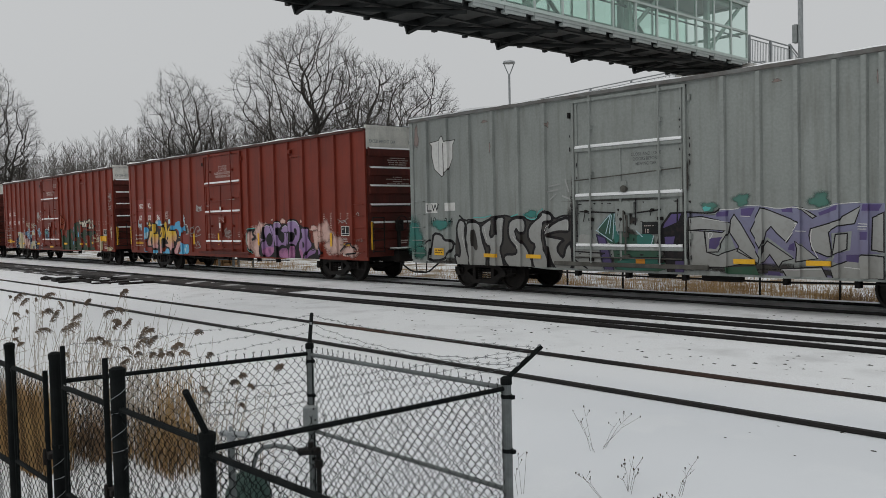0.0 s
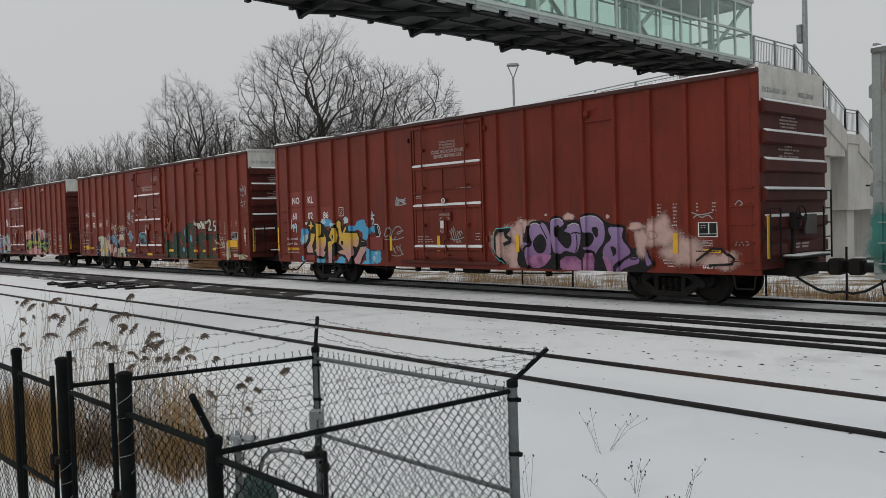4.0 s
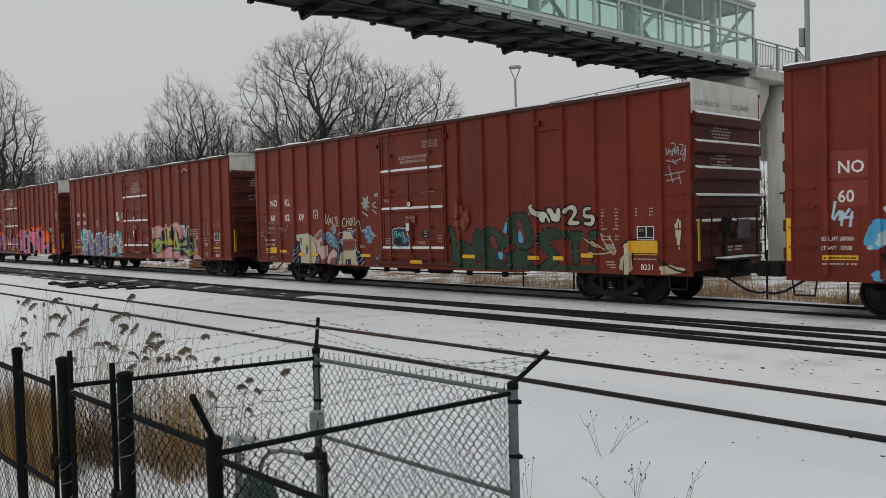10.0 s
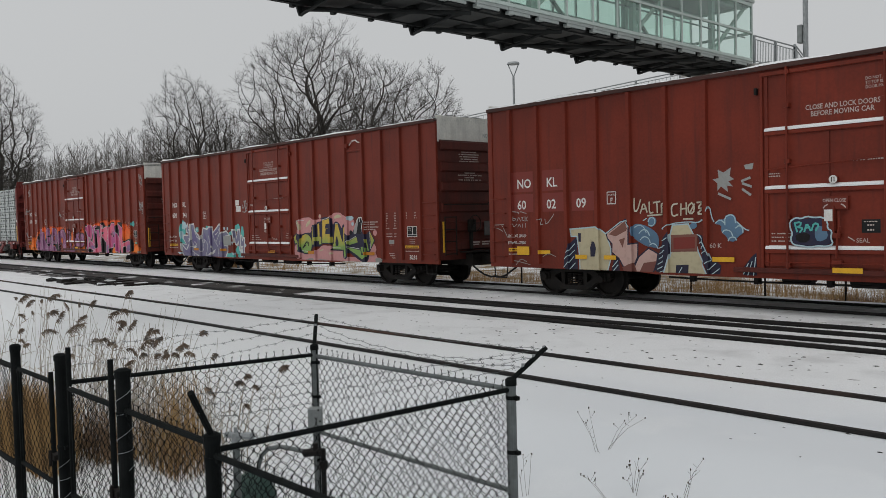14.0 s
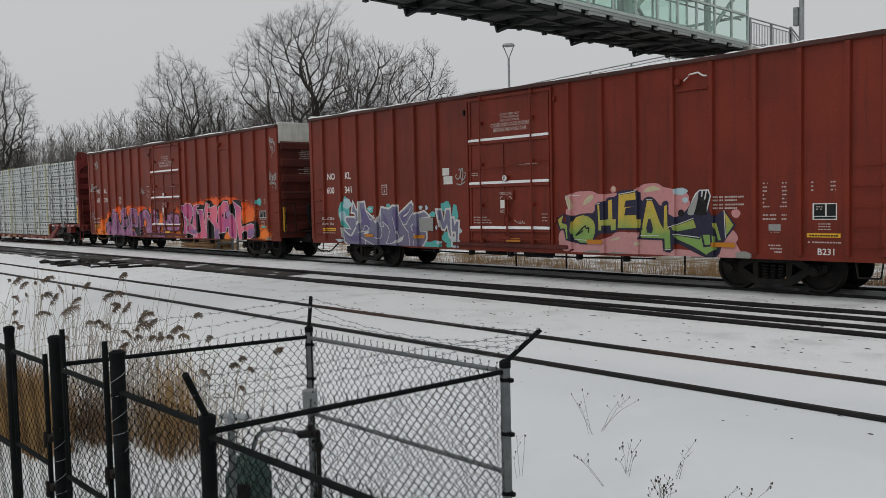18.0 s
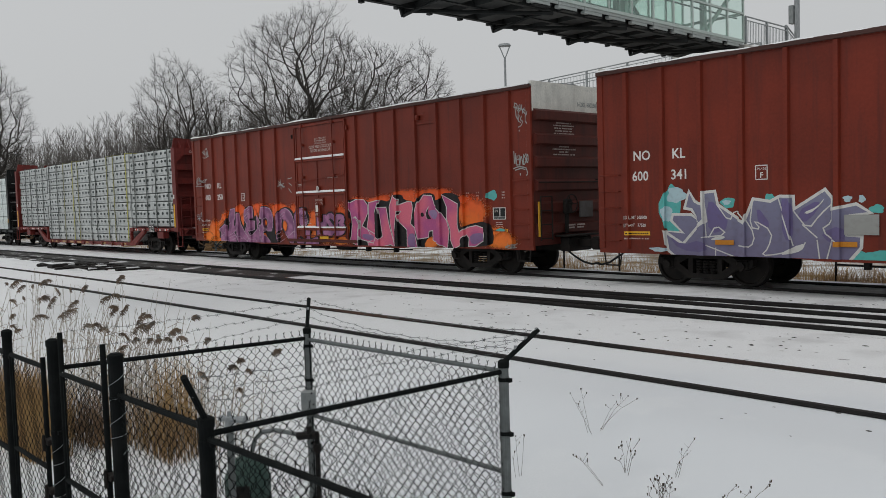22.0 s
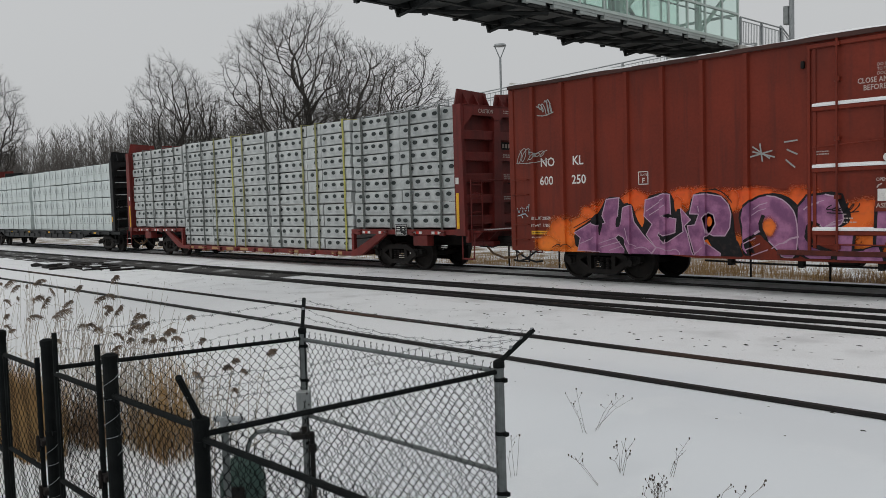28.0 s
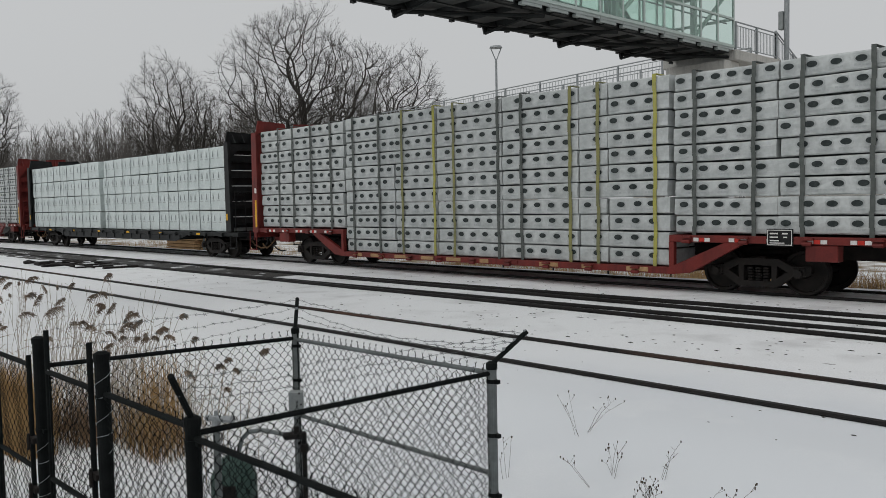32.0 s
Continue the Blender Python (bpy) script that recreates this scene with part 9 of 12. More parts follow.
w.poly("p_peach", [(3.84, 1.59), (4.38, 1.92), (4.51, 1.74), (4.5, 1.34), (4.72, 1.37), (4.71, 1.05), (4.61, 0.86), (4.35, 0.75), (4.19, 1), (3.99, 1.14), (4, 1.34), (3.87, 1.47)], edge="p_navy", width=0.016, round_=1)
w.poly("p_peach", [(4.74, 1.05), (5, 1.25), (5.25, 1.13), (5.21, 0.92), (5.11, 0.67), (4.34, 0.66), (4.61, 0.81)], edge="p_navy", width=0.016, round_=1)
w.up()
w.poly("p_brick", [(3.91, 1.57), (4.38, 1.88), (4.49, 1.69), (4.11, 1.52)], round_=1)
w.poly("p_brick", [(4.87, 0.91), (5.21, 0.96), (5.1, 0.67), (4.73, 0.66)], round_=1)
w.poly("p_brick", [(5.59, 1.55), (6.24, 1.57), (6.23, 1.19), (5.58, 1.17)], round_=1)
w.poly("p_brick", [(4.28, 0.8), (4.61, 0.91), (4.7, 0.66), (4.34, 0.66)], round_=1)
w.poly("p_brick", [(4.2, 1.44), (4.37, 1.49), (4.3, 1.25)], round_=1)
w.up()
w.poly("p_patch", [(5.65, 1.49), (6.18, 1.51), (6.18, 1.26), (5.65, 1.23)], round_=1)
w.up()
w.poly("p_navy", [(3.41, 1.4), (3.54, 1.39), (3.59, 1.24), (3.55, 1.04), (3.37, 1.03), (3.36, 1.24)], round_=1)
w.poly("p_navy", [(3, 1.6), (3.09, 1.6), (3.08, 1.39), (3.01, 1.39)], round_=1)
w.poly("p_navy", [(5.71, 0.88), (6.02, 0.9), (6, 0.63), (5.69, 0.62)], round_=1)
w.up()
w.poly("p_blue", [(4.54, 1.69), (4.64, 1.81), (4.83, 1.8), (5.02, 1.73), (5.2, 1.63), (5.29, 1.49), (5.28, 1.25), (5.1, 1.27), (4.94, 1.3), (4.76, 1.39), (4.6, 1.49)])
w.poly("p_blue", [(4.99, 1.95), (5.18, 1.97), (5.24, 1.85), (5.14, 1.73), (5.02, 1.75)])
w.poly("p_blue", [(6.07, 1.79), (6.19, 1.86), (6.25, 1.74), (6.16, 1.67), (6.07, 1.7)])
w.poly("p_blue", [(6.64, 1.78), (6.78, 1.88), (6.87, 1.87), (6.92, 1.98), (7.11, 1.98), (7.16, 1.8), (7.29, 1.71), (7.32, 1.6), (7.18, 1.51), (7.1, 1.4), (6.96, 1.42), (6.91, 1.53), (6.8, 1.6), (6.81, 1.76)])
w.up()
w.lines([[(4.64, 1.73), (4.77, 1.79), (4.89, 1.73), (4.95, 1.61)], [(4.76, 1.59), (4.86, 1.68), (4.98, 1.66), (5.04, 1.54)], [(4.79, 1.44), (4.88, 1.52), (5.01, 1.49), (5.06, 1.37)]], "p_pale_sky", 0.024)
w.lines([[(5.04, 1.32), (5.13, 1.37), (5.22, 1.32), (5.25, 1.25)], [(5.01, 1.85), (5.06, 1.95), (5.18, 1.93), (5.19, 1.82), (5.11, 1.75), (5.02, 1.78)], [(4.88, 1.88), (4.97, 1.93)]], "p_pale_sky", 0.024)
w.lines([[(6.89, 1.76), (6.89, 1.92), (7.01, 1.98), (7.11, 1.93), (7.13, 1.8)], [(6.67, 1.8), (6.78, 1.88), (6.88, 1.8)], [(6.83, 1.6), (6.89, 1.66), (7.02, 1.63), (7.06, 1.53)]], "p_pale_sky", 0.024)
w.lines([[(7.13, 1.69), (7.21, 1.75), (7.29, 1.69), (7.29, 1.6)], [(6.96, 1.42), (6.99, 1.49), (7.1, 1.51), (7.15, 1.44)], [(6.48, 2.06), (6.54, 2.17), (6.59, 1.92), (6.64, 1.83)]], "p_pale_sky", 0.024)
w.lines([[(7.16, 1.82), (7.34, 1.66), (7.42, 1.64)], [(5.39, 1.68), (5.57, 1.8), (6.05, 1.84), (6.25, 1.81), (6.39, 1.88)], [(3.84, 1.59), (4.38, 1.94), (4.52, 1.74)]], "p_pale_sky", 0.024)
w.lines([[(6.24, 1.56), (6.33, 1.51), (6.57, 1.03)]], "p_pale_sky", 0.024)
w.lines([[(5.28, 1.25), (5.47, 1.32)], [(5.3, 1.13), (5.46, 1.21)], [(5.28, 1.01), (5.43, 1.09)]], "p_pale_sky", 0.02)
w.lines([[(5.25, 0.89), (5.41, 0.97)], [(5.24, 0.78), (5.39, 0.85)], [(5.22, 0.68), (5.37, 0.74)]], "p_pale_sky", 0.02)
w.lines([[(5.41, 1.42), (5.53, 1.49)], [(6.29, 1.37), (6.39, 1.44)], [(6.33, 1.26), (6.43, 1.33)]], "p_pale_sky", 0.02)
w.lines([[(6.37, 1.15), (6.48, 1.22)], [(6.45, 0.94), (6.57, 1.01)], [(6.52, 0.81), (6.68, 0.95)]], "p_pale_sky", 0.02)
w.lines([[(6.56, 0.69), (6.76, 0.83)], [(4.01, 0.67), (4.18, 0.85)], [(4.02, 0.8), (4.17, 0.95)]], "p_pale_sky", 0.02)
w.lines([[(2.61, 0.76), (2.88, 1.03)], [(2.72, 0.69), (2.92, 0.87)], [(2.63, 0.97), (2.9, 1.18)]], "p_pale_sky", 0.02)
w.lines([[(2.68, 1.13), (2.91, 1.34)], [(5.78, 0.69), (5.87, 0.84)], [(7.3, 0.74), (7.41, 0.96)]], "p_pale_sky", 0.02)
w.lines([[(7.38, 0.67), (7.49, 1)], [(7.51, 0.65), (7.57, 1.09)]], "p_pale_sky", 0.02)
w.lines([[(4.66, 2.39), (4.65, 2.1), (4.74, 2.1), (4.83, 2.36)], [(4.82, 2.05), (4.91, 2.31), (5, 2.07)], [(4.85, 2.14), (4.98, 2.16)]], "p_bone", 0.035)
w.lines([[(5.06, 2.3), (5.06, 2.04), (5.16, 2.06)], [(5.17, 2.28), (5.34, 2.3)], [(5.26, 2.28), (5.27, 2.05)]], "p_bone", 0.035)
w.lines([[(5.45, 2.25), (5.35, 2.2), (5.45, 2.11), (5.37, 2.05)], [(5.79, 2.24), (5.64, 2.22), (5.63, 2.03), (5.68, 1.96), (5.79, 2)], [(5.87, 2.23), (5.86, 1.98)]], "p_bone", 0.035)
w.lines([[(5.87, 2.12), (6, 2.13)], [(6, 2.25), (6, 2)], [(6.14, 2.25), (6.04, 2.18), (6.06, 2.02), (6.17, 2.02), (6.2, 2.18), (6.12, 2.25)]], "p_bone", 0.035)
w.lines([[(6.08, 2.02), (6.2, 2.22)], [(6.26, 2.25), (6.4, 2.26), (6.27, 2.13), (6.4, 2.12), (6.25, 2), (6.41, 2)], [(5.02, 1.99), (5.4, 2.01)]], "p_bone", 0.035)
w.lines([[(5.93, 1.9), (6.16, 1.9)]], "p_bone", 0.035)
w.up()
w.lines([[(7.29, 2.66), (7.47, 2.72)], [(7.31, 2.61), (7.5, 2.54)], [(6.77, 2.42), (7.04, 2.3)]], "p_silver", 0.05)
w.lines([[(7.31, 2.49), (7.48, 2.37)]], "p_silver", 0.05)
w.lines([[(0.88, 2.18), (1.12, 2.15), (1.08, 2.11)], [(1.16, 2.17), (1.36, 2.12)], [(0.89, 2.04), (0.88, 1.92), (1.02, 1.98), (0.91, 2)]], "p_silver", 0.018)
w.lines([[(1.03, 1.92), (1.1, 2.04), (1.16, 1.92)], [(1.19, 2.01), (1.27, 2.03), (1.19, 1.96), (1.29, 1.93)], [(1.32, 2.04), (1.32, 1.92)]], "p_silver", 0.018)
w.lines([[(1.4, 2.03), (1.34, 1.97), (1.41, 1.92)], [(0.88, 1.85), (0.92, 1.76), (1.03, 1.85)], [(1.06, 1.77), (1.11, 1.85), (1.17, 1.77)]], "p_silver", 0.018)
w.lines([[(1.23, 1.85), (1.23, 1.76)], [(1.33, 1.86), (1.33, 1.76)], [(1.78, 1.95), (1.9, 1.98), (1.82, 1.81), (1.93, 1.84)]], "p_silver", 0.018)
w.lines([[(1.99, 1.96), (2.03, 1.8), (2.29, 2.08)], [(0.23, 1.83), (0.57, 1.84)], [(0.21, 1.78), (0.4, 1.72), (0.52, 1.66)]], "p_silver", 0.018)
w.lines([[(0.49, 1.83), (0.7, 1.5)], [(0.91, 0.89), (1.23, 0.84), (1.47, 0.79)], [(0.98, 0.78), (1.15, 0.95), (1.35, 0.87)]], "p_silver", 0.018)
w.lines([[(1.9, 1.01), (2.1, 1.1), (2.32, 1.02)], [(0.83, 1.38), (1.09, 1.33), (1.33, 1.39)]], "p_silver", 0.018)
w.cloud("p_ember", [(11.25, 2.35, 0.22, 0.3), (11.5, 2.15, 0.2, 0.25), (11.35, 2.0, 0.25, 0.2)], 0.4)
w.poly("p_navy", [(8.34, 1.83), (8.46, 1.89), (8.66, 1.86), (8.77, 1.89), (8.96, 1.85), (9.03, 1.69), (9.12, 1.63), (9.13, 1.4), (9, 1.34), (8.81, 1.35), (8.57, 1.32), (8.38, 1.38), (8.33, 1.53), (8.38, 1.64)], round_=1)
w.up()
w.poly("p_blue", [(8.82, 1.74), (9, 1.69), (9.07, 1.49), (8.86, 1.4), (8.79, 1.53)])
w.up()
w.poly("p_black", [(8.41, 1.57), (8.72, 1.59), (8.69, 1.4), (8.45, 1.4)])
w.up()
w.lines([[(8.31, 1.81), (8.44, 1.89), (8.53, 1.86), (8.66, 1.91), (8.77, 1.88), (8.96, 1.89), (9.05, 1.78), (9.04, 1.67), (9.13, 1.62), (9.1, 1.49), (9.15, 1.37), (9.02, 1.32), (8.86, 1.34), (8.71, 1.3), (8.57, 1.33), (8.38, 1.35), (8.32, 1.47), (8.37, 1.57), (8.32, 1.68), (8.31, 1.81)]], "p_pale_sky", 0.03)
w.lines([[(8.41, 1.78), (8.46, 1.61)], [(8.41, 1.78), (8.54, 1.8), (8.52, 1.72), (8.46, 1.7), (8.58, 1.68), (8.51, 1.6)], [(8.6, 1.61), (8.65, 1.78), (8.72, 1.63)]], "p_turq", 0.035)
w.lines([[(8.62, 1.68), (8.71, 1.7)], [(8.74, 1.63), (8.79, 1.78), (8.89, 1.74), (8.82, 1.63)]], "p_turq", 0.035)
letter(car_c, "60 K", 6.52, 1.27, 0.1, "faded_white", bold=0.006)

w = Piece(car_c, "dark green spray-painted letters along the sill", seed=5)
w.lines([[(10.75, 0.8), (12.5, 0.78), (14.2, 0.8), (16.0, 0.84)]], "p_green", 0.14)

w.poly("p_green", [(10.74, 1.94), (10.99, 1.88), (11.15, 1.31), (11.25, 1.53), (11.49, 1.48), (11.7, 1.31), (11.77, 1.81), (12.09, 1.86), (12.1, 0.82), (10.82, 0.78), (10.89, 1.42)], edge="p_black", width=0.02, studs="p_silver")
w.up()
w.poly("p_green", [(12.12, 1.77), (12.46, 1.91), (12.72, 1.79), (13.02, 1.58), (13.22, 1.61), (13.22, 1.43), (13.06, 1.3), (12.71, 1.27), (12.76, 1.16), (13.11, 1.16), (13.06, 0.94), (12.85, 0.76), (12.17, 0.74), (12.13, 1.24)], edge="p_black", width=0.02, studs="p_silver")
w.poly("p_green", [(13.16, 1.3), (13.98, 1.22), (13.97, 0.79), (13.15, 0.76)], edge="p_black", width=0.02, studs="p_silver")
w.poly("p_green", [(14.12, 1.64), (14.35, 1.81), (14.7, 1.83), (14.96, 1.76), (14.93, 1.56), (14.61, 1.52), (14.56, 1.39), (14.74, 1.27), (14.86, 1.06), (14.73, 0.85), (14.15, 0.67), (13.97, 0.7), (14.34, 0.97), (14.52, 1.1), (14.25, 1.26), (14.16, 1.43)], edge="p_black", width=0.02, studs="p_silver")
w.poly("p_green", [(14.96, 1.72), (15.46, 1.75), (15.64, 1.69), (15.64, 1.55), (15.45, 1.51), (15.43, 1.27), (15.49, 0.91), (15.24, 0.91), (15.27, 1.23), (15.25, 1.51), (15, 1.56)], edge="p_black", width=0.02, studs="p_silver")
w.poly("p_green", [(15.74, 1.73), (16.07, 1.78), (16.08, 1.63), (15.97, 1.55), (15.97, 1.28), (15.94, 1), (15.79, 1), (15.79, 1.28), (15.81, 1.55)], edge="p_black", width=0.02, studs="p_silver")
w.poly("p_green", [(13.16, 2.23), (13.71, 2.25), (13.85, 2.08), (14.07, 1.6), (13.98, 1.26), (13.21, 1.34), (13.15, 1.83)], edge="p_black", width=0.02, studs="p_silver")
w.up()
w.poly("p_brick_dark", [(12.38, 1.61), (12.54, 1.7), (12.66, 1.56), (12.76, 1.25), (12.55, 1.25), (12.43, 1.38)], edge="p_black", width=0.015)
w.poly("p_brick_dark", [(13.37, 2.09), (13.61, 2.04), (13.79, 1.43), (13.46, 1.43)], edge="p_black", width=0.015)
w.poly("p_brick_dark", [(12.76, 1.16), (13.11, 1.16), (13.06, 0.95), (12.86, 0.91)], edge="p_black", width=0.015)
w.up()
w.poly("p_sky", [(13.46, 1.69), (13.55, 1.8), (13.66, 1.45), (13.47, 1.43)])
w.poly("p_sky", [(12.92, 1.79), (13.04, 2.01), (13.14, 1.98), (13.14, 1.7), (12.95, 1.69)])
w.poly("p_sky", [(12.71, 1.2), (12.91, 1.18), (12.88, 1), (12.75, 1)])
w.up()
w.poly("p_bone", [(13.81, 2.31), (13.93, 2.44), (14.04, 2.37), (14.18, 2.26), (14.4, 2.27), (14.58, 2.1), (14.57, 1.91), (14.48, 1.96), (14.42, 2.1), (14.4, 1.94), (14.22, 1.96), (14.15, 2.13), (13.92, 2.15)], edge="p_black", width=0.022)
w.poly("p_bone", [(14.4, 2.33), (14.64, 2.35), (14.73, 2.16), (14.77, 2.34), (14.92, 2.34), (14.93, 1.97), (14.64, 1.95), (14.53, 2.1)], edge="p_black", width=0.022)
w.poly("p_bone", [(15.01, 2.27), (15.18, 2.41), (15.4, 2.38), (15.46, 2.21), (15.38, 2.08), (15.28, 2), (15.52, 2.01), (15.52, 1.87), (15.11, 1.86), (15.11, 1.98), (15.3, 2.18), (15.26, 2.26), (15.15, 2.24), (15.11, 2.14), (14.99, 2.17)], edge="p_black", width=0.022)
w.poly("p_bone", [(15.59, 2.33), (15.88, 2.34), (15.87, 2.22), (15.7, 2.22), (15.7, 2.15), (15.98, 2.16), (16.05, 2.02), (15.99, 1.86), (15.82, 1.83), (15.62, 1.87), (15.6, 1.97), (15.82, 1.97), (15.86, 2.02), (15.58, 2.03)], edge="p_black", width=0.022)
w.up()
w.cloud("p_bone", [(13.92, 2.29, 0.10, 0.14)], 0.1)
w.poly("p_bone", [(16.81, 1.47), (17.11, 1.53), (17.25, 1.46), (17.24, 1.29), (17.04, 1.27), (16.98, 0.95), (16.96, 0.82), (16.73, 0.81), (16.8, 1.02), (16.82, 1.28)], edge="p_black", width=0.022)
w.up()
w.cloud("p_cream", [(16.85, 0.95, 0.18, 0.25), (17.0, 1.4, 0.2, 0.09), (18.05, 0.85, 0.3, 0.1)], 0.3)
w.lines([[(16.7, 1.4), (17.0, 1.5), (17.3, 1.45)], [(17.7, 1.1), (18.1, 0.85), (18.4, 0.8)], [(16.75, 0.75), (16.8, 1.1)]], "p_black", 0.04)
w.tag(15.8, 1.2, 0.7, 0.5, "p_cream", 3, 0.03)
w.lines([[(17.95, 3.56), (17.99, 3.37), (18.04, 3.58), (18.11, 3.32), (18.15, 3.6), (18.2, 3.36), (18.26, 3.63), (18.27, 3.38)], [(18.03, 3.47), (18.28, 3.49)], [(18.3, 3.61), (18.44, 3.61), (18.29, 3.38), (18.44, 3.39)]], "p_silver", 0.022)
w.lines([[(18.47, 3.57), (18.38, 3.3), (18.44, 3.22), (18.47, 3.52)], [(17.96, 3.28), (18.17, 3.24), (18.32, 3.3)], [(18.13, 3.3), (18.15, 3.2), (18.23, 3.21)]], "p_silver", 0.022)
w.lines([[(18.02, 3.16), (18.12, 2.8)], [(17.92, 2.96), (18.43, 3.02)], [(18.26, 3.01), (18.32, 2.75)]], "p_silver", 0.022)
w.lines([[(17.95, 2.84), (18.13, 2.85), (18.31, 2.9)], [(18.09, 3.65), (18.18, 3.66), (18.21, 3.55)]], "p_silver", 0.022)
w.lines([[(18.24, 1.97), (18.19, 1.82), (18.25, 1.68), (18.21, 1.54), (18.26, 1.32)], [(18.28, 1.93), (18.29, 1.72), (18.25, 1.44)], [(18.17, 1.86), (18.2, 1.58)]], "p_bone", 0.05)

# red car with dusky letters on turquoise, and the lime word on pink
for x in (3.2, 5.65):
    reflector(car_d, x, 1.0, 0.42, mat="amber")
for x, ww in ((9.4, 0.5), (12.0, 0.5), (15.3, 0.5)):
    reflector(car_d, x, 0.98, ww, mat="amber")
w = Piece(car_d, "dusky violet letters edged in white on turquoise", seed=6)
w.cloud("p_turq", [(1.94, 1.71, 0.25, 0.54), (6.75, 1.87, 0.20, 0.16), (7.13, 1.7, 0.12, 0.23), (6.74, 1, 0.16, 0.16), (6.24, 0.77, 0.33, 0.12), (3.27, 1.83, 0.16, 0.11), (4.18, 1.84, 0.12, 0.16), (6.19, 1.66, 0.13, 0.08), (6.86, 0.79, 0.11, 0.10), (5.82, 0.76, 0.22, 0.12)], 0.2)
w.cloud("p_pale_sky", [(2.06, 2.02, 0.24, 0.17), (1.83, 1.62, 0.12, 0.17), (3.24, 1.84, 0.09, 0.05), (5.67, 1.86, 0.08, 0.06), (5.93, 1.85, 0.06, 0.07), (6.49, 0.85, 0.09, 0.05), (7.34, 1.19, 0.06, 0.07), (1.63, 0.82, 0.25, 0.05), (7.1, 0.87, 0.19, 0.18), (6.42, 1.28, 0.05, 0.06)], 0.25)
w.poly("p_dusk", [(1.78, 1.2), (2.21, 0.95), (2.56, 1.32), (2.77, 1.45), (2.71, 1.86), (2.71, 2.06), (2.98, 2.08), (3.04, 1.8), (3.62, 1.42), (3.82, 1.9), (4.18, 1.84), (4.37, 1.94), (4.65, 1.93), (4.66, 1.68), (5.26, 2.05), (5.4, 1.87), (5.39, 1.67), (5.83, 1.76), (6.09, 1.59), (5.72, 1.54), (5.66, 1.18), (5.93, 1.16), (5.92, 0.94), (5.65, 0.61), (5.38, 0.6), (5.1, 0.59), (2.88, 0.55), (1.99, 0.69), (1.85, 0.8)], edge="p_white", width=0.03, round_=1)
w.poly("p_dusk", [(2.37, 2.1), (2.51, 1.87), (2.71, 1.81), (2.74, 1.48), (2.56, 1.32), (2.21, 0.95), (1.78, 1.23), (2.21, 1.2), (1.93, 1.46), (1.97, 1.6), (2.43, 1.59), (2.6, 1.45), (2.43, 1.7), (2.26, 1.73)], edge="p_white", width=0.03, round_=1)
w.poly("p_dusk", [(6.41, 1.8), (6.57, 1.8), (6.67, 1.47), (6.75, 1.8), (6.94, 1.82), (6.96, 1.56), (6.98, 1), (6.89, 1), (6.79, 1.33), (6.69, 1.19), (6.57, 1.23), (6.47, 1.56)], edge="p_white", width=0.03, round_=1)
w.poly("p_dusk", [(6.96, 1.56), (7.09, 1.58), (7.11, 1.38), (7.18, 1.49), (7.3, 1.47), (7.22, 0.68), (7.1, 0.68), (7.13, 1.14), (7.03, 1.14), (6.96, 0.82)], edge="p_white", width=0.03, round_=1)
w.up()
w.poly("p_lilac_dark", [(2.78, 1.86), (2.98, 1.86), (3.36, 1.32), (2.83, 1.15)])
w.poly("p_lilac_dark", [(4.36, 1.89), (4.63, 1.88), (4.65, 1.01), (4.47, 1.12)])
w.poly("p_lilac_dark", [(4.71, 1.63), (5.17, 1.87), (5.11, 1.62), (4.83, 1.37)])
w.poly("p_lilac_dark", [(1.85, 1.14), (2.2, 0.92), (2.69, 1.07), (2.82, 0.77), (2.13, 0.81)])
w.poly("p_lilac_dark", [(3.88, 1.79), (4.23, 1.32), (3.93, 1.35)])
w.poly("p_lilac_dark", [(5.16, 1.22), (5.61, 1.37), (5.63, 0.98), (5.33, 1.02)])
w.up()
w.lines([[(2.71, 1.86), (2.77, 1.1)], [(3.01, 1.81), (3.3, 1.42), (3.43, 1.69), (3.62, 1.53), (3.86, 1.16), (3.77, 0.9), (3.54, 0.94)], [(2.83, 1.1), (3, 1.37), (3.26, 1.16), (2.69, 1.1)]], "p_white", 0.026)
w.lines([[(3.81, 1.85), (3.74, 1.32), (3.99, 1.27), (3.81, 1.48), (4.23, 1.24), (4.14, 0.9), (3.98, 0.74), (4.35, 0.78), (4.82, 0.92), (4.88, 1.02)], [(4.34, 1.92), (4.64, 0.96)], [(4.66, 1.63), (4.94, 1.27), (5.17, 1.57), (5.39, 1.77)]], "p_white", 0.026)
w.lines([[(5.39, 1.67), (5.39, 1.42), (5.17, 1.27), (5.55, 0.98)], [(5.11, 1.07), (5.16, 0.67)], [(5.39, 1.08), (5.27, 0.62)]], "p_white", 0.026)
w.lines([[(4.83, 1.37), (5.11, 1.12)], [(2.76, 0.93), (3.48, 0.68)], [(2.99, 0.88), (2.98, 0.58)]], "p_white", 0.026)
w.poly("p_white", [(5.12, 1.72), (5.26, 1.9), (5.2, 1.77), (4.97, 1.58), (4.83, 1.6)])
w.poly("p_white", [(2.83, 1.04), (3.03, 1.13), (3.23, 1.13), (3.13, 1.05)])
w.poly("p_white", [(4.82, 1.02), (4.88, 0.92), (4.7, 0.81), (4.35, 0.76)])
w.up()
patch(car_d, 5.62, 6.24, 1.18, 1.56, "p_silver", level=0.034)
patch(car_d, 6.65, 6.93, 2.76, 2.97, "white", level=0.004, name="paper_label")
patch(car_d, 6.69, 7.06, 2.51, 2.735, "white", level=0.004, name="paper_label")
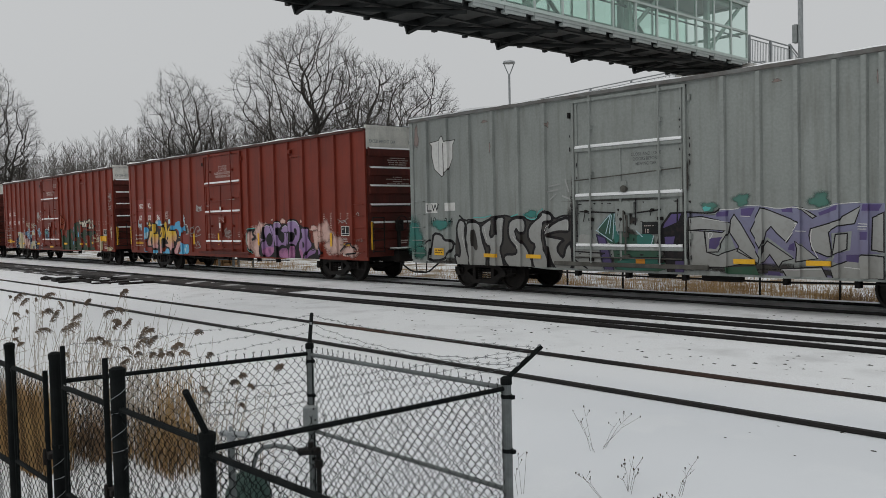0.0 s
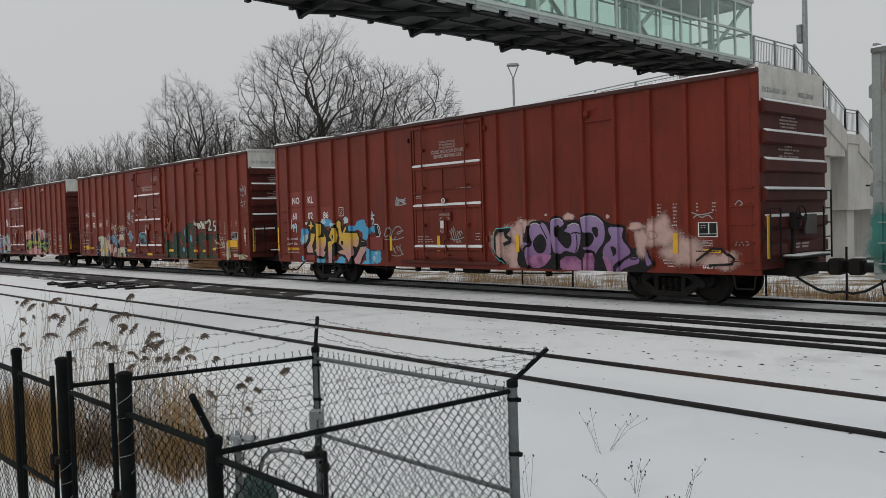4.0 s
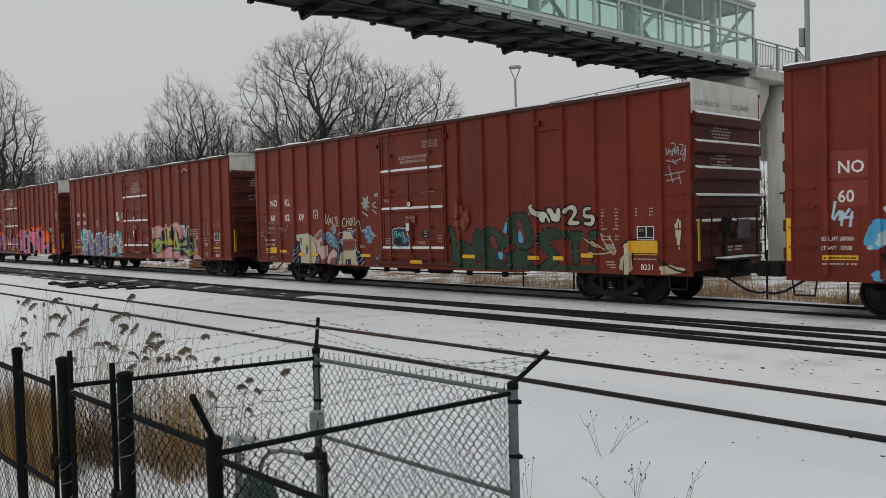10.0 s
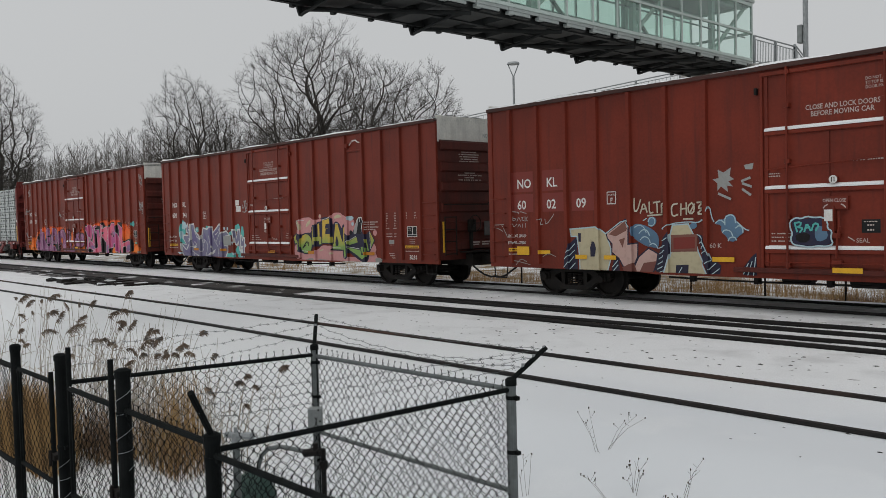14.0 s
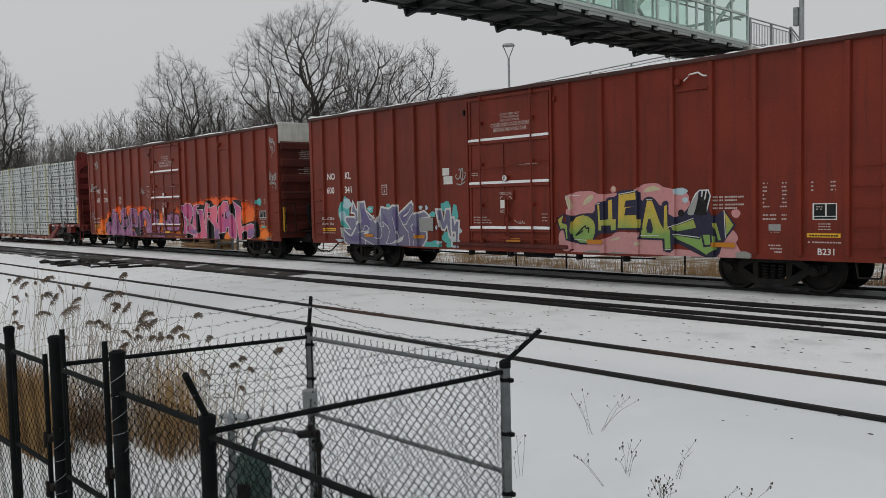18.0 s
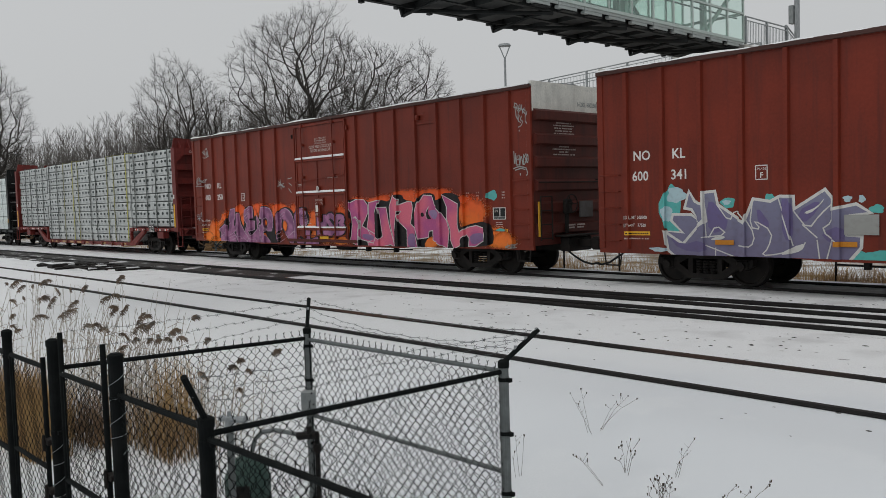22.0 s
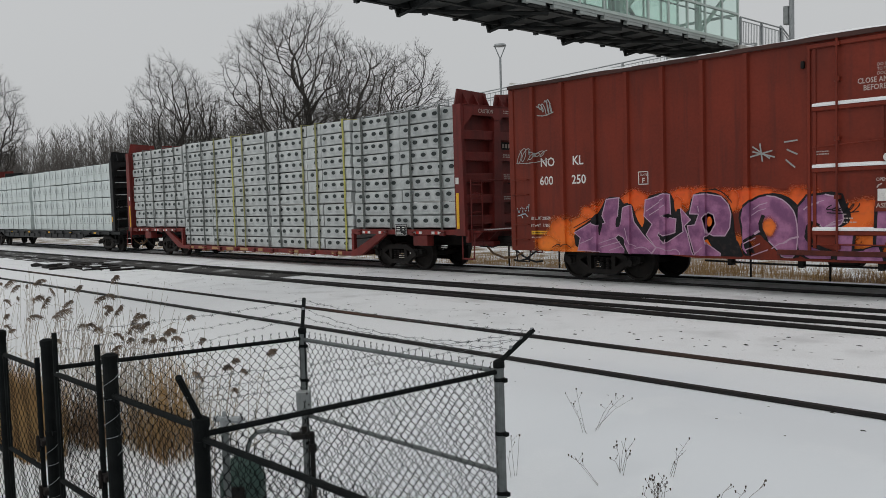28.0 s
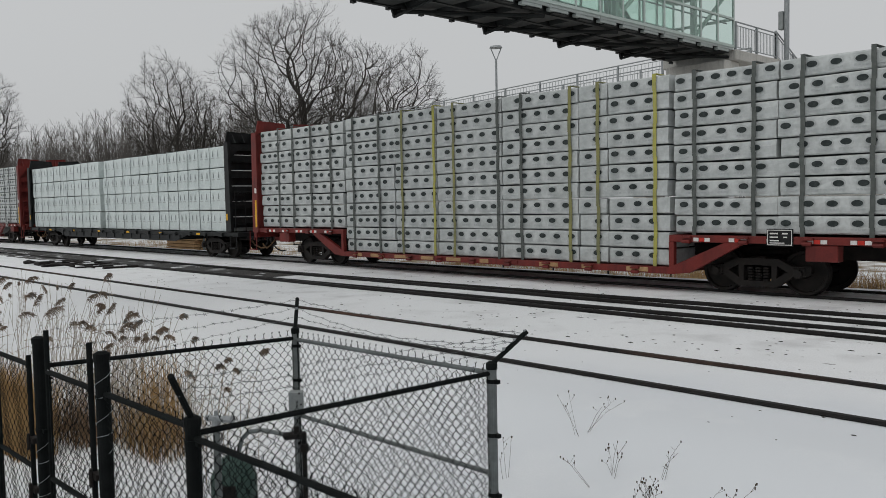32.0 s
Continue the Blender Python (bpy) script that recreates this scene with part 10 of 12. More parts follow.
w.tag(7.25, 2.5, 0.3, 0.5, "p_silver", 3, 0.03)
w = Piece(car_d, "lime and yellow letters edged in navy on pink", seed=7)
w.cloud("p_pink", [(11.64, 2, 0.47, 0.21), (11.5, 1.66, 0.39, 0.19), (12.51, 2.22, 0.08, 0.08), (13.53, 2.12, 0.41, 0.21), (14.12, 1.98, 0.35, 0.20), (14.17, 1.69, 0.21, 0.18), (12.83, 1.05, 0.43, 0.18), (13.34, 0.9, 0.28, 0.16), (14.36, 0.75, 0.57, 0.11), (11.1, 0.92, 0.23, 0.20), (11.55, 0.72, 0.26, 0.12), (10.97, 1.04, 0.12, 0.20), (15.56, 1.64, 0.10, 0.09), (15.46, 1.14, 0.14, 0.15), (15.32, 0.78, 0.26, 0.12), (13.36, 1.97, 0.25, 0.18)], 0.08)
w.poly("p_pink", [(11.15, 1.3), (11.2, 1.75), (11.35, 2.1), (11.8, 2.18), (12.2, 2.1), (12.7, 2.15), (13.2, 2.2), (13.5, 2.32), (13.9, 2.22), (14.2, 2.18), (14.5, 2), (14.5, 1.6), (14.1, 1.4), (13.2, 1.3), (12.4, 1.3)])
w.poly("p_pink", [(11, 0.72), (11, 1.1), (11.6, 0.95), (12.1, 1), (12.5, 1.15), (13.2, 1.25), (13.8, 1.1), (14, 0.8), (14.3, 0.85), (14.9, 0.72)])
w.poly("p_pink", [(15.1, 0.72), (15.25, 1.05), (15.45, 1.25), (15.6, 0.95), (15.75, 0.72)])
w.up()
w.cloud("p_silver", [(15.72, 0.76, 0.18, 0.10), (11.92, 0.68, 0.37, 0.09), (12.59, 0.68, 0.33, 0.07)], 0.12)
w.cloud("p_pale_sky", [(14.28, 2.13, 0.16, 0.08), (14.39, 1.94, 0.07, 0.06)], 0.12)
w.poly("p_cream", [(11.6, 1.85), (11.7, 2.02), (11.86, 2.11), (11.95, 2.08), (11.89, 1.97), (11.73, 1.88)])
w.poly("p_cream", [(13.33, 2.12), (13.36, 2.2), (13.53, 2.27), (13.69, 2.25), (13.8, 2.19), (13.64, 2.15), (13.47, 2.14)])
w.poly("p_cream", [(12.47, 2.27), (12.55, 2.28), (12.57, 2.19), (12.5, 2.17)])
w.poly("p_cream", [(12.33, 1.01), (12.6, 1.1), (12.71, 1.1), (12.6, 1.03)])
w.poly("p_cream", [(13.09, 0.94), (13.15, 1.01), (13.29, 0.97), (13.17, 0.91)])
w.poly("p_cream", [(11.14, 2.08), (11.29, 2.05), (11.31, 1.71), (11.2, 1.81)])
w.up()
w.poly("p_navy", [(11.08, 1.66), (11.37, 1.59), (11.69, 1.67), (11.97, 1.66), (11.98, 1.92), (12.31, 1.94), (12.31, 2.03), (12.61, 2.05), (12.6, 2.19), (13.26, 2.2), (13.26, 1.9), (13.41, 2.04), (13.61, 2.01), (13.79, 1.78), (13.82, 1.92), (13.98, 1.94), (14.03, 1.54), (14.55, 1.65), (14.27, 1.58), (14.48, 1.78), (14.61, 2.04), (14.74, 2.14), (15.06, 2.13), (14.96, 1.73), (15.08, 1.56), (15.27, 1.73), (15.58, 1.4), (15.27, 1.03), (15.17, 0.71), (14.9, 0.68), (14.47, 0.86), (14.13, 1.03), (14.13, 0.78), (13.83, 0.78), (13.81, 1.12), (13.23, 1.15), (13.21, 1.29), (12.63, 1.31), (12.57, 1.19), (12.06, 1.18), (11.87, 0.94), (11.49, 0.91), (11.1, 1.02)])
w.up()
w.poly("p_lime", [(12, 1.35), (11.95, 1.49), (11.8, 1.6), (11.62, 1.64), (11.4, 1.59), (11.27, 1.44), (11.24, 1.25), (11.31, 1.05), (11.52, 0.93), (11.74, 0.93), (11.92, 1.01), (11.99, 1.18)], edge="p_navy", width=0.022, round_=1)
w.poly("p_lime", [(12.03, 1.87), (12.18, 1.89), (12.2, 1.52), (12.34, 1.54), (12.34, 1.98), (12.49, 2.01), (12.5, 1.54), (12.6, 1.54), (12.59, 1.25), (12.42, 1.23), (12.41, 1.35), (12.23, 1.35), (12.23, 1.23), (12.06, 1.24)], edge="p_navy", width=0.022, round_=1)
w.poly("p_lime", [(12.64, 2.1), (13.19, 2.16), (13.2, 1.95), (12.87, 1.93), (12.84, 1.82), (13.19, 1.84), (13.2, 1.8), (12.87, 1.76), (12.84, 1.63), (13.21, 1.64), (13.21, 1.54), (13.28, 1.54), (13.28, 1.3), (12.6, 1.29), (12.62, 1.56)], edge="p_navy", width=0.022, round_=1)
w.poly("p_lime", [(13.41, 1.96), (13.57, 1.96), (13.78, 1.45), (13.84, 1.34), (13.85, 1.83), (13.96, 1.87), (13.97, 1.38), (14.08, 1.32), (14.09, 0.86), (13.86, 0.83), (13.85, 1.07), (13.23, 1.08), (13.26, 1.31)], edge="p_navy", width=0.022, round_=1)
w.poly("p_lime", [(14, 1.34), (14.6, 1.54), (14.68, 1.32), (14.19, 1.23)], edge="p_navy", width=0.022, round_=1)
w.poly("p_lime", [(14.11, 1.19), (14.73, 1.11), (14.75, 1.23), (14.95, 1.24), (15.12, 1.18), (15.12, 1.01), (15.16, 0.88), (14.9, 0.73), (14.57, 0.91), (14.16, 1.07)], edge="p_navy", width=0.022, round_=1)
w.poly("p_lime", [(14.78, 1.2), (15.03, 1.22), (15.05, 0.97), (14.84, 0.94)], edge="p_navy", width=0.022, round_=1)
w.poly("p_lime", [(15.03, 1.46), (15.14, 1.46), (15.26, 1.06), (15.15, 1.05)], edge="p_navy", width=0.022, round_=1)
w.poly("p_lime", [(15.31, 1.7), (15.54, 1.4), (15.34, 1.14)], edge="p_navy", width=0.022, round_=1)
w.poly("p_lime", [(10.81, 1.51), (11.04, 1.65), (10.98, 1.44), (11.21, 1.39), (11.22, 1.02), (11.1, 1.02), (11.04, 1.27), (10.91, 1.26)], edge="p_navy", width=0.022, round_=1)
w.up()
w.poly("p_navy", [(13.49, 1.63), (13.61, 1.2), (13.37, 1.22)])
w.up()
w.lines([[(11.4, 1.12), (11.69, 1.38), (11.72, 1.28), (11.8, 1.33), (11.78, 1.2)], [(11.4, 1.12), (11.62, 1.24)]], "p_black", 0.035)
w.poly("p_black", [(14.55, 1.65), (14.62, 1.95), (14.79, 2.1), (15.03, 2.11), (14.93, 1.78), (14.96, 1.63), (14.73, 1.6)])
w.poly("p_black", [(14.22, 1.72), (14.35, 1.74), (14.37, 1.6), (14.22, 1.58)])
w.up()
w.lines([[(14.74, 2.14), (15.07, 2.14), (14.93, 1.65)], [(14.48, 1.71), (14.62, 2.04), (14.74, 2.14)], [(14.9, 2.12), (14.86, 1.95)]], "p_white", 0.03)
w.lines([[(14.81, 2.13), (14.79, 2.01)]], "p_white", 0.03)
w.poly("p_silver", [(14.44, 1.63), (14.48, 1.78), (14.64, 2.03), (14.74, 2.13), (14.62, 1.63), (14.53, 1.6)])
w.up()
w.lines([[(11.14, 2.09), (11.54, 2.1)], [(11.14, 2.09), (11.28, 1.73)], [(12.04, 1.88), (12.18, 1.9)]], "p_white", 0.018)
w.lines([[(12.66, 2.1), (13.19, 2.17)], [(13.42, 1.96), (13.57, 1.96)], [(14.01, 1.34), (14.59, 1.54)]], "p_white", 0.018)
w.lines([[(14.13, 1.19), (14.73, 1.13)], [(15.31, 1.7), (15.34, 1.14)], [(11.36, 1.03), (11.93, 1)]], "p_white", 0.018)
w.lines([[(13.89, 0.84), (14.09, 0.86)], [(13.26, 1.15), (13.73, 1.15)]], "p_white", 0.018)
bars(car_d, 15.08, 1.97, 0.68, 1, h=0.035)
bars(car_d, 15.08, 1.9, 0.5, 1, h=0.035)
bars(car_d, 15.08, 1.81, 0.68, 1, h=0.035)
bars(car_d, 15.08, 1.735, 0.5, 1, h=0.035)

# red car with the purple word and the pink word on orange
for x in (9.4,):
    reflector(car_e, x, 0.95, 0.5)
w = Piece(car_e, "purple marbled letters edged in black on orange", seed=8)
w.cloud("p_orange", [(1.9, 1.0, 0.8, 0.4), (2.6, 1.5, 0.5, 0.35), (3.4, 1.75, 0.7, 0.3), (4.4, 1.75, 0.7, 0.3), (5.4, 1.95, 0.7, 0.25), (6.6, 1.9, 0.8, 0.25), (5.6, 0.95, 0.9, 0.3), (7.5, 1.7, 0.6, 0.4), (8.6, 1.5, 0.7, 0.4), (9.4, 1.1, 0.9, 0.4), (10.4, 1.4, 0.6, 0.6), (10.2, 0.9, 0.7, 0.2)], 0.2)
w.blocks([("ho", 6.29, 7.50, 0.72, 1.97), ("hf", 7.47, 8.39, 0.72, 1.97)], "p_purple", edge=0.045, depth=(0.1, 0.03), light="p_pale_pink", streaks="p_pale_pink")
w.cloud("p_orange", [(1.66, 1.15, 0.51, 0.44), (1.2, 0.9, 0.40, 0.20), (2.48, 1.63, 0.30, 0.19), (2.23, 1.3, 0.37, 0.29), (3.81, 1.93, 0.33, 0.27), (3.91, 1.53, 0.17, 0.27), (4.96, 1.99, 0.30, 0.21), (4.85, 1.82, 0.15, 0.18), (6.15, 1.88, 0.14, 0.24), (6.09, 0.77, 0.23, 0.16)], 0.15)
w.poly("p_black", [(2.09, 0.75), (2.01, 1.2), (2.41, 1.42), (2.69, 1.58), (2.84, 1.76), (2.99, 2.03), (3.36, 2.02), (3.47, 1.85), (3.69, 1.89), (3.8, 1.53), (4.01, 1.24), (4.02, 1.99), (4.55, 2.11), (4.76, 2.02), (4.8, 1.61), (4.88, 1.76), (5.1, 1.58), (5.21, 2.03), (5.5, 2.08), (5.83, 2.04), (6.06, 1.84), (6.15, 1.6), (6.19, 1.1), (6.28, 0.98), (6.38, 0.65), (5.86, 0.64), (5.62, 0.97), (5.55, 1.1), (5.23, 0.71), (5.23, 0.65), (4.1, 0.62), (3.44, 0.62), (2.75, 0.62), (2.75, 0.75)])
w.up()
w.poly("p_purple", [(2.04, 1.18), (2.53, 1.42), (2.74, 1.35), (2.95, 1.42), (2.86, 1.58), (2.99, 1.97), (3.35, 2), (3.3, 1.58), (3.38, 1.39), (3.44, 1.76), (3.67, 1.82), (3.74, 1.44), (4, 1.13), (4.3, 0.86), (4.1, 0.63), (3.69, 0.62), (3.45, 1.08), (3.31, 1.14), (3.23, 1.07), (3.47, 0.8), (3.5, 0.63), (2.81, 0.62), (2.78, 0.74), (2.14, 0.75), (2.22, 1.06)], edge="p_pale_pink", width=0.012, round_=1)
w.poly("p_purple", [(4.05, 1.93), (4.55, 2.06), (4.67, 2.04), (4.69, 1.61), (4.46, 1.57), (4.82, 1.5), (4.79, 1.2), (4.53, 1.13), (4.39, 1.2), (4.35, 1.13), (4.56, 0.96), (4.99, 1.22), (4.93, 1.74), (5.17, 1.48), (5.02, 1.35), (5.09, 1.18), (5.18, 0.8), (5.23, 0.71), (5.18, 0.64), (4.13, 0.62), (4.31, 0.86), (4.06, 1.15), (4.22, 1.39), (4.01, 1.57)], edge="p_pale_pink", width=0.012, round_=1)
w.poly("p_purple", [(5.25, 2.01), (5.55, 2.03), (5.88, 1.97), (6.04, 1.8), (6.1, 1.6), (6.07, 1.31), (5.96, 1.14), (5.7, 1.14), (5.56, 1.2), (5.47, 1.52), (5.59, 1.64), (5.71, 1.58), (5.75, 1.39), (5.63, 1.2), (5.51, 1.1), (5.55, 0.97), (5.86, 0.77), (5.83, 0.64), (5.23, 0.62), (5.26, 0.73), (5.12, 1.18), (5.1, 1.35), (5.27, 1.37), (5.37, 1.6), (5.15, 1.61)], edge="p_pale_pink", width=0.012, round_=1)
w.up()
w.poly("p_orange", [(5.56, 1.52), (5.63, 1.56), (5.69, 1.46), (5.64, 1.33), (5.56, 1.35)])
w.up()
w.poly("p_black", [(2.74, 1.39), (2.89, 1.42), (2.83, 1.25), (2.77, 1.07)])
w.poly("p_black", [(3.27, 1.58), (3.38, 1.53), (3.35, 1.32), (3.23, 1.32)])
w.poly("p_black", [(4.52, 1.59), (4.7, 1.63), (4.64, 1.5)])
w.poly("p_black", [(4.33, 1.17), (4.51, 1.13), (4.43, 1.09)])
w.up()
w.lines([[(2.76, 0.93), (3.23, 1.07)], [(2.81, 0.84), (3.34, 0.98)], [(3.05, 0.77), (3.39, 0.87)]], "p_pale_pink", 0.02)
w.lines([[(3.54, 1.3), (3.62, 0.94), (3.78, 0.88)], [(4.32, 0.86), (4.53, 0.85), (4.63, 0.78), (4.78, 0.85), (4.91, 0.77), (4.89, 0.66)], [(4.07, 1.68), (4.55, 1.96)]], "p_pale_pink", 0.02)
w.lines([[(4.15, 1.59), (4.57, 1.81)], [(4.58, 1.04), (4.56, 0.93), (4.43, 1.09)], [(2.22, 0.92), (2.64, 1.07)]], "p_pale_pink", 0.02)
w.lines([[(5.28, 0.76), (5.48, 0.89)], [(5.35, 1.77), (5.37, 1.65)], [(3.75, 0.83), (4, 0.88), (4.21, 0.73)]], "p_pale_pink", 0.02)
w.lines([[(6.41, 0.99), (6.63, 1.11)], [(6.45, 0.86), (6.72, 0.99)], [(6.54, 0.74), (6.89, 0.87)]], "p_pale_pink", 0.02)
w.lines([[(0.23, 1.8), (0.28, 1.66), (0.35, 1.8)], [(0.39, 1.82), (0.42, 1.67)], [(0.45, 1.8), (0.52, 1.7), (0.57, 1.85)]], "p_pale_sky", 0.02)
w.lines([[(0.24, 1.6), (0.48, 1.65)], [(0.35, 1.65), (0.41, 1.55)], [(0.48, 1.67), (0.58, 1.58)]], "p_pale_sky", 0.02)
w.lines([[(0.63, 1.9), (0.61, 1.72)]], "p_pale_sky", 0.02)
w.lines([[(2.04, 1.3), (2.57, 1.54)], [(2.07, 1.23), (2.47, 1.43)], [(1.36, 0.81), (1.56, 0.91), (1.65, 0.81), (1.78, 0.91), (1.93, 0.82)]], "p_black", 0.02)
w.lines([[(5.52, 2.11), (5.83, 2.12), (6.06, 1.95)], [(5.74, 2.14), (5.97, 2.03), (6.13, 1.84)]], "p_black", 0.02)
w.cloud("p_orange", [(6.92, 1.33, 0.15, 0.2)], 0.05)
w.lines([[(6.8, 1.55), (6.72, 1.35), (6.85, 1.1)]], "p_black", 0.08)
w.word([("L", 8.3, 8.9, 0.72, 1.2)], "p_purple", "p_black", width=0.24, edge=0.08)
w.word([("H", 9.0, 9.5, 1.05, 1.65), ("S", 9.5, 10.0, 1.05, 1.7), ("B", 10.05, 10.55, 1.1, 1.65)], "p_purple", "p_black", width=0.18, edge=0.09)
w.tag(0.3, 2.95, 0.9, 0.4, "p_silver", 5, 0.02)
w.tag(1.0, 4.1, 0.45, 0.4, "p_silver", 4, 0.025)
w.lines([[(6.55, 2.75), (7.0, 2.85)], [(6.6, 2.95), (6.95, 2.7)], [(6.75, 3.0), (6.8, 2.65)], [(6.6, 2.85), (7.05, 2.72)]], "p_silver_b", 0.03)
w.lines([[(7.25, 3.0), (7.5, 3.02)], [(7.3, 2.85), (7.5, 2.75)], [(7.28, 2.65), (7.45, 2.5)]], "p_silver_b", 0.03)
w.tag(8.1, 1.6, 0.5, 0.2, "p_black", 4, 0.02)
w = Piece(car_e, "pink and magenta letters with black depth on orange", seed=9)
w.cloud("p_orange", [(11.2, 1.9, 0.6, 0.4), (12.4, 2.05, 0.8, 0.25), (13.6, 2.15, 0.9, 0.28), (14.8, 2.2, 0.8, 0.25), (15.9, 1.85, 0.7, 0.4), (16.4, 1.65, 0.6, 0.5), (17.1, 1.05, 0.55, 0.28), (17.5, 0.95, 0.5, 0.25), (14.6, 0.85, 0.4, 0.2), (10.7, 1.3, 0.4, 0.5)], 0.15)
w.poly("p_black", [(10.52, 2.15), (11.09, 2.21), (11.6, 2.15), (11.76, 2.07), (12.35, 2.15), (12.76, 2.07), (12.92, 2.28), (13.4, 2.29), (13.48, 2.12), (13.86, 2.07), (14.03, 2), (14.26, 2.29), (14.81, 2.29), (14.91, 2.07), (15.1, 2.09), (15.13, 2.28), (15.69, 2.26), (16.01, 2.04), (15.9, 1.75), (15.92, 1.28), (16.07, 1.34), (16.36, 1.41), (16.87, 1.47), (17.1, 1.33), (17.16, 1), (17.09, 0.82), (16.49, 0.76), (15.81, 0.74), (15.59, 0.68), (15.41, 0.68), (14.78, 0.87), (14.73, 1.09), (14.4, 0.89), (14.33, 0.66), (13, 0.6), (12.5, 0.63), (11.45, 0.6), (10.69, 0.78), (10.78, 1.45)])
w.up()
w.poly("p_magenta", [(10.57, 2.13), (10.8, 2.09), (11.15, 2.18), (11.53, 2.16), (11.7, 2), (11.72, 1.75), (11.54, 1.5), (11.4, 1.33), (12.09, 1.06), (11.95, 0.79), (11.32, 0.9), (11.22, 1.1), (11.3, 1.38), (11.14, 1.6), (10.96, 1.58), (11.14, 1.65), (11.32, 1.48), (11.21, 0.8), (11.24, 0.67), (10.76, 0.81), (10.88, 1.4), (10.79, 1.81), (10.67, 1.96)], edge="p_white", width=0.012, round_=1)
w.poly("p_magenta", [(11.76, 2.07), (12.32, 2.13), (12.11, 1.72), (12.04, 1.4), (12.13, 1.21), (12.06, 1.01), (12.25, 0.92), (12.41, 1.01), (12.25, 1.91), (12.63, 1.91), (12.74, 1.4), (12.94, 0.86), (13, 0.67), (12.81, 0.76), (12.05, 0.64), (11.72, 0.66), (11.66, 0.8), (11.92, 0.91), (11.64, 1.28), (11.75, 1.65)], edge="p_white", width=0.012, round_=1)
w.poly("p_magenta", [(12.95, 2.26), (13.23, 2.13), (13.21, 1.97), (13.63, 2.06), (13.83, 2.05), (13.87, 1.86), (13.76, 1.4), (13.96, 1.26), (14.06, 0.95), (14.13, 0.65), (13.57, 0.64), (13.58, 1.22), (13.23, 1.45), (13.17, 1.64), (13.33, 1.78), (13.18, 1.78), (13, 0.86), (13, 0.64), (12.94, 0.93), (12.8, 1.4), (12.78, 1.93)], edge="p_white", width=0.012, round_=1)
w.poly("p_magenta", [(14.37, 2.24), (14.73, 2.21), (14.83, 1.94), (15.01, 1.8), (15.32, 1.49), (15.42, 1.19), (15.33, 0.69), (14.73, 0.92), (14.73, 1.2), (14.57, 1.18), (14.54, 1), (14.12, 0.95), (14.02, 1.27), (13.97, 1.63), (14.12, 2)], edge="p_white", width=0.012, round_=1)
w.poly("p_magenta", [(15.14, 2.23), (15.78, 1.96), (15.75, 1.36), (15.82, 1.15), (16.17, 1.3), (16.5, 1.35), (16.78, 1.28), (16.85, 1.12), (16.82, 0.96), (16.47, 0.78), (16.18, 0.77), (16.21, 0.99), (16.12, 1.09), (15.94, 1), (15.89, 0.9), (15.92, 0.81), (15.59, 0.69), (15.46, 0.93), (15.46, 1.23), (15.32, 1.54), (15.33, 1.88)], edge="p_white", width=0.012, round_=1)
w.up()
w.poly("p_black", [(14.47, 1.76), (14.6, 1.88), (14.53, 1.7), (14.71, 1.52), (14.47, 1.54)])
w.poly("p_black", [(14.22, 1.72), (14.36, 1.73), (14.37, 1.61), (14.24, 1.6)])
w.up()
w.lines([[(14.47, 1.54), (14.44, 1.72), (14.58, 1.89)], [(15.32, 1.56), (15.35, 1.88)], [(10.92, 1.58), (11.1, 1.65), (11.34, 1.48), (11.29, 0.9)]], "p_white", 0.02)
w.poly("p_lilac", [(14.61, 1.79), (14.96, 1.8), (15.06, 1.67), (14.93, 1.52), (14.74, 1.54), (14.59, 1.7)])
w.poly("p_lilac", [(11.43, 1.1), (12.03, 1.03), (11.92, 0.84), (11.39, 0.95)])
w.poly("p_lilac", [(13.61, 1.08), (13.95, 1.13), (14.09, 0.7), (13.63, 0.66)])
w.poly("p_lilac", [(16.26, 1.11), (16.78, 1.16), (16.8, 0.98), (16.47, 0.82), (16.26, 0.86)])
w.up()
w.cloud("p_turq", [(17.14, 2.16, 0.18, 0.13), (17.41, 1.23, 0.17, 0.04)], 0.2)
w.lines([[(18.02, 4.52), (18.06, 4.2)], [(18.02, 4.52), (18.12, 4.47), (18.08, 4.37), (18.16, 4.26)], [(18.14, 4.44), (18.16, 4.3), (18.22, 4.3), (18.2, 4.46)]], "p_silver", 0.025)
w.lines([[(18.25, 4.45), (18.29, 4.23)], [(18.35, 4.36), (18.28, 4.3), (18.38, 4.2)], [(18.37, 4.28), (18.43, 4.15), (18.46, 4.25)]], "p_silver", 0.025)
w.lines([[(18.41, 4.16), (18.37, 4.04), (18.45, 3.96)], [(18.06, 4.2), (18.12, 4.07), (18.14, 4.23)], [(18.18, 4.18), (18.12, 4.05), (18.22, 4)]], "p_silver", 0.025)
w.lines([[(18.25, 4.16), (18.2, 4.08), (18.29, 4.03), (18.24, 3.92), (18.14, 3.89)], [(18.16, 3.81), (18.17, 3.78)], [(17.99, 4.42), (18.41, 4.29)]], "p_silver", 0.025)
w.lines([[(17.96, 3.28), (17.98, 2.87), (18.03, 3.22)], [(18.07, 3.16), (18.03, 2.92), (18.11, 2.92)], [(18.06, 3.05), (18.12, 3.07)]], "p_silver", 0.028)
w.lines([[(18.14, 3.17), (18.15, 2.91)], [(18.16, 2.91), (18.21, 3.19), (18.27, 2.91)], [(18.29, 3.18), (18.29, 2.92)]], "p_silver", 0.028)
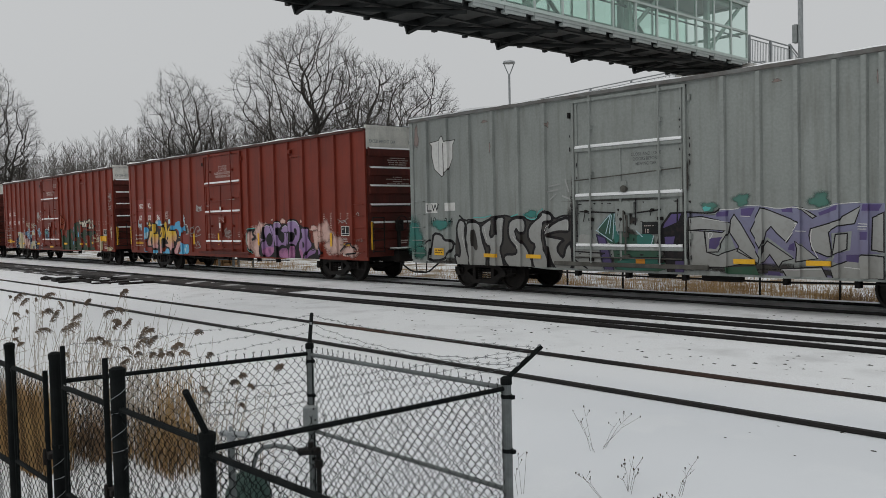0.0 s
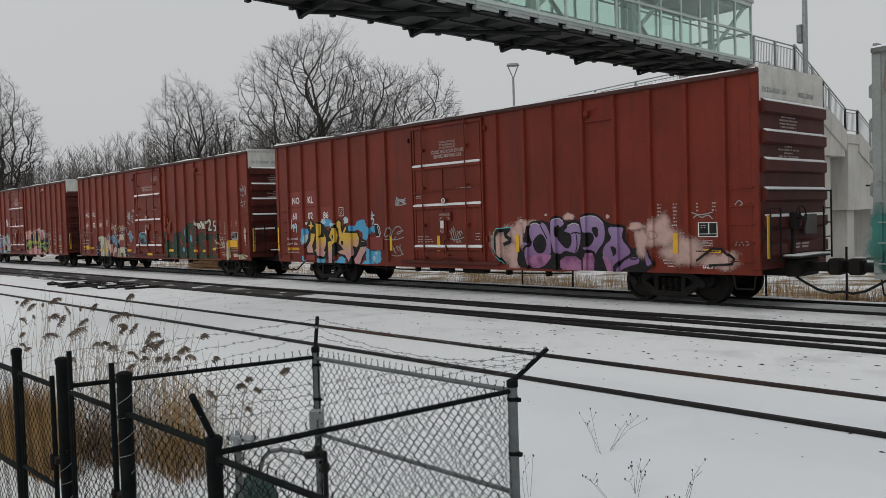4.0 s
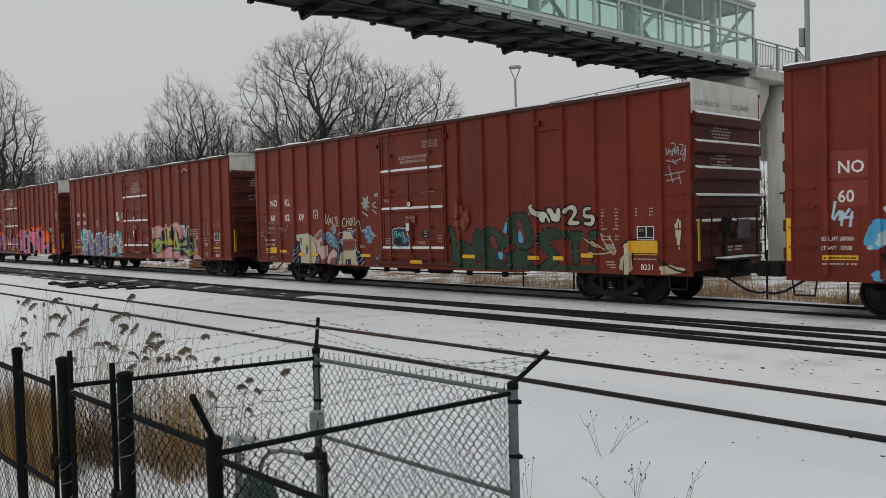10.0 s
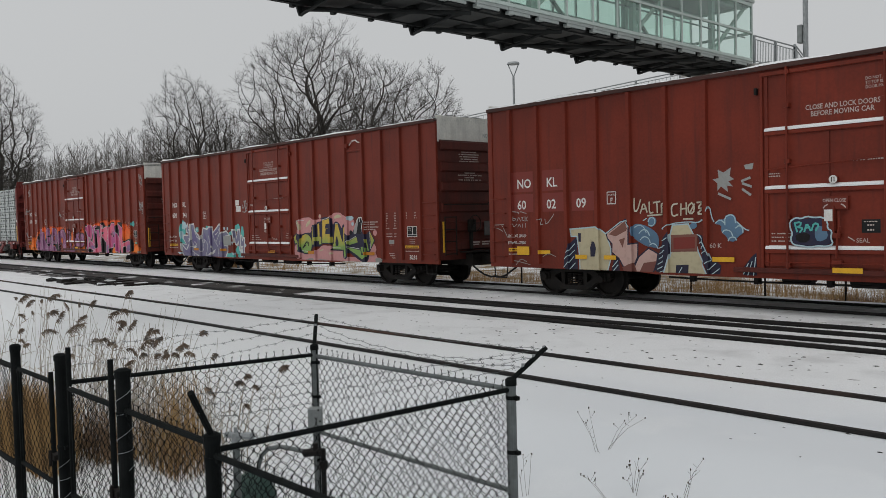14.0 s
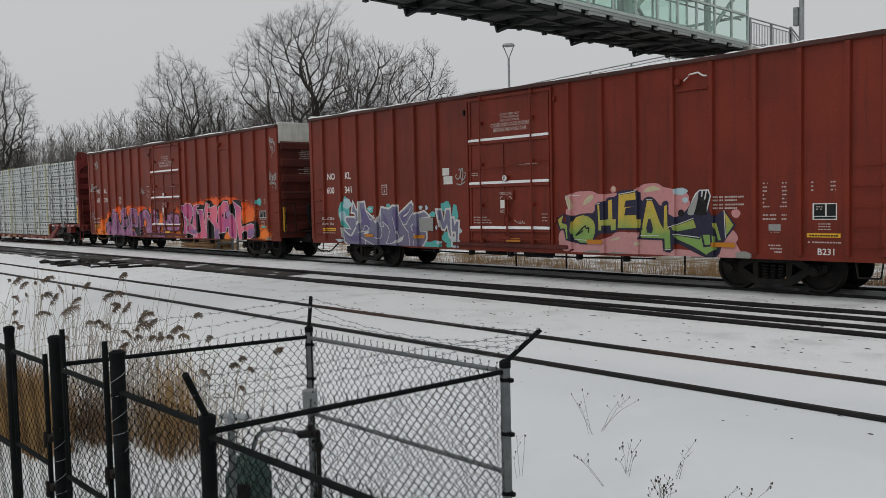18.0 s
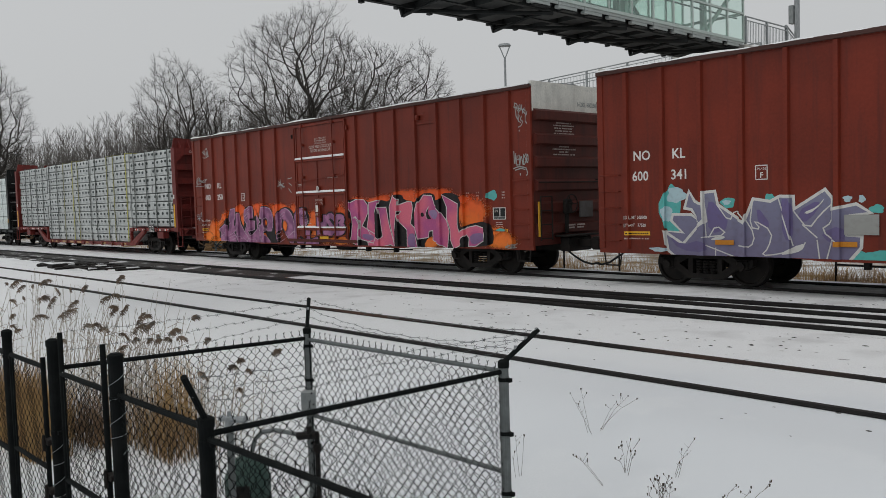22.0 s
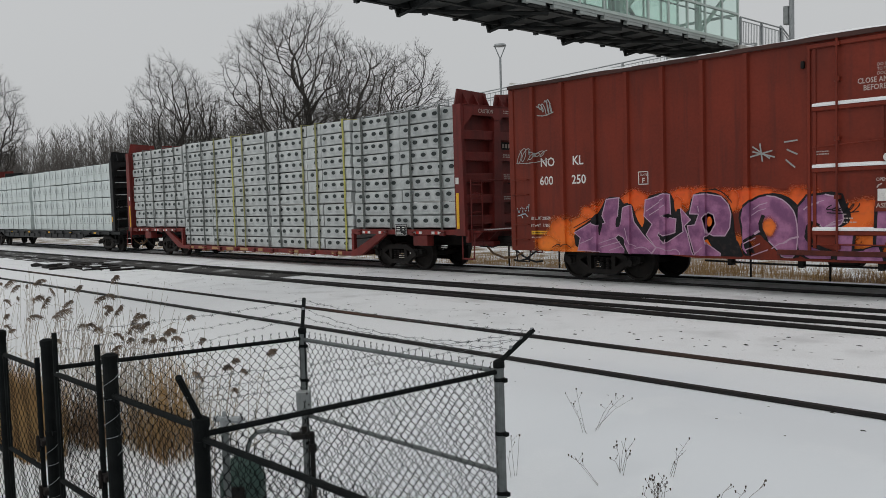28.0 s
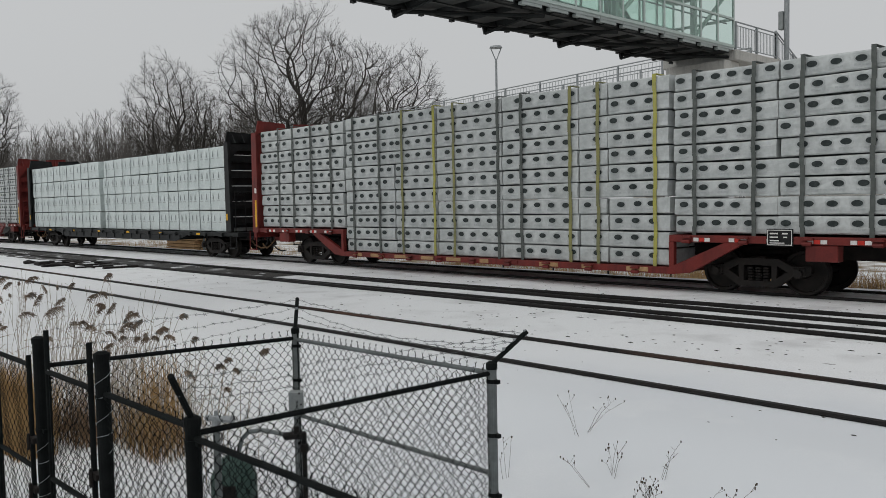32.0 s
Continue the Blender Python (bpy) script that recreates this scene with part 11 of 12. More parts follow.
w.lines([[(18.39, 3.19), (18.31, 3.13), (18.39, 3.04), (18.32, 2.92)], [(18.43, 3.17), (18.42, 2.96), (18.47, 2.97), (18.47, 3.17), (18.43, 3.17)]], "p_silver", 0.028)
w.lines([[(17.94, 2.83), (18.11, 2.88), (18.3, 2.85), (18.4, 2.82), (18.46, 2.68), (18.4, 2.64)], [(18, 2.79), (18.2, 2.83), (18.34, 2.79)], [(18.17, 2.7), (18.18, 2.65)]], "p_silver", 0.028)
w.tag(17.6, 0.76, 0.35, 0.12, "p_silver", 3, 0.025)

# grey car: shield, initials and two silver works
GD, GP = (6.1, 9.2), grey_posts
bm = B()
SHIELD = [(0.86, 4.2), (1.26, 4.24), (1.32, 4.32), (1.4, 4.36), (1.46, 4.21), (1.53, 4.19), (1.94, 4.21), (1.85, 4.08), (1.84, 3.71), (1.66, 3.38), (1.37, 3.2), (1.07, 3.42), (0.95, 3.81), (0.96, 4.11)]
f = bm.faces.new([bm.verts.new((x, 0, z)) for x, z in SHIELD])
f.normal_update()
bmesh.ops.triangulate(bm, faces=[f])
drape(bm, car_a, "shield_emblem", "p_white", GD, GP, "white shield emblem")
bm = B()
ribbon(bm, SHIELD + SHIELD[:1], 0.025, 0.0)
drape(bm, car_a, "shield_outline", "p_grime", GD, GP, level=0.006)
patch(car_a, 1.24, 1.27, 3.35, 4.2, "p_silver", GD, GP, level=0.005)
patch(car_a, 1.42, 1.47, 3.25, 4.15, "p_grime", GD, GP, level=0.006)
patch(car_a, 0.72, 1.14, 2.17, 2.46, "p_white", GD, GP, level=0.002)
letter(car_a, "LW", 0.76, 2.22, 0.2, "black", GD, GP, level=0.005)
patch(car_a, 1.45, 1.88, 2.22, 2.45, "p_white", GD, GP)
letter(car_a, "10", 0.8, 1.85, 0.2, "black", GD, GP, bold=0.0)
letter(car_a, "24", 1.5, 1.83, 0.2, "black", GD, GP, bold=0.0)
patch(car_a, 1.0, 1.4, 0.95, 1.15, "yellow", GD, GP, level=0.03, name="reflector", label="yellow warning label")
bars(car_a, 1.05, 1.08, 0.3, 2, "p_black", gap=0.07, h=0.03, door=GD, posts=GP, level=0.034)
for x in (3.25, 4.78, 10.51, 12.02, 14.4):
    reflector(car_a, x, 0.98, 0.5, 0.1, GD, GP)
letter(car_a, "CLOSE AND LOCK", 7.78, 3.34, 0.075, "ink_grey", GD, GP, bold=0.002, level=0.006, width=0.8)
letter(car_a, "DOORS BEFORE", 7.83, 3.23, 0.075, "ink_grey", GD, GP, bold=0.002, level=0.006, width=0.68)
letter(car_a, "MOVING CAR", 7.9, 3.12, 0.075, "ink_grey", GD, GP, bold=0.002, level=0.006, width=0.55)
patch(car_a, 8.07, 8.49, 1.55, 1.83, "black", GD, GP, level=0.03, name="stencil_panel")
bars(car_a, 8.12, 1.73, 0.3, 1, "faded_white", h=0.018, door=GD, posts=GP, level=0.032)
letter(car_a, "10", 8.13, 1.58, 0.09, "faded_white", GD, GP, bold=0.004, level=0.032)
w = Piece(car_a, "silver letters outlined in black with teal shading", GD, GP, seed=10)
w.poly("p_grime", [(1.95, 1.98), (2.3, 1.84), (2.85, 1.81), (3.38, 2.03), (3.79, 2.05), (4.43, 2.02), (4.67, 1.84), (5.17, 2.15), (5.47, 1.92), (5.99, 2.01), (6.03, 0.6), (1.98, 0.47), (1.82, 0.93)])
w.up()
w.poly("p_silver", [(2.08, 2), (2.3, 1.87), (2.25, 1.61), (2.29, 1.3), (2.45, 1), (2.41, 0.74), (2.23, 0.5), (1.98, 0.5), (1.82, 0.93), (1.92, 0.99), (2.03, 0.91), (2.07, 1.15), (1.94, 1.51), (1.93, 1.77)], edge="p_black", width=0.035)
w.poly("p_silver", [(2.37, 1.87), (2.68, 1.91), (2.88, 1.81), (2.9, 1.46), (3.09, 1.01), (3.04, 0.53), (2.54, 0.51), (2.38, 0.94), (2.25, 1.35)], edge="p_black", width=0.035)
w.poly("p_silver", [(2.84, 1.74), (3.11, 1.91), (3.35, 2), (3.27, 1.76), (3.2, 1.46), (3.46, 1.51), (3.44, 1.76), (3.44, 2), (3.79, 2.04), (3.72, 1.75), (3.71, 1.36), (3.58, 1.16), (3.67, 0.92), (3.75, 0.55), (3.17, 0.53), (3.15, 0.91), (3.23, 1.21), (3.06, 1.26), (2.97, 1.46)], edge="p_black", width=0.035)
w.poly("p_silver", [(3.88, 1.65), (3.95, 1.94), (4.4, 2.01), (4.52, 1.84), (4.48, 1.58), (4.33, 1.58), (4.22, 1.72), (4.12, 1.6), (4.3, 1.41), (4.53, 1.22), (4.68, 0.94), (4.73, 0.75), (4.67, 0.58), (4.03, 0.56), (3.7, 0.87), (3.77, 1.02), (4.11, 1.02), (4.29, 1.1), (4.11, 1.24), (3.93, 1.41)], edge="p_black", width=0.035)
w.poly("p_silver", [(4.61, 1.74), (4.85, 1.93), (5.02, 2.07), (5.17, 2.13), (5.39, 2.04), (5.41, 1.87), (5.16, 1.86), (5.07, 1.69), (5.04, 1.46), (5.12, 1.23), (5.28, 1), (5.31, 0.79), (5.27, 0.58), (4.84, 0.56), (4.7, 0.84), (4.74, 1.08), (4.83, 1.27), (4.66, 1.36), (4.57, 1.51)], edge="p_black", width=0.035)
w.poly("p_silver", [(5.5, 1.87), (5.91, 1.98), (5.96, 1.82), (5.93, 1.6), (5.63, 1.62), (5.35, 1.58), (5.21, 1.51), (5.52, 1.46), (5.79, 1.42), (5.62, 1.32), (5.54, 1.18), (5.62, 1.05), (5.75, 0.96), (5.81, 1.23), (6, 1.37), (6.03, 0.6), (5.61, 0.59), (5.39, 0.77), (5.28, 1.04), (5.21, 1.37), (5.16, 1.65)], edge="p_black", width=0.035)
w.poly("p_silver", [(0.95, 1.59), (1.32, 1.54), (1.39, 1.38), (1.72, 1.38), (1.82, 1.2), (1.56, 0.98), (1.34, 0.81), (0.77, 0.78), (0.82, 1.02), (0.9, 1.29)], edge="p_black", width=0.035)
w.up()
w.poly("p_grime", [(2.54, 1.66), (2.64, 1.71), (2.73, 1.41), (2.76, 1.15), (2.66, 1.08), (2.53, 1.3)])
w.up()
w.lines([[(2.06, 2.08), (2.27, 1.92), (2.58, 1.97), (2.85, 1.84), (3.11, 1.92), (3.38, 2.02), (3.79, 2.05)], [(3.79, 2.05), (4.07, 2), (4.43, 2.02), (4.67, 1.88), (4.93, 1.93), (5.17, 2.16), (5.39, 2.06), (5.47, 1.92), (5.72, 2.01), (5.99, 2.01), (6.06, 1.78)], [(0.9, 1.29), (0.99, 1.59), (1.32, 1.55), (1.39, 1.39), (1.72, 1.4), (1.86, 1.27)]], "p_black", 0.05)
w.lines([[(0.67, 1.13), (0.63, 1.29), (0.83, 1.38)]], "p_black", 0.05)
w.lines([[(2.62, 2.02), (2.98, 2), (3.35, 2.07)], [(4.44, 2.07), (4.64, 1.93), (4.87, 1.93), (4.94, 2.12), (5.14, 2.2)], [(4.01, 2.02), (4.32, 2.08)]], "p_turq", 0.025)
w.lines([[(2.16, 1.82), (2.15, 1.51), (2.25, 1.2)], [(3.01, 1.76), (3.1, 1.41)], [(3.66, 1.97), (3.64, 1.66)]], "p_white", 0.015)
w.lines([[(4.4, 1.89), (4.4, 1.7)], [(4.06, 1.51), (4.29, 1.22)], [(5.3, 1.81), (5.21, 1.64)]], "p_white", 0.015)
w.lines([[(5.91, 1.87), (5.9, 1.64)]], "p_white", 0.015)
w.cloud("p_teal", [(0.17, 1.46, 0.32, 0.55), (1.3, 1.83, 0.45, 0.16), (0.39, 1.02, 0.31, 0.22), (4.73, 2.07, 0.23, 0.11)], 0.25)
w.lines([[(5.3, 2.75), (5.7, 2.8)], [(5.28, 2.62), (5.62, 2.66)], [(5.35, 2.42), (5.55, 2.55)]], "p_silver_b", 0.035)
w.lines([[(5.85, 2.9), (5.95, 2.6)], [(5.75, 2.5), (5.98, 2.42)]], "p_silver", 0.045)
w.poly("p_silver", [(6.22, 1.58), (6.78, 1.5), (7.01, 0.53), (6.09, 0.49), (6.17, 1.22)])
w.up()
w.poly("p_teal_dark", [(6.75, 1.62), (7.18, 2.04), (7.38, 2.04), (7.4, 1.8), (7.58, 1.57), (8.38, 1.49), (8.38, 1.27), (8.6, 1.02), (8.71, 0.69), (7.32, 0.64), (7.29, 0.99), (7.25, 1.3)])
w.up()
w.poly("p_teal", [(8.01, 1.57), (8.38, 1.55), (8.31, 1.38), (8.34, 1.29), (7.93, 1.29), (7.91, 1.49)])
w.poly("p_teal", [(7.39, 0.99), (8.56, 1.02), (8.67, 0.76), (7.36, 0.68)])
w.poly("p_teal", [(7.28, 1.77), (7.4, 1.76), (7.45, 1.38), (7.29, 1.34)])
w.up()
w.poly("p_violet", [(6.8, 1.54), (7.05, 1.47), (7.33, 0.54), (7.06, 0.53)], edge="p_navy", width=0.02, round_=1)
w.up()
w.poly("p_black", [(8.57, 1.76), (8.79, 2.03), (9.21, 2.04), (9.17, 1.44), (9.12, 0.61), (8.72, 0.59), (8.64, 1.18), (8.45, 1.36)], round_=1)
w.up()
w.poly("p_violet", [(8.65, 1.78), (8.83, 1.99), (9.07, 2), (8.99, 1.82), (8.61, 1.68)], round_=1)
w.poly("p_violet", [(8.65, 1.49), (8.91, 1.5), (8.85, 1.25), (8.68, 1.24)], round_=1)
w.poly("p_violet", [(8.91, 0.96), (9.12, 0.96), (9.11, 0.61), (8.91, 0.6)], round_=1)
w.up()
w.lines([[(7.18, 2), (6.84, 1.67)], [(7.21, 2.02), (7.07, 1.57)], [(7.24, 2), (7.17, 1.57)]], "p_pale_sky", 0.022)
w.lines([[(7.32, 2.04), (7.27, 1.44)], [(7.34, 1.84), (7.42, 1.55)], [(7.25, 1.38), (6.79, 1.65)]], "p_pale_sky", 0.022)
w.lines([[(7.35, 1.77), (7.62, 1.61)], [(7.91, 1.63), (8.08, 1.49)], [(8.38, 1.53), (8.31, 1.31)]], "p_pale_sky", 0.022)
w.lines([[(6.06, 0.98), (9.24, 1.03)], [(6.08, 0.96), (6.52, 0.72)], [(6.24, 2.47), (6.22, 1.37)]], "p_black", 0.035)
w.lines([[(8.99, 2.32), (8.96, 1.28)], [(6.32, 2.1), (7.38, 2.05)], [(7.94, 2.04), (8.57, 2.1)]], "p_black", 0.035)
w.lines([[(6.09, 2.27), (6.05, 0.72)], [(9.15, 2.46), (9.2, 1.03)], [(6.63, 2.21), (6.64, 1.26)]], "p_black", 0.05)
w.lines([[(7.91, 2.36), (7.9, 1.76)], [(9.21, 2.03), (9.81, 1.98), (9.99, 2.09)], [(6.18, 1.27), (7.61, 1.32)]], "p_black", 0.035)
w.lines([[(6.17, 1.13), (7.04, 1.1)]], "p_black", 0.03)
patch(car_a, 7.89, 8.14, 0.84, 0.98, "amber", GD, GP, level=0.034, name="reflector", label="faded orange reflector")
w = Piece(car_a, "silver angular letters over violet and black depth", GD, GP, seed=11)
w.poly("p_dusk", [(9.16, 2.06), (9.83, 1.94), (9.96, 2.08), (10.34, 2.06), (10.46, 2.15), (10.87, 2.13), (11.22, 2.05), (11.58, 2.1), (11.89, 2), (12.35, 2.13), (12.86, 2.12), (13.23, 2.11), (13.23, 1.94), (12.99, 1.85), (12.95, 1.23), (13.21, 1.18), (12.79, 1.17), (12.79, 1), (12.45, 0.97), (12.29, 1.02), (12.34, 1.17), (12.59, 1.24), (12.62, 1.6), (12.24, 1.56), (12.26, 1.13), (12.1, 1.03), (11.81, 1.16), (11.66, 1.38), (11.59, 1.04), (10.98, 1.49), (10.86, 1.37), (10.78, 1.02), (10.33, 1.17), (10.17, 1.56), (9.56, 1.65), (9.64, 1.16), (9.24, 1.2)], round_=1)
w.poly("p_dusk", [(11.03, 1.13), (11.26, 0.85), (11.34, 0.66), (10.97, 0.67), (10.81, 0.87)], round_=1)
w.poly("p_dusk", [(12.04, 0.94), (12.2, 0.88), (12.27, 0.68), (12.17, 0.69)], round_=1)
w.poly("p_dusk", [(10.12, 0.97), (10.37, 1.17), (10.66, 1.04), (10.2, 0.97)], round_=1)
w.up()
w.poly("p_silver", [(9.23, 1.91), (9.52, 1.93), (10.19, 1.78), (10.14, 1.56), (9.99, 1.33), (9.9, 1.17), (9.64, 1.16), (9.6, 1.61), (10.04, 1.58), (10.1, 1.62), (9.54, 1.65), (9.25, 1.63)], edge="p_black", width=0.012, round_=1)
w.poly("p_silver", [(9.22, 1.63), (9.58, 1.61), (9.64, 1.16), (9.9, 1.09), (10.16, 1.19), (10.35, 1.25), (10.74, 0.99), (10.07, 0.85), (9.24, 0.83)], edge="p_black", width=0.012, round_=1)
w.poly("p_silver", [(10.27, 1.96), (10.42, 1.76), (10.84, 1.06), (10.82, 0.95), (10.33, 1.19), (10.37, 1.29), (10.17, 1.58), (10.19, 1.84)], edge="p_black", width=0.012, round_=1)
w.poly("p_silver", [(10.87, 2.08), (11.04, 2.02), (11.63, 1.78), (11.38, 1.38), (11.18, 1.56), (11.06, 1.7), (10.96, 1.6), (10.9, 1.37), (10.84, 1.26), (10.62, 1.62)], edge="p_black", width=0.012, round_=1)
w.poly("p_silver", [(10.98, 1.41), (11.51, 1.06), (11.29, 1), (11.21, 0.88), (11.03, 1.13), (10.88, 0.95), (10.9, 1.3)], edge="p_black", width=0.012, round_=1)
w.poly("p_silver", [(11.57, 1.41), (11.99, 1.07), (11.59, 1), (11.61, 1.26)], edge="p_black", width=0.012, round_=1)
w.poly("p_silver", [(11.85, 1.65), (12.4, 1.81), (12.45, 1.88), (12.79, 2.07), (12.67, 1.74), (12.38, 1.7), (12.19, 1.58), (12.26, 1.13), (12.17, 1.11), (11.88, 1.23), (11.82, 1.52)], edge="p_black", width=0.012, round_=1)
w.poly("p_silver", [(12.35, 1.54), (12.54, 1.56), (12.53, 1.26), (12.29, 1.15)], edge="p_black", width=0.012, round_=1)
w.poly("p_silver", [(12.99, 1.85), (13.21, 1.94), (13.21, 1.22), (12.97, 1.25)], edge="p_black", width=0.012, round_=1)
w.poly("p_silver", [(12.24, 0.91), (12.82, 1.16), (13.21, 1.13), (13.21, 0.72), (12.31, 0.68)], edge="p_black", width=0.012, round_=1)
w.poly("p_silver", [(11.28, 0.85), (12.06, 0.91), (12.17, 0.69), (11.38, 0.68)], edge="p_black", width=0.012, round_=1)
w.poly("p_silver", [(11.6, 2.08), (11.69, 2.06), (11.96, 1.89), (11.89, 1.85)], edge="p_black", width=0.012, round_=1)
w.up()
w.poly("p_violet", [(10.42, 2.07), (10.73, 2.09), (10.62, 1.89), (10.42, 1.9)], round_=1)
w.poly("p_violet", [(9.87, 2), (10.15, 2.03), (10.13, 1.92), (9.87, 1.92)], round_=1)
w.poly("p_violet", [(9.71, 1.46), (10.04, 1.49), (9.86, 1.23), (9.69, 1.24)], round_=1)
w.poly("p_violet", [(11.27, 2.06), (11.52, 2.06), (11.54, 1.97), (11.29, 1.99)], round_=1)
w.poly("p_violet", [(12, 1.96), (12.38, 2.1), (12.37, 2.01), (12.03, 1.9)], round_=1)
w.poly("p_violet", [(12.84, 2.1), (13.18, 2.09), (13.12, 1.97), (12.82, 1.98)], round_=1)
w.poly("p_violet", [(12.76, 1.59), (12.92, 1.59), (12.91, 1.44), (12.76, 1.44)], round_=1)
w.poly("p_violet", [(11.44, 1.34), (11.57, 1.38), (11.57, 1.21), (11.4, 1.24)], round_=1)
w.poly("p_violet", [(12.52, 1.15), (12.75, 1.16), (12.74, 1.01), (12.52, 1.03)], round_=1)
w.poly("p_violet", [(10.99, 0.8), (11.23, 0.79), (11.28, 0.68), (10.99, 0.67)], round_=1)
w.up()
w.lines([[(9.21, 2.02), (9.83, 1.96), (9.94, 2.07), (10.34, 2.06), (10.44, 2.14), (10.85, 2.12)], [(10.87, 2.12), (11.22, 2.05), (11.58, 2.09), (11.87, 1.99), (12.35, 2.12), (12.79, 2.14)], [(9.67, 1.58), (9.8, 1.58), (9.71, 1.42), (9.67, 1.58)]], "p_white", 0.015)
w.lines([[(12.74, 1.74), (12.92, 1.73)], [(12.73, 1.69), (12.92, 1.69)], [(12.73, 1.64), (12.91, 1.64)]], "p_white", 0.015)
w.lines([[(9.54, 1.89), (10.13, 1.8)], [(11.57, 1.76), (11.63, 1.75), (11.36, 1.39)], [(11.87, 1.64), (11.84, 1.38), (11.99, 1.09)]], "p_white", 0.015)
w.lines([[(11.28, 0.83), (12.06, 0.87)], [(12.48, 0.92), (12.79, 0.89)], [(10.42, 1.92), (10.62, 1.91)]], "p_white", 0.015)
w.lines([[(11.59, 1.61), (11.76, 1.6)]], "p_white", 0.015)
w.cloud("p_teal_mist", [(9.72, 2.13, 0.20, 0.12), (10.44, 2.26, 0.19, 0.14), (12.03, 2.21, 0.21, 0.17)], 0.3)
w.poly("p_teal_dark", [(10.09, 0.85), (10.77, 0.89), (10.87, 0.66), (10.15, 0.62)], round_=1)
w.up()
w.cloud("p_turq", [(9.65, 2.09, 0.09, 0.05)], 0.3)
# cracked black sealant round the door, rust near the roof
rnd_a = random.Random(77)


def sealant(x0, x1, z0, z1, name="sealant"):
    """A ragged flake of black sealant."""
    bm = B()
    n = 7
    cx, cz = (x0 + x1) / 2, (z0 + z1) / 2
    bm.faces.new([bm.verts.new((cx + (x1 - x0) * 0.5 * rnd_a.uniform(0.5, 1.15) * math.cos(2 * math.pi * k / n), 0, cz + (z1 - z0) * 0.5 * rnd_a.uniform(0.6, 1.1) * math.sin(2 * math.pi * k / n))) for k in range(n)])
    drape(bm, car_a, name, "p_black", GD, GP, level=0.034)


for x in (6.02, 6.24, 9.06, 9.28, 6.66, 8.52, 7.42, 7.85):
    outer = x < 6.3 or x > 9.0
    z = 0.95
    while z < (4.7 if outer else 2.25):
        ln = rnd_a.uniform(0.04, 0.16 if outer else 0.1)
        if rnd_a.random() < (0.75 if z < 2.6 else 0.4):
            w_ = rnd_a.uniform(0.02, 0.055)
            sealant(x - w_ * 0.5, x + w_ * 0.5, z, min(4.8, z + ln))
        z += ln + rnd_a.uniform(0.03, 0.3)
for z in (1.3, 2.48, 2.28, 3.66, 1.08, 2.06, 1.84):
    x = 6.25
    while x < 9.0:
        ln = rnd_a.uniform(0.04, 0.16)
        if rnd_a.random() < (0.6 if z < 3 else 0.3):
            sealant(x, x + ln, z - 0.02, z + rnd_a.uniform(0.0, 0.025))
        x += ln + rnd_a.uniform(0.06, 0.4)
# latch plates with dark gear on the lower door
for a, b, c, d in ((7.35, 7.72, 1.72, 2.3), (7.48, 7.66, 2.62, 2.78)):
    bm = B()
    box(bm, a, b, -SHEET - 0.075, -SHEET - 0.02, c, d, 0.01)
    part("latch_plate", bm, "grey", car_a)
for x, z in ((7.46, 2.12), (7.52, 1.9), (7.62, 2.05), (8.35, 2.1), (6.5, 2.1)):
    bm = B()
    cyl(bm, (x, -SHEET - 0.11, z), (x, -SHEET - 0.03, z), rnd_a.uniform(0.02, 0.04), 8)
    cyl(bm, (x, -SHEET - 0.09, z), (x + rnd_a.uniform(-0.06, 0.06), -SHEET - 0.09, z - rnd_a.uniform(0.1, 0.25)), 0.012, 6)
    part("latch_pin", bm, "iron", car_a)
w = Piece(car_a, "dark grime round the door gear", GD, GP, seed=13)
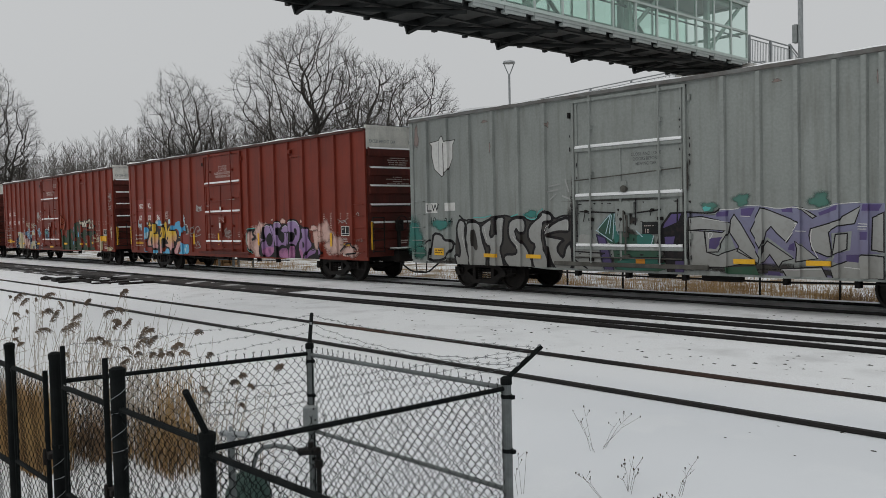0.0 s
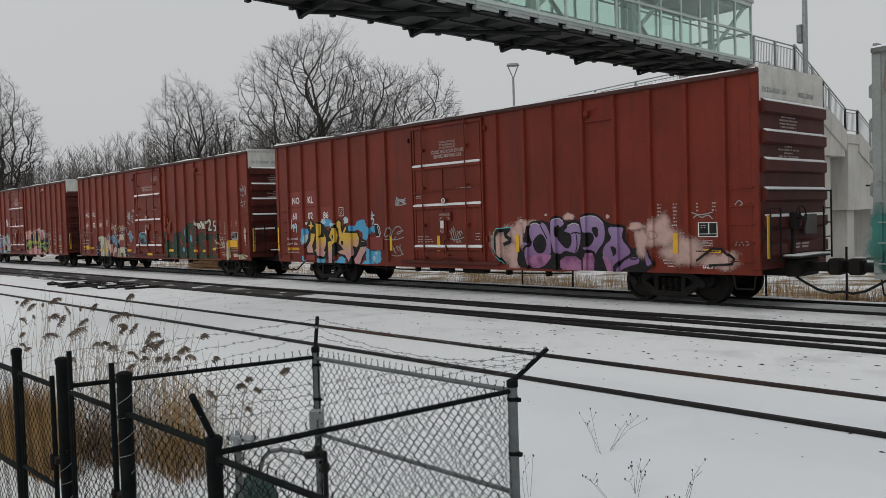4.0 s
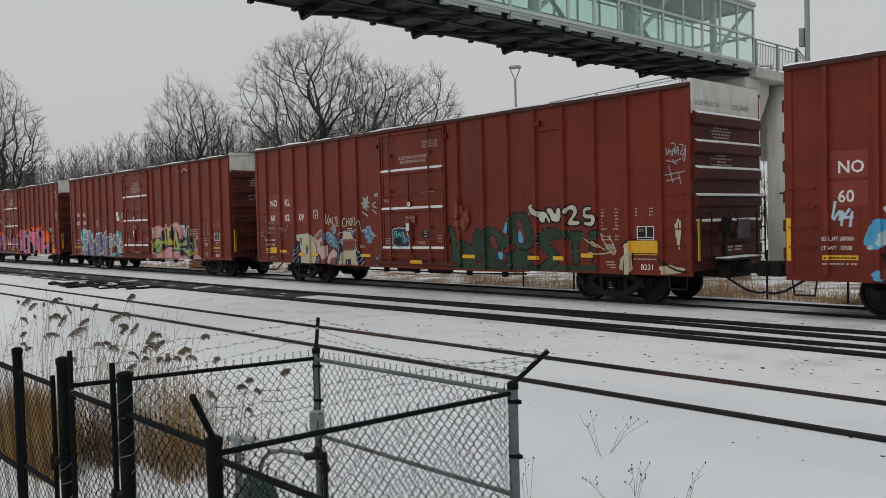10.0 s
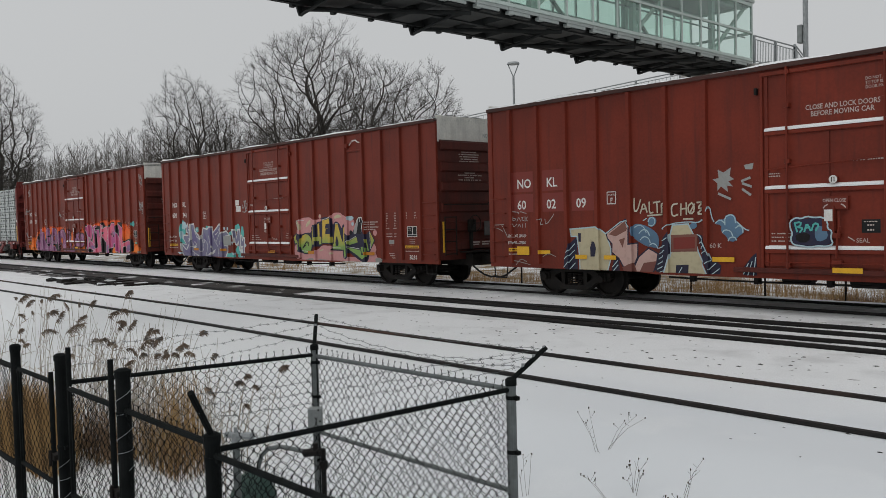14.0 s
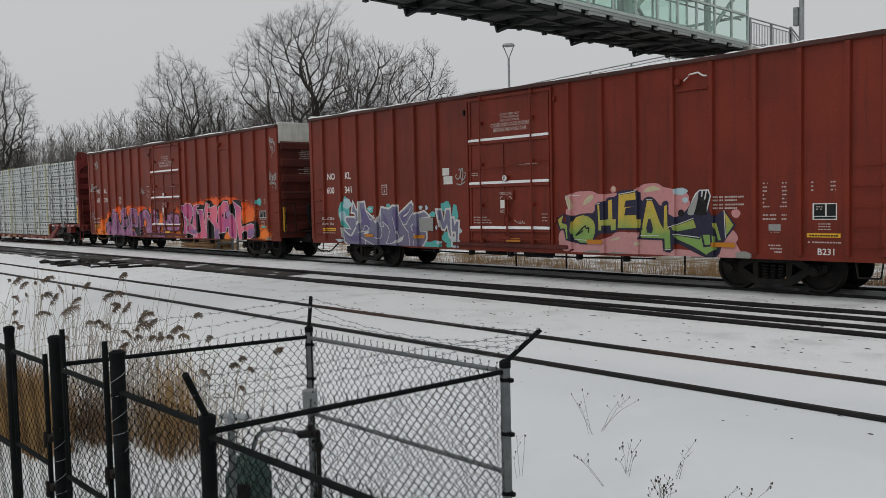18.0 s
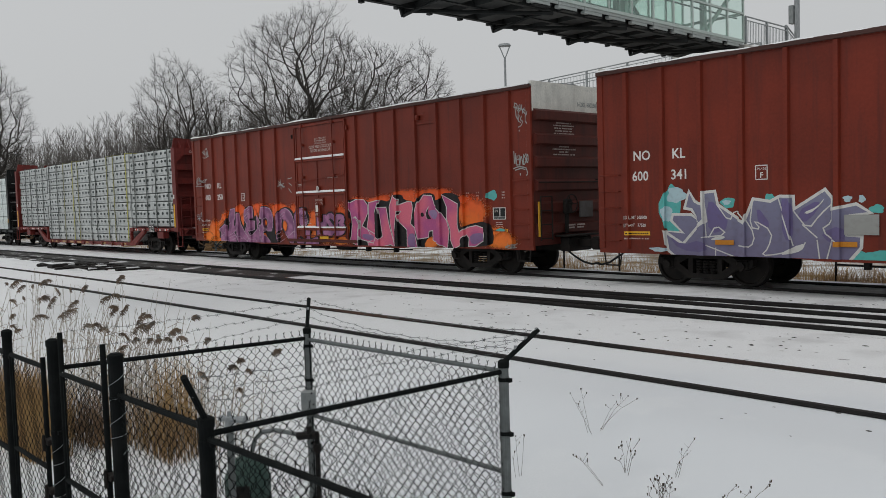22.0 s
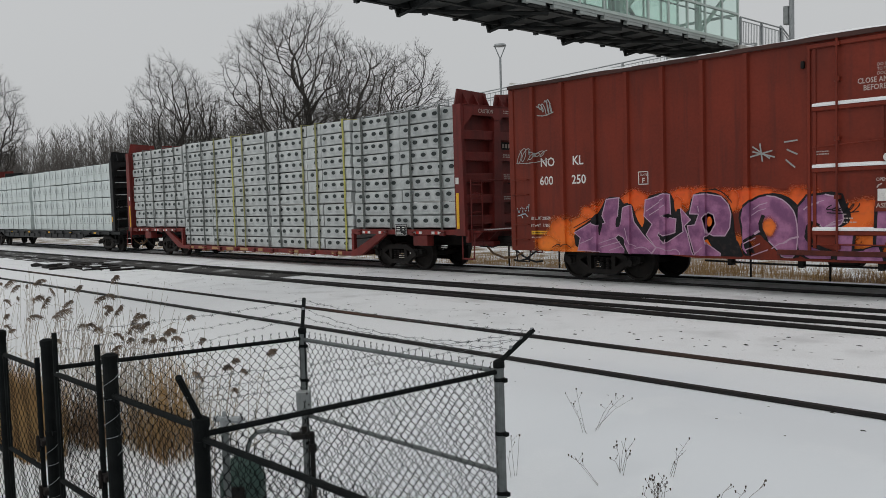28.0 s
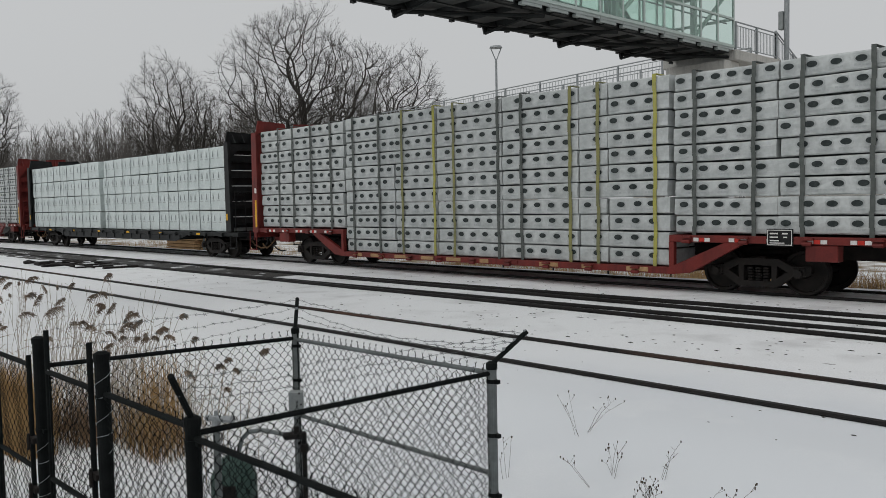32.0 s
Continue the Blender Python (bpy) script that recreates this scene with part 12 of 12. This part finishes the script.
w.cloud("p_grime", [(6.05, 1.7, 0.16, 0.8), (6.4, 1.0, 0.5, 0.2), (6.2, 0.85, 0.5, 0.15), (8.75, 1.3, 0.35, 0.35), (9.0, 0.9, 0.4, 0.2), (7.6, 1.6, 0.25, 0.25), (7.5, 1.25, 1.3, 0.05), (7.5, 2.36, 1.3, 0.04), (10.5, 0.85, 1.2, 0.12), (2.5, 0.8, 1.5, 0.1), (7.7, 1.9, 0.2, 0.15), (9.2, 1.6, 0.1, 0.5), (6.1, 2.6, 0.06, 0.3), (9.2, 2.8, 0.06, 0.3), (12.0, 0.8, 2.2, 0.06), (4.0, 0.8, 1.8, 0.05), (16.0, 0.8, 1.6, 0.06), (8.8, 1.1, 0.3, 0.2), (7.0, 0.95, 0.5, 0.1), (9.5, 1.0, 0.2, 0.2)], 0.45)
w = Piece(car_a, "rust bleeding through grey paint", GD, GP, seed=12)
w.cloud("p_rust", [(0.3, 4.4, 0.1, 0.35), (3.1, 4.6, 0.12, 0.04), (3.35, 3.9, 0.03, 0.15), (5.3, 4.3, 0.04, 0.08), (11.2, 4.6, 0.1, 0.04), (13.1, 4.4, 0.03, 0.12)], 0.4)
end_print(car_a, "LW 10124")
# a bent pale rod caught on the roof fitting of one car
bm = B()
tube(bm, [(14.4, -SHEET - 0.06, 4.5), (14.55, -SHEET - 0.07, 4.62), (14.75, -SHEET - 0.07, 4.64), (14.86, -SHEET - 0.07, 4.56), (14.95, -SHEET - 0.07, 4.55)], 0.018, 7)
part("bent_rod", bm, "white", car_d, "bent pale rod on the roof fitting")


# ---- what moves ----
def motions():
    times = [i * 2.0 for i in range(17)]
    for car, off in CARS:
        walk(car, [(t, pose(train_at(t) + off, CAR_Y, 0)) for t in times])
    turns = [i * 0.2 for i in range(161)]
    for w in WHEELSETS:
        at = w.matrix_basis.translation.copy()
        walk(w, [(t, pose(at.x, at.y, at.z, 0, math.degrees((train_at(t) - train_at(0)) / WHEEL_R), 0)) for t in turns])


motions()
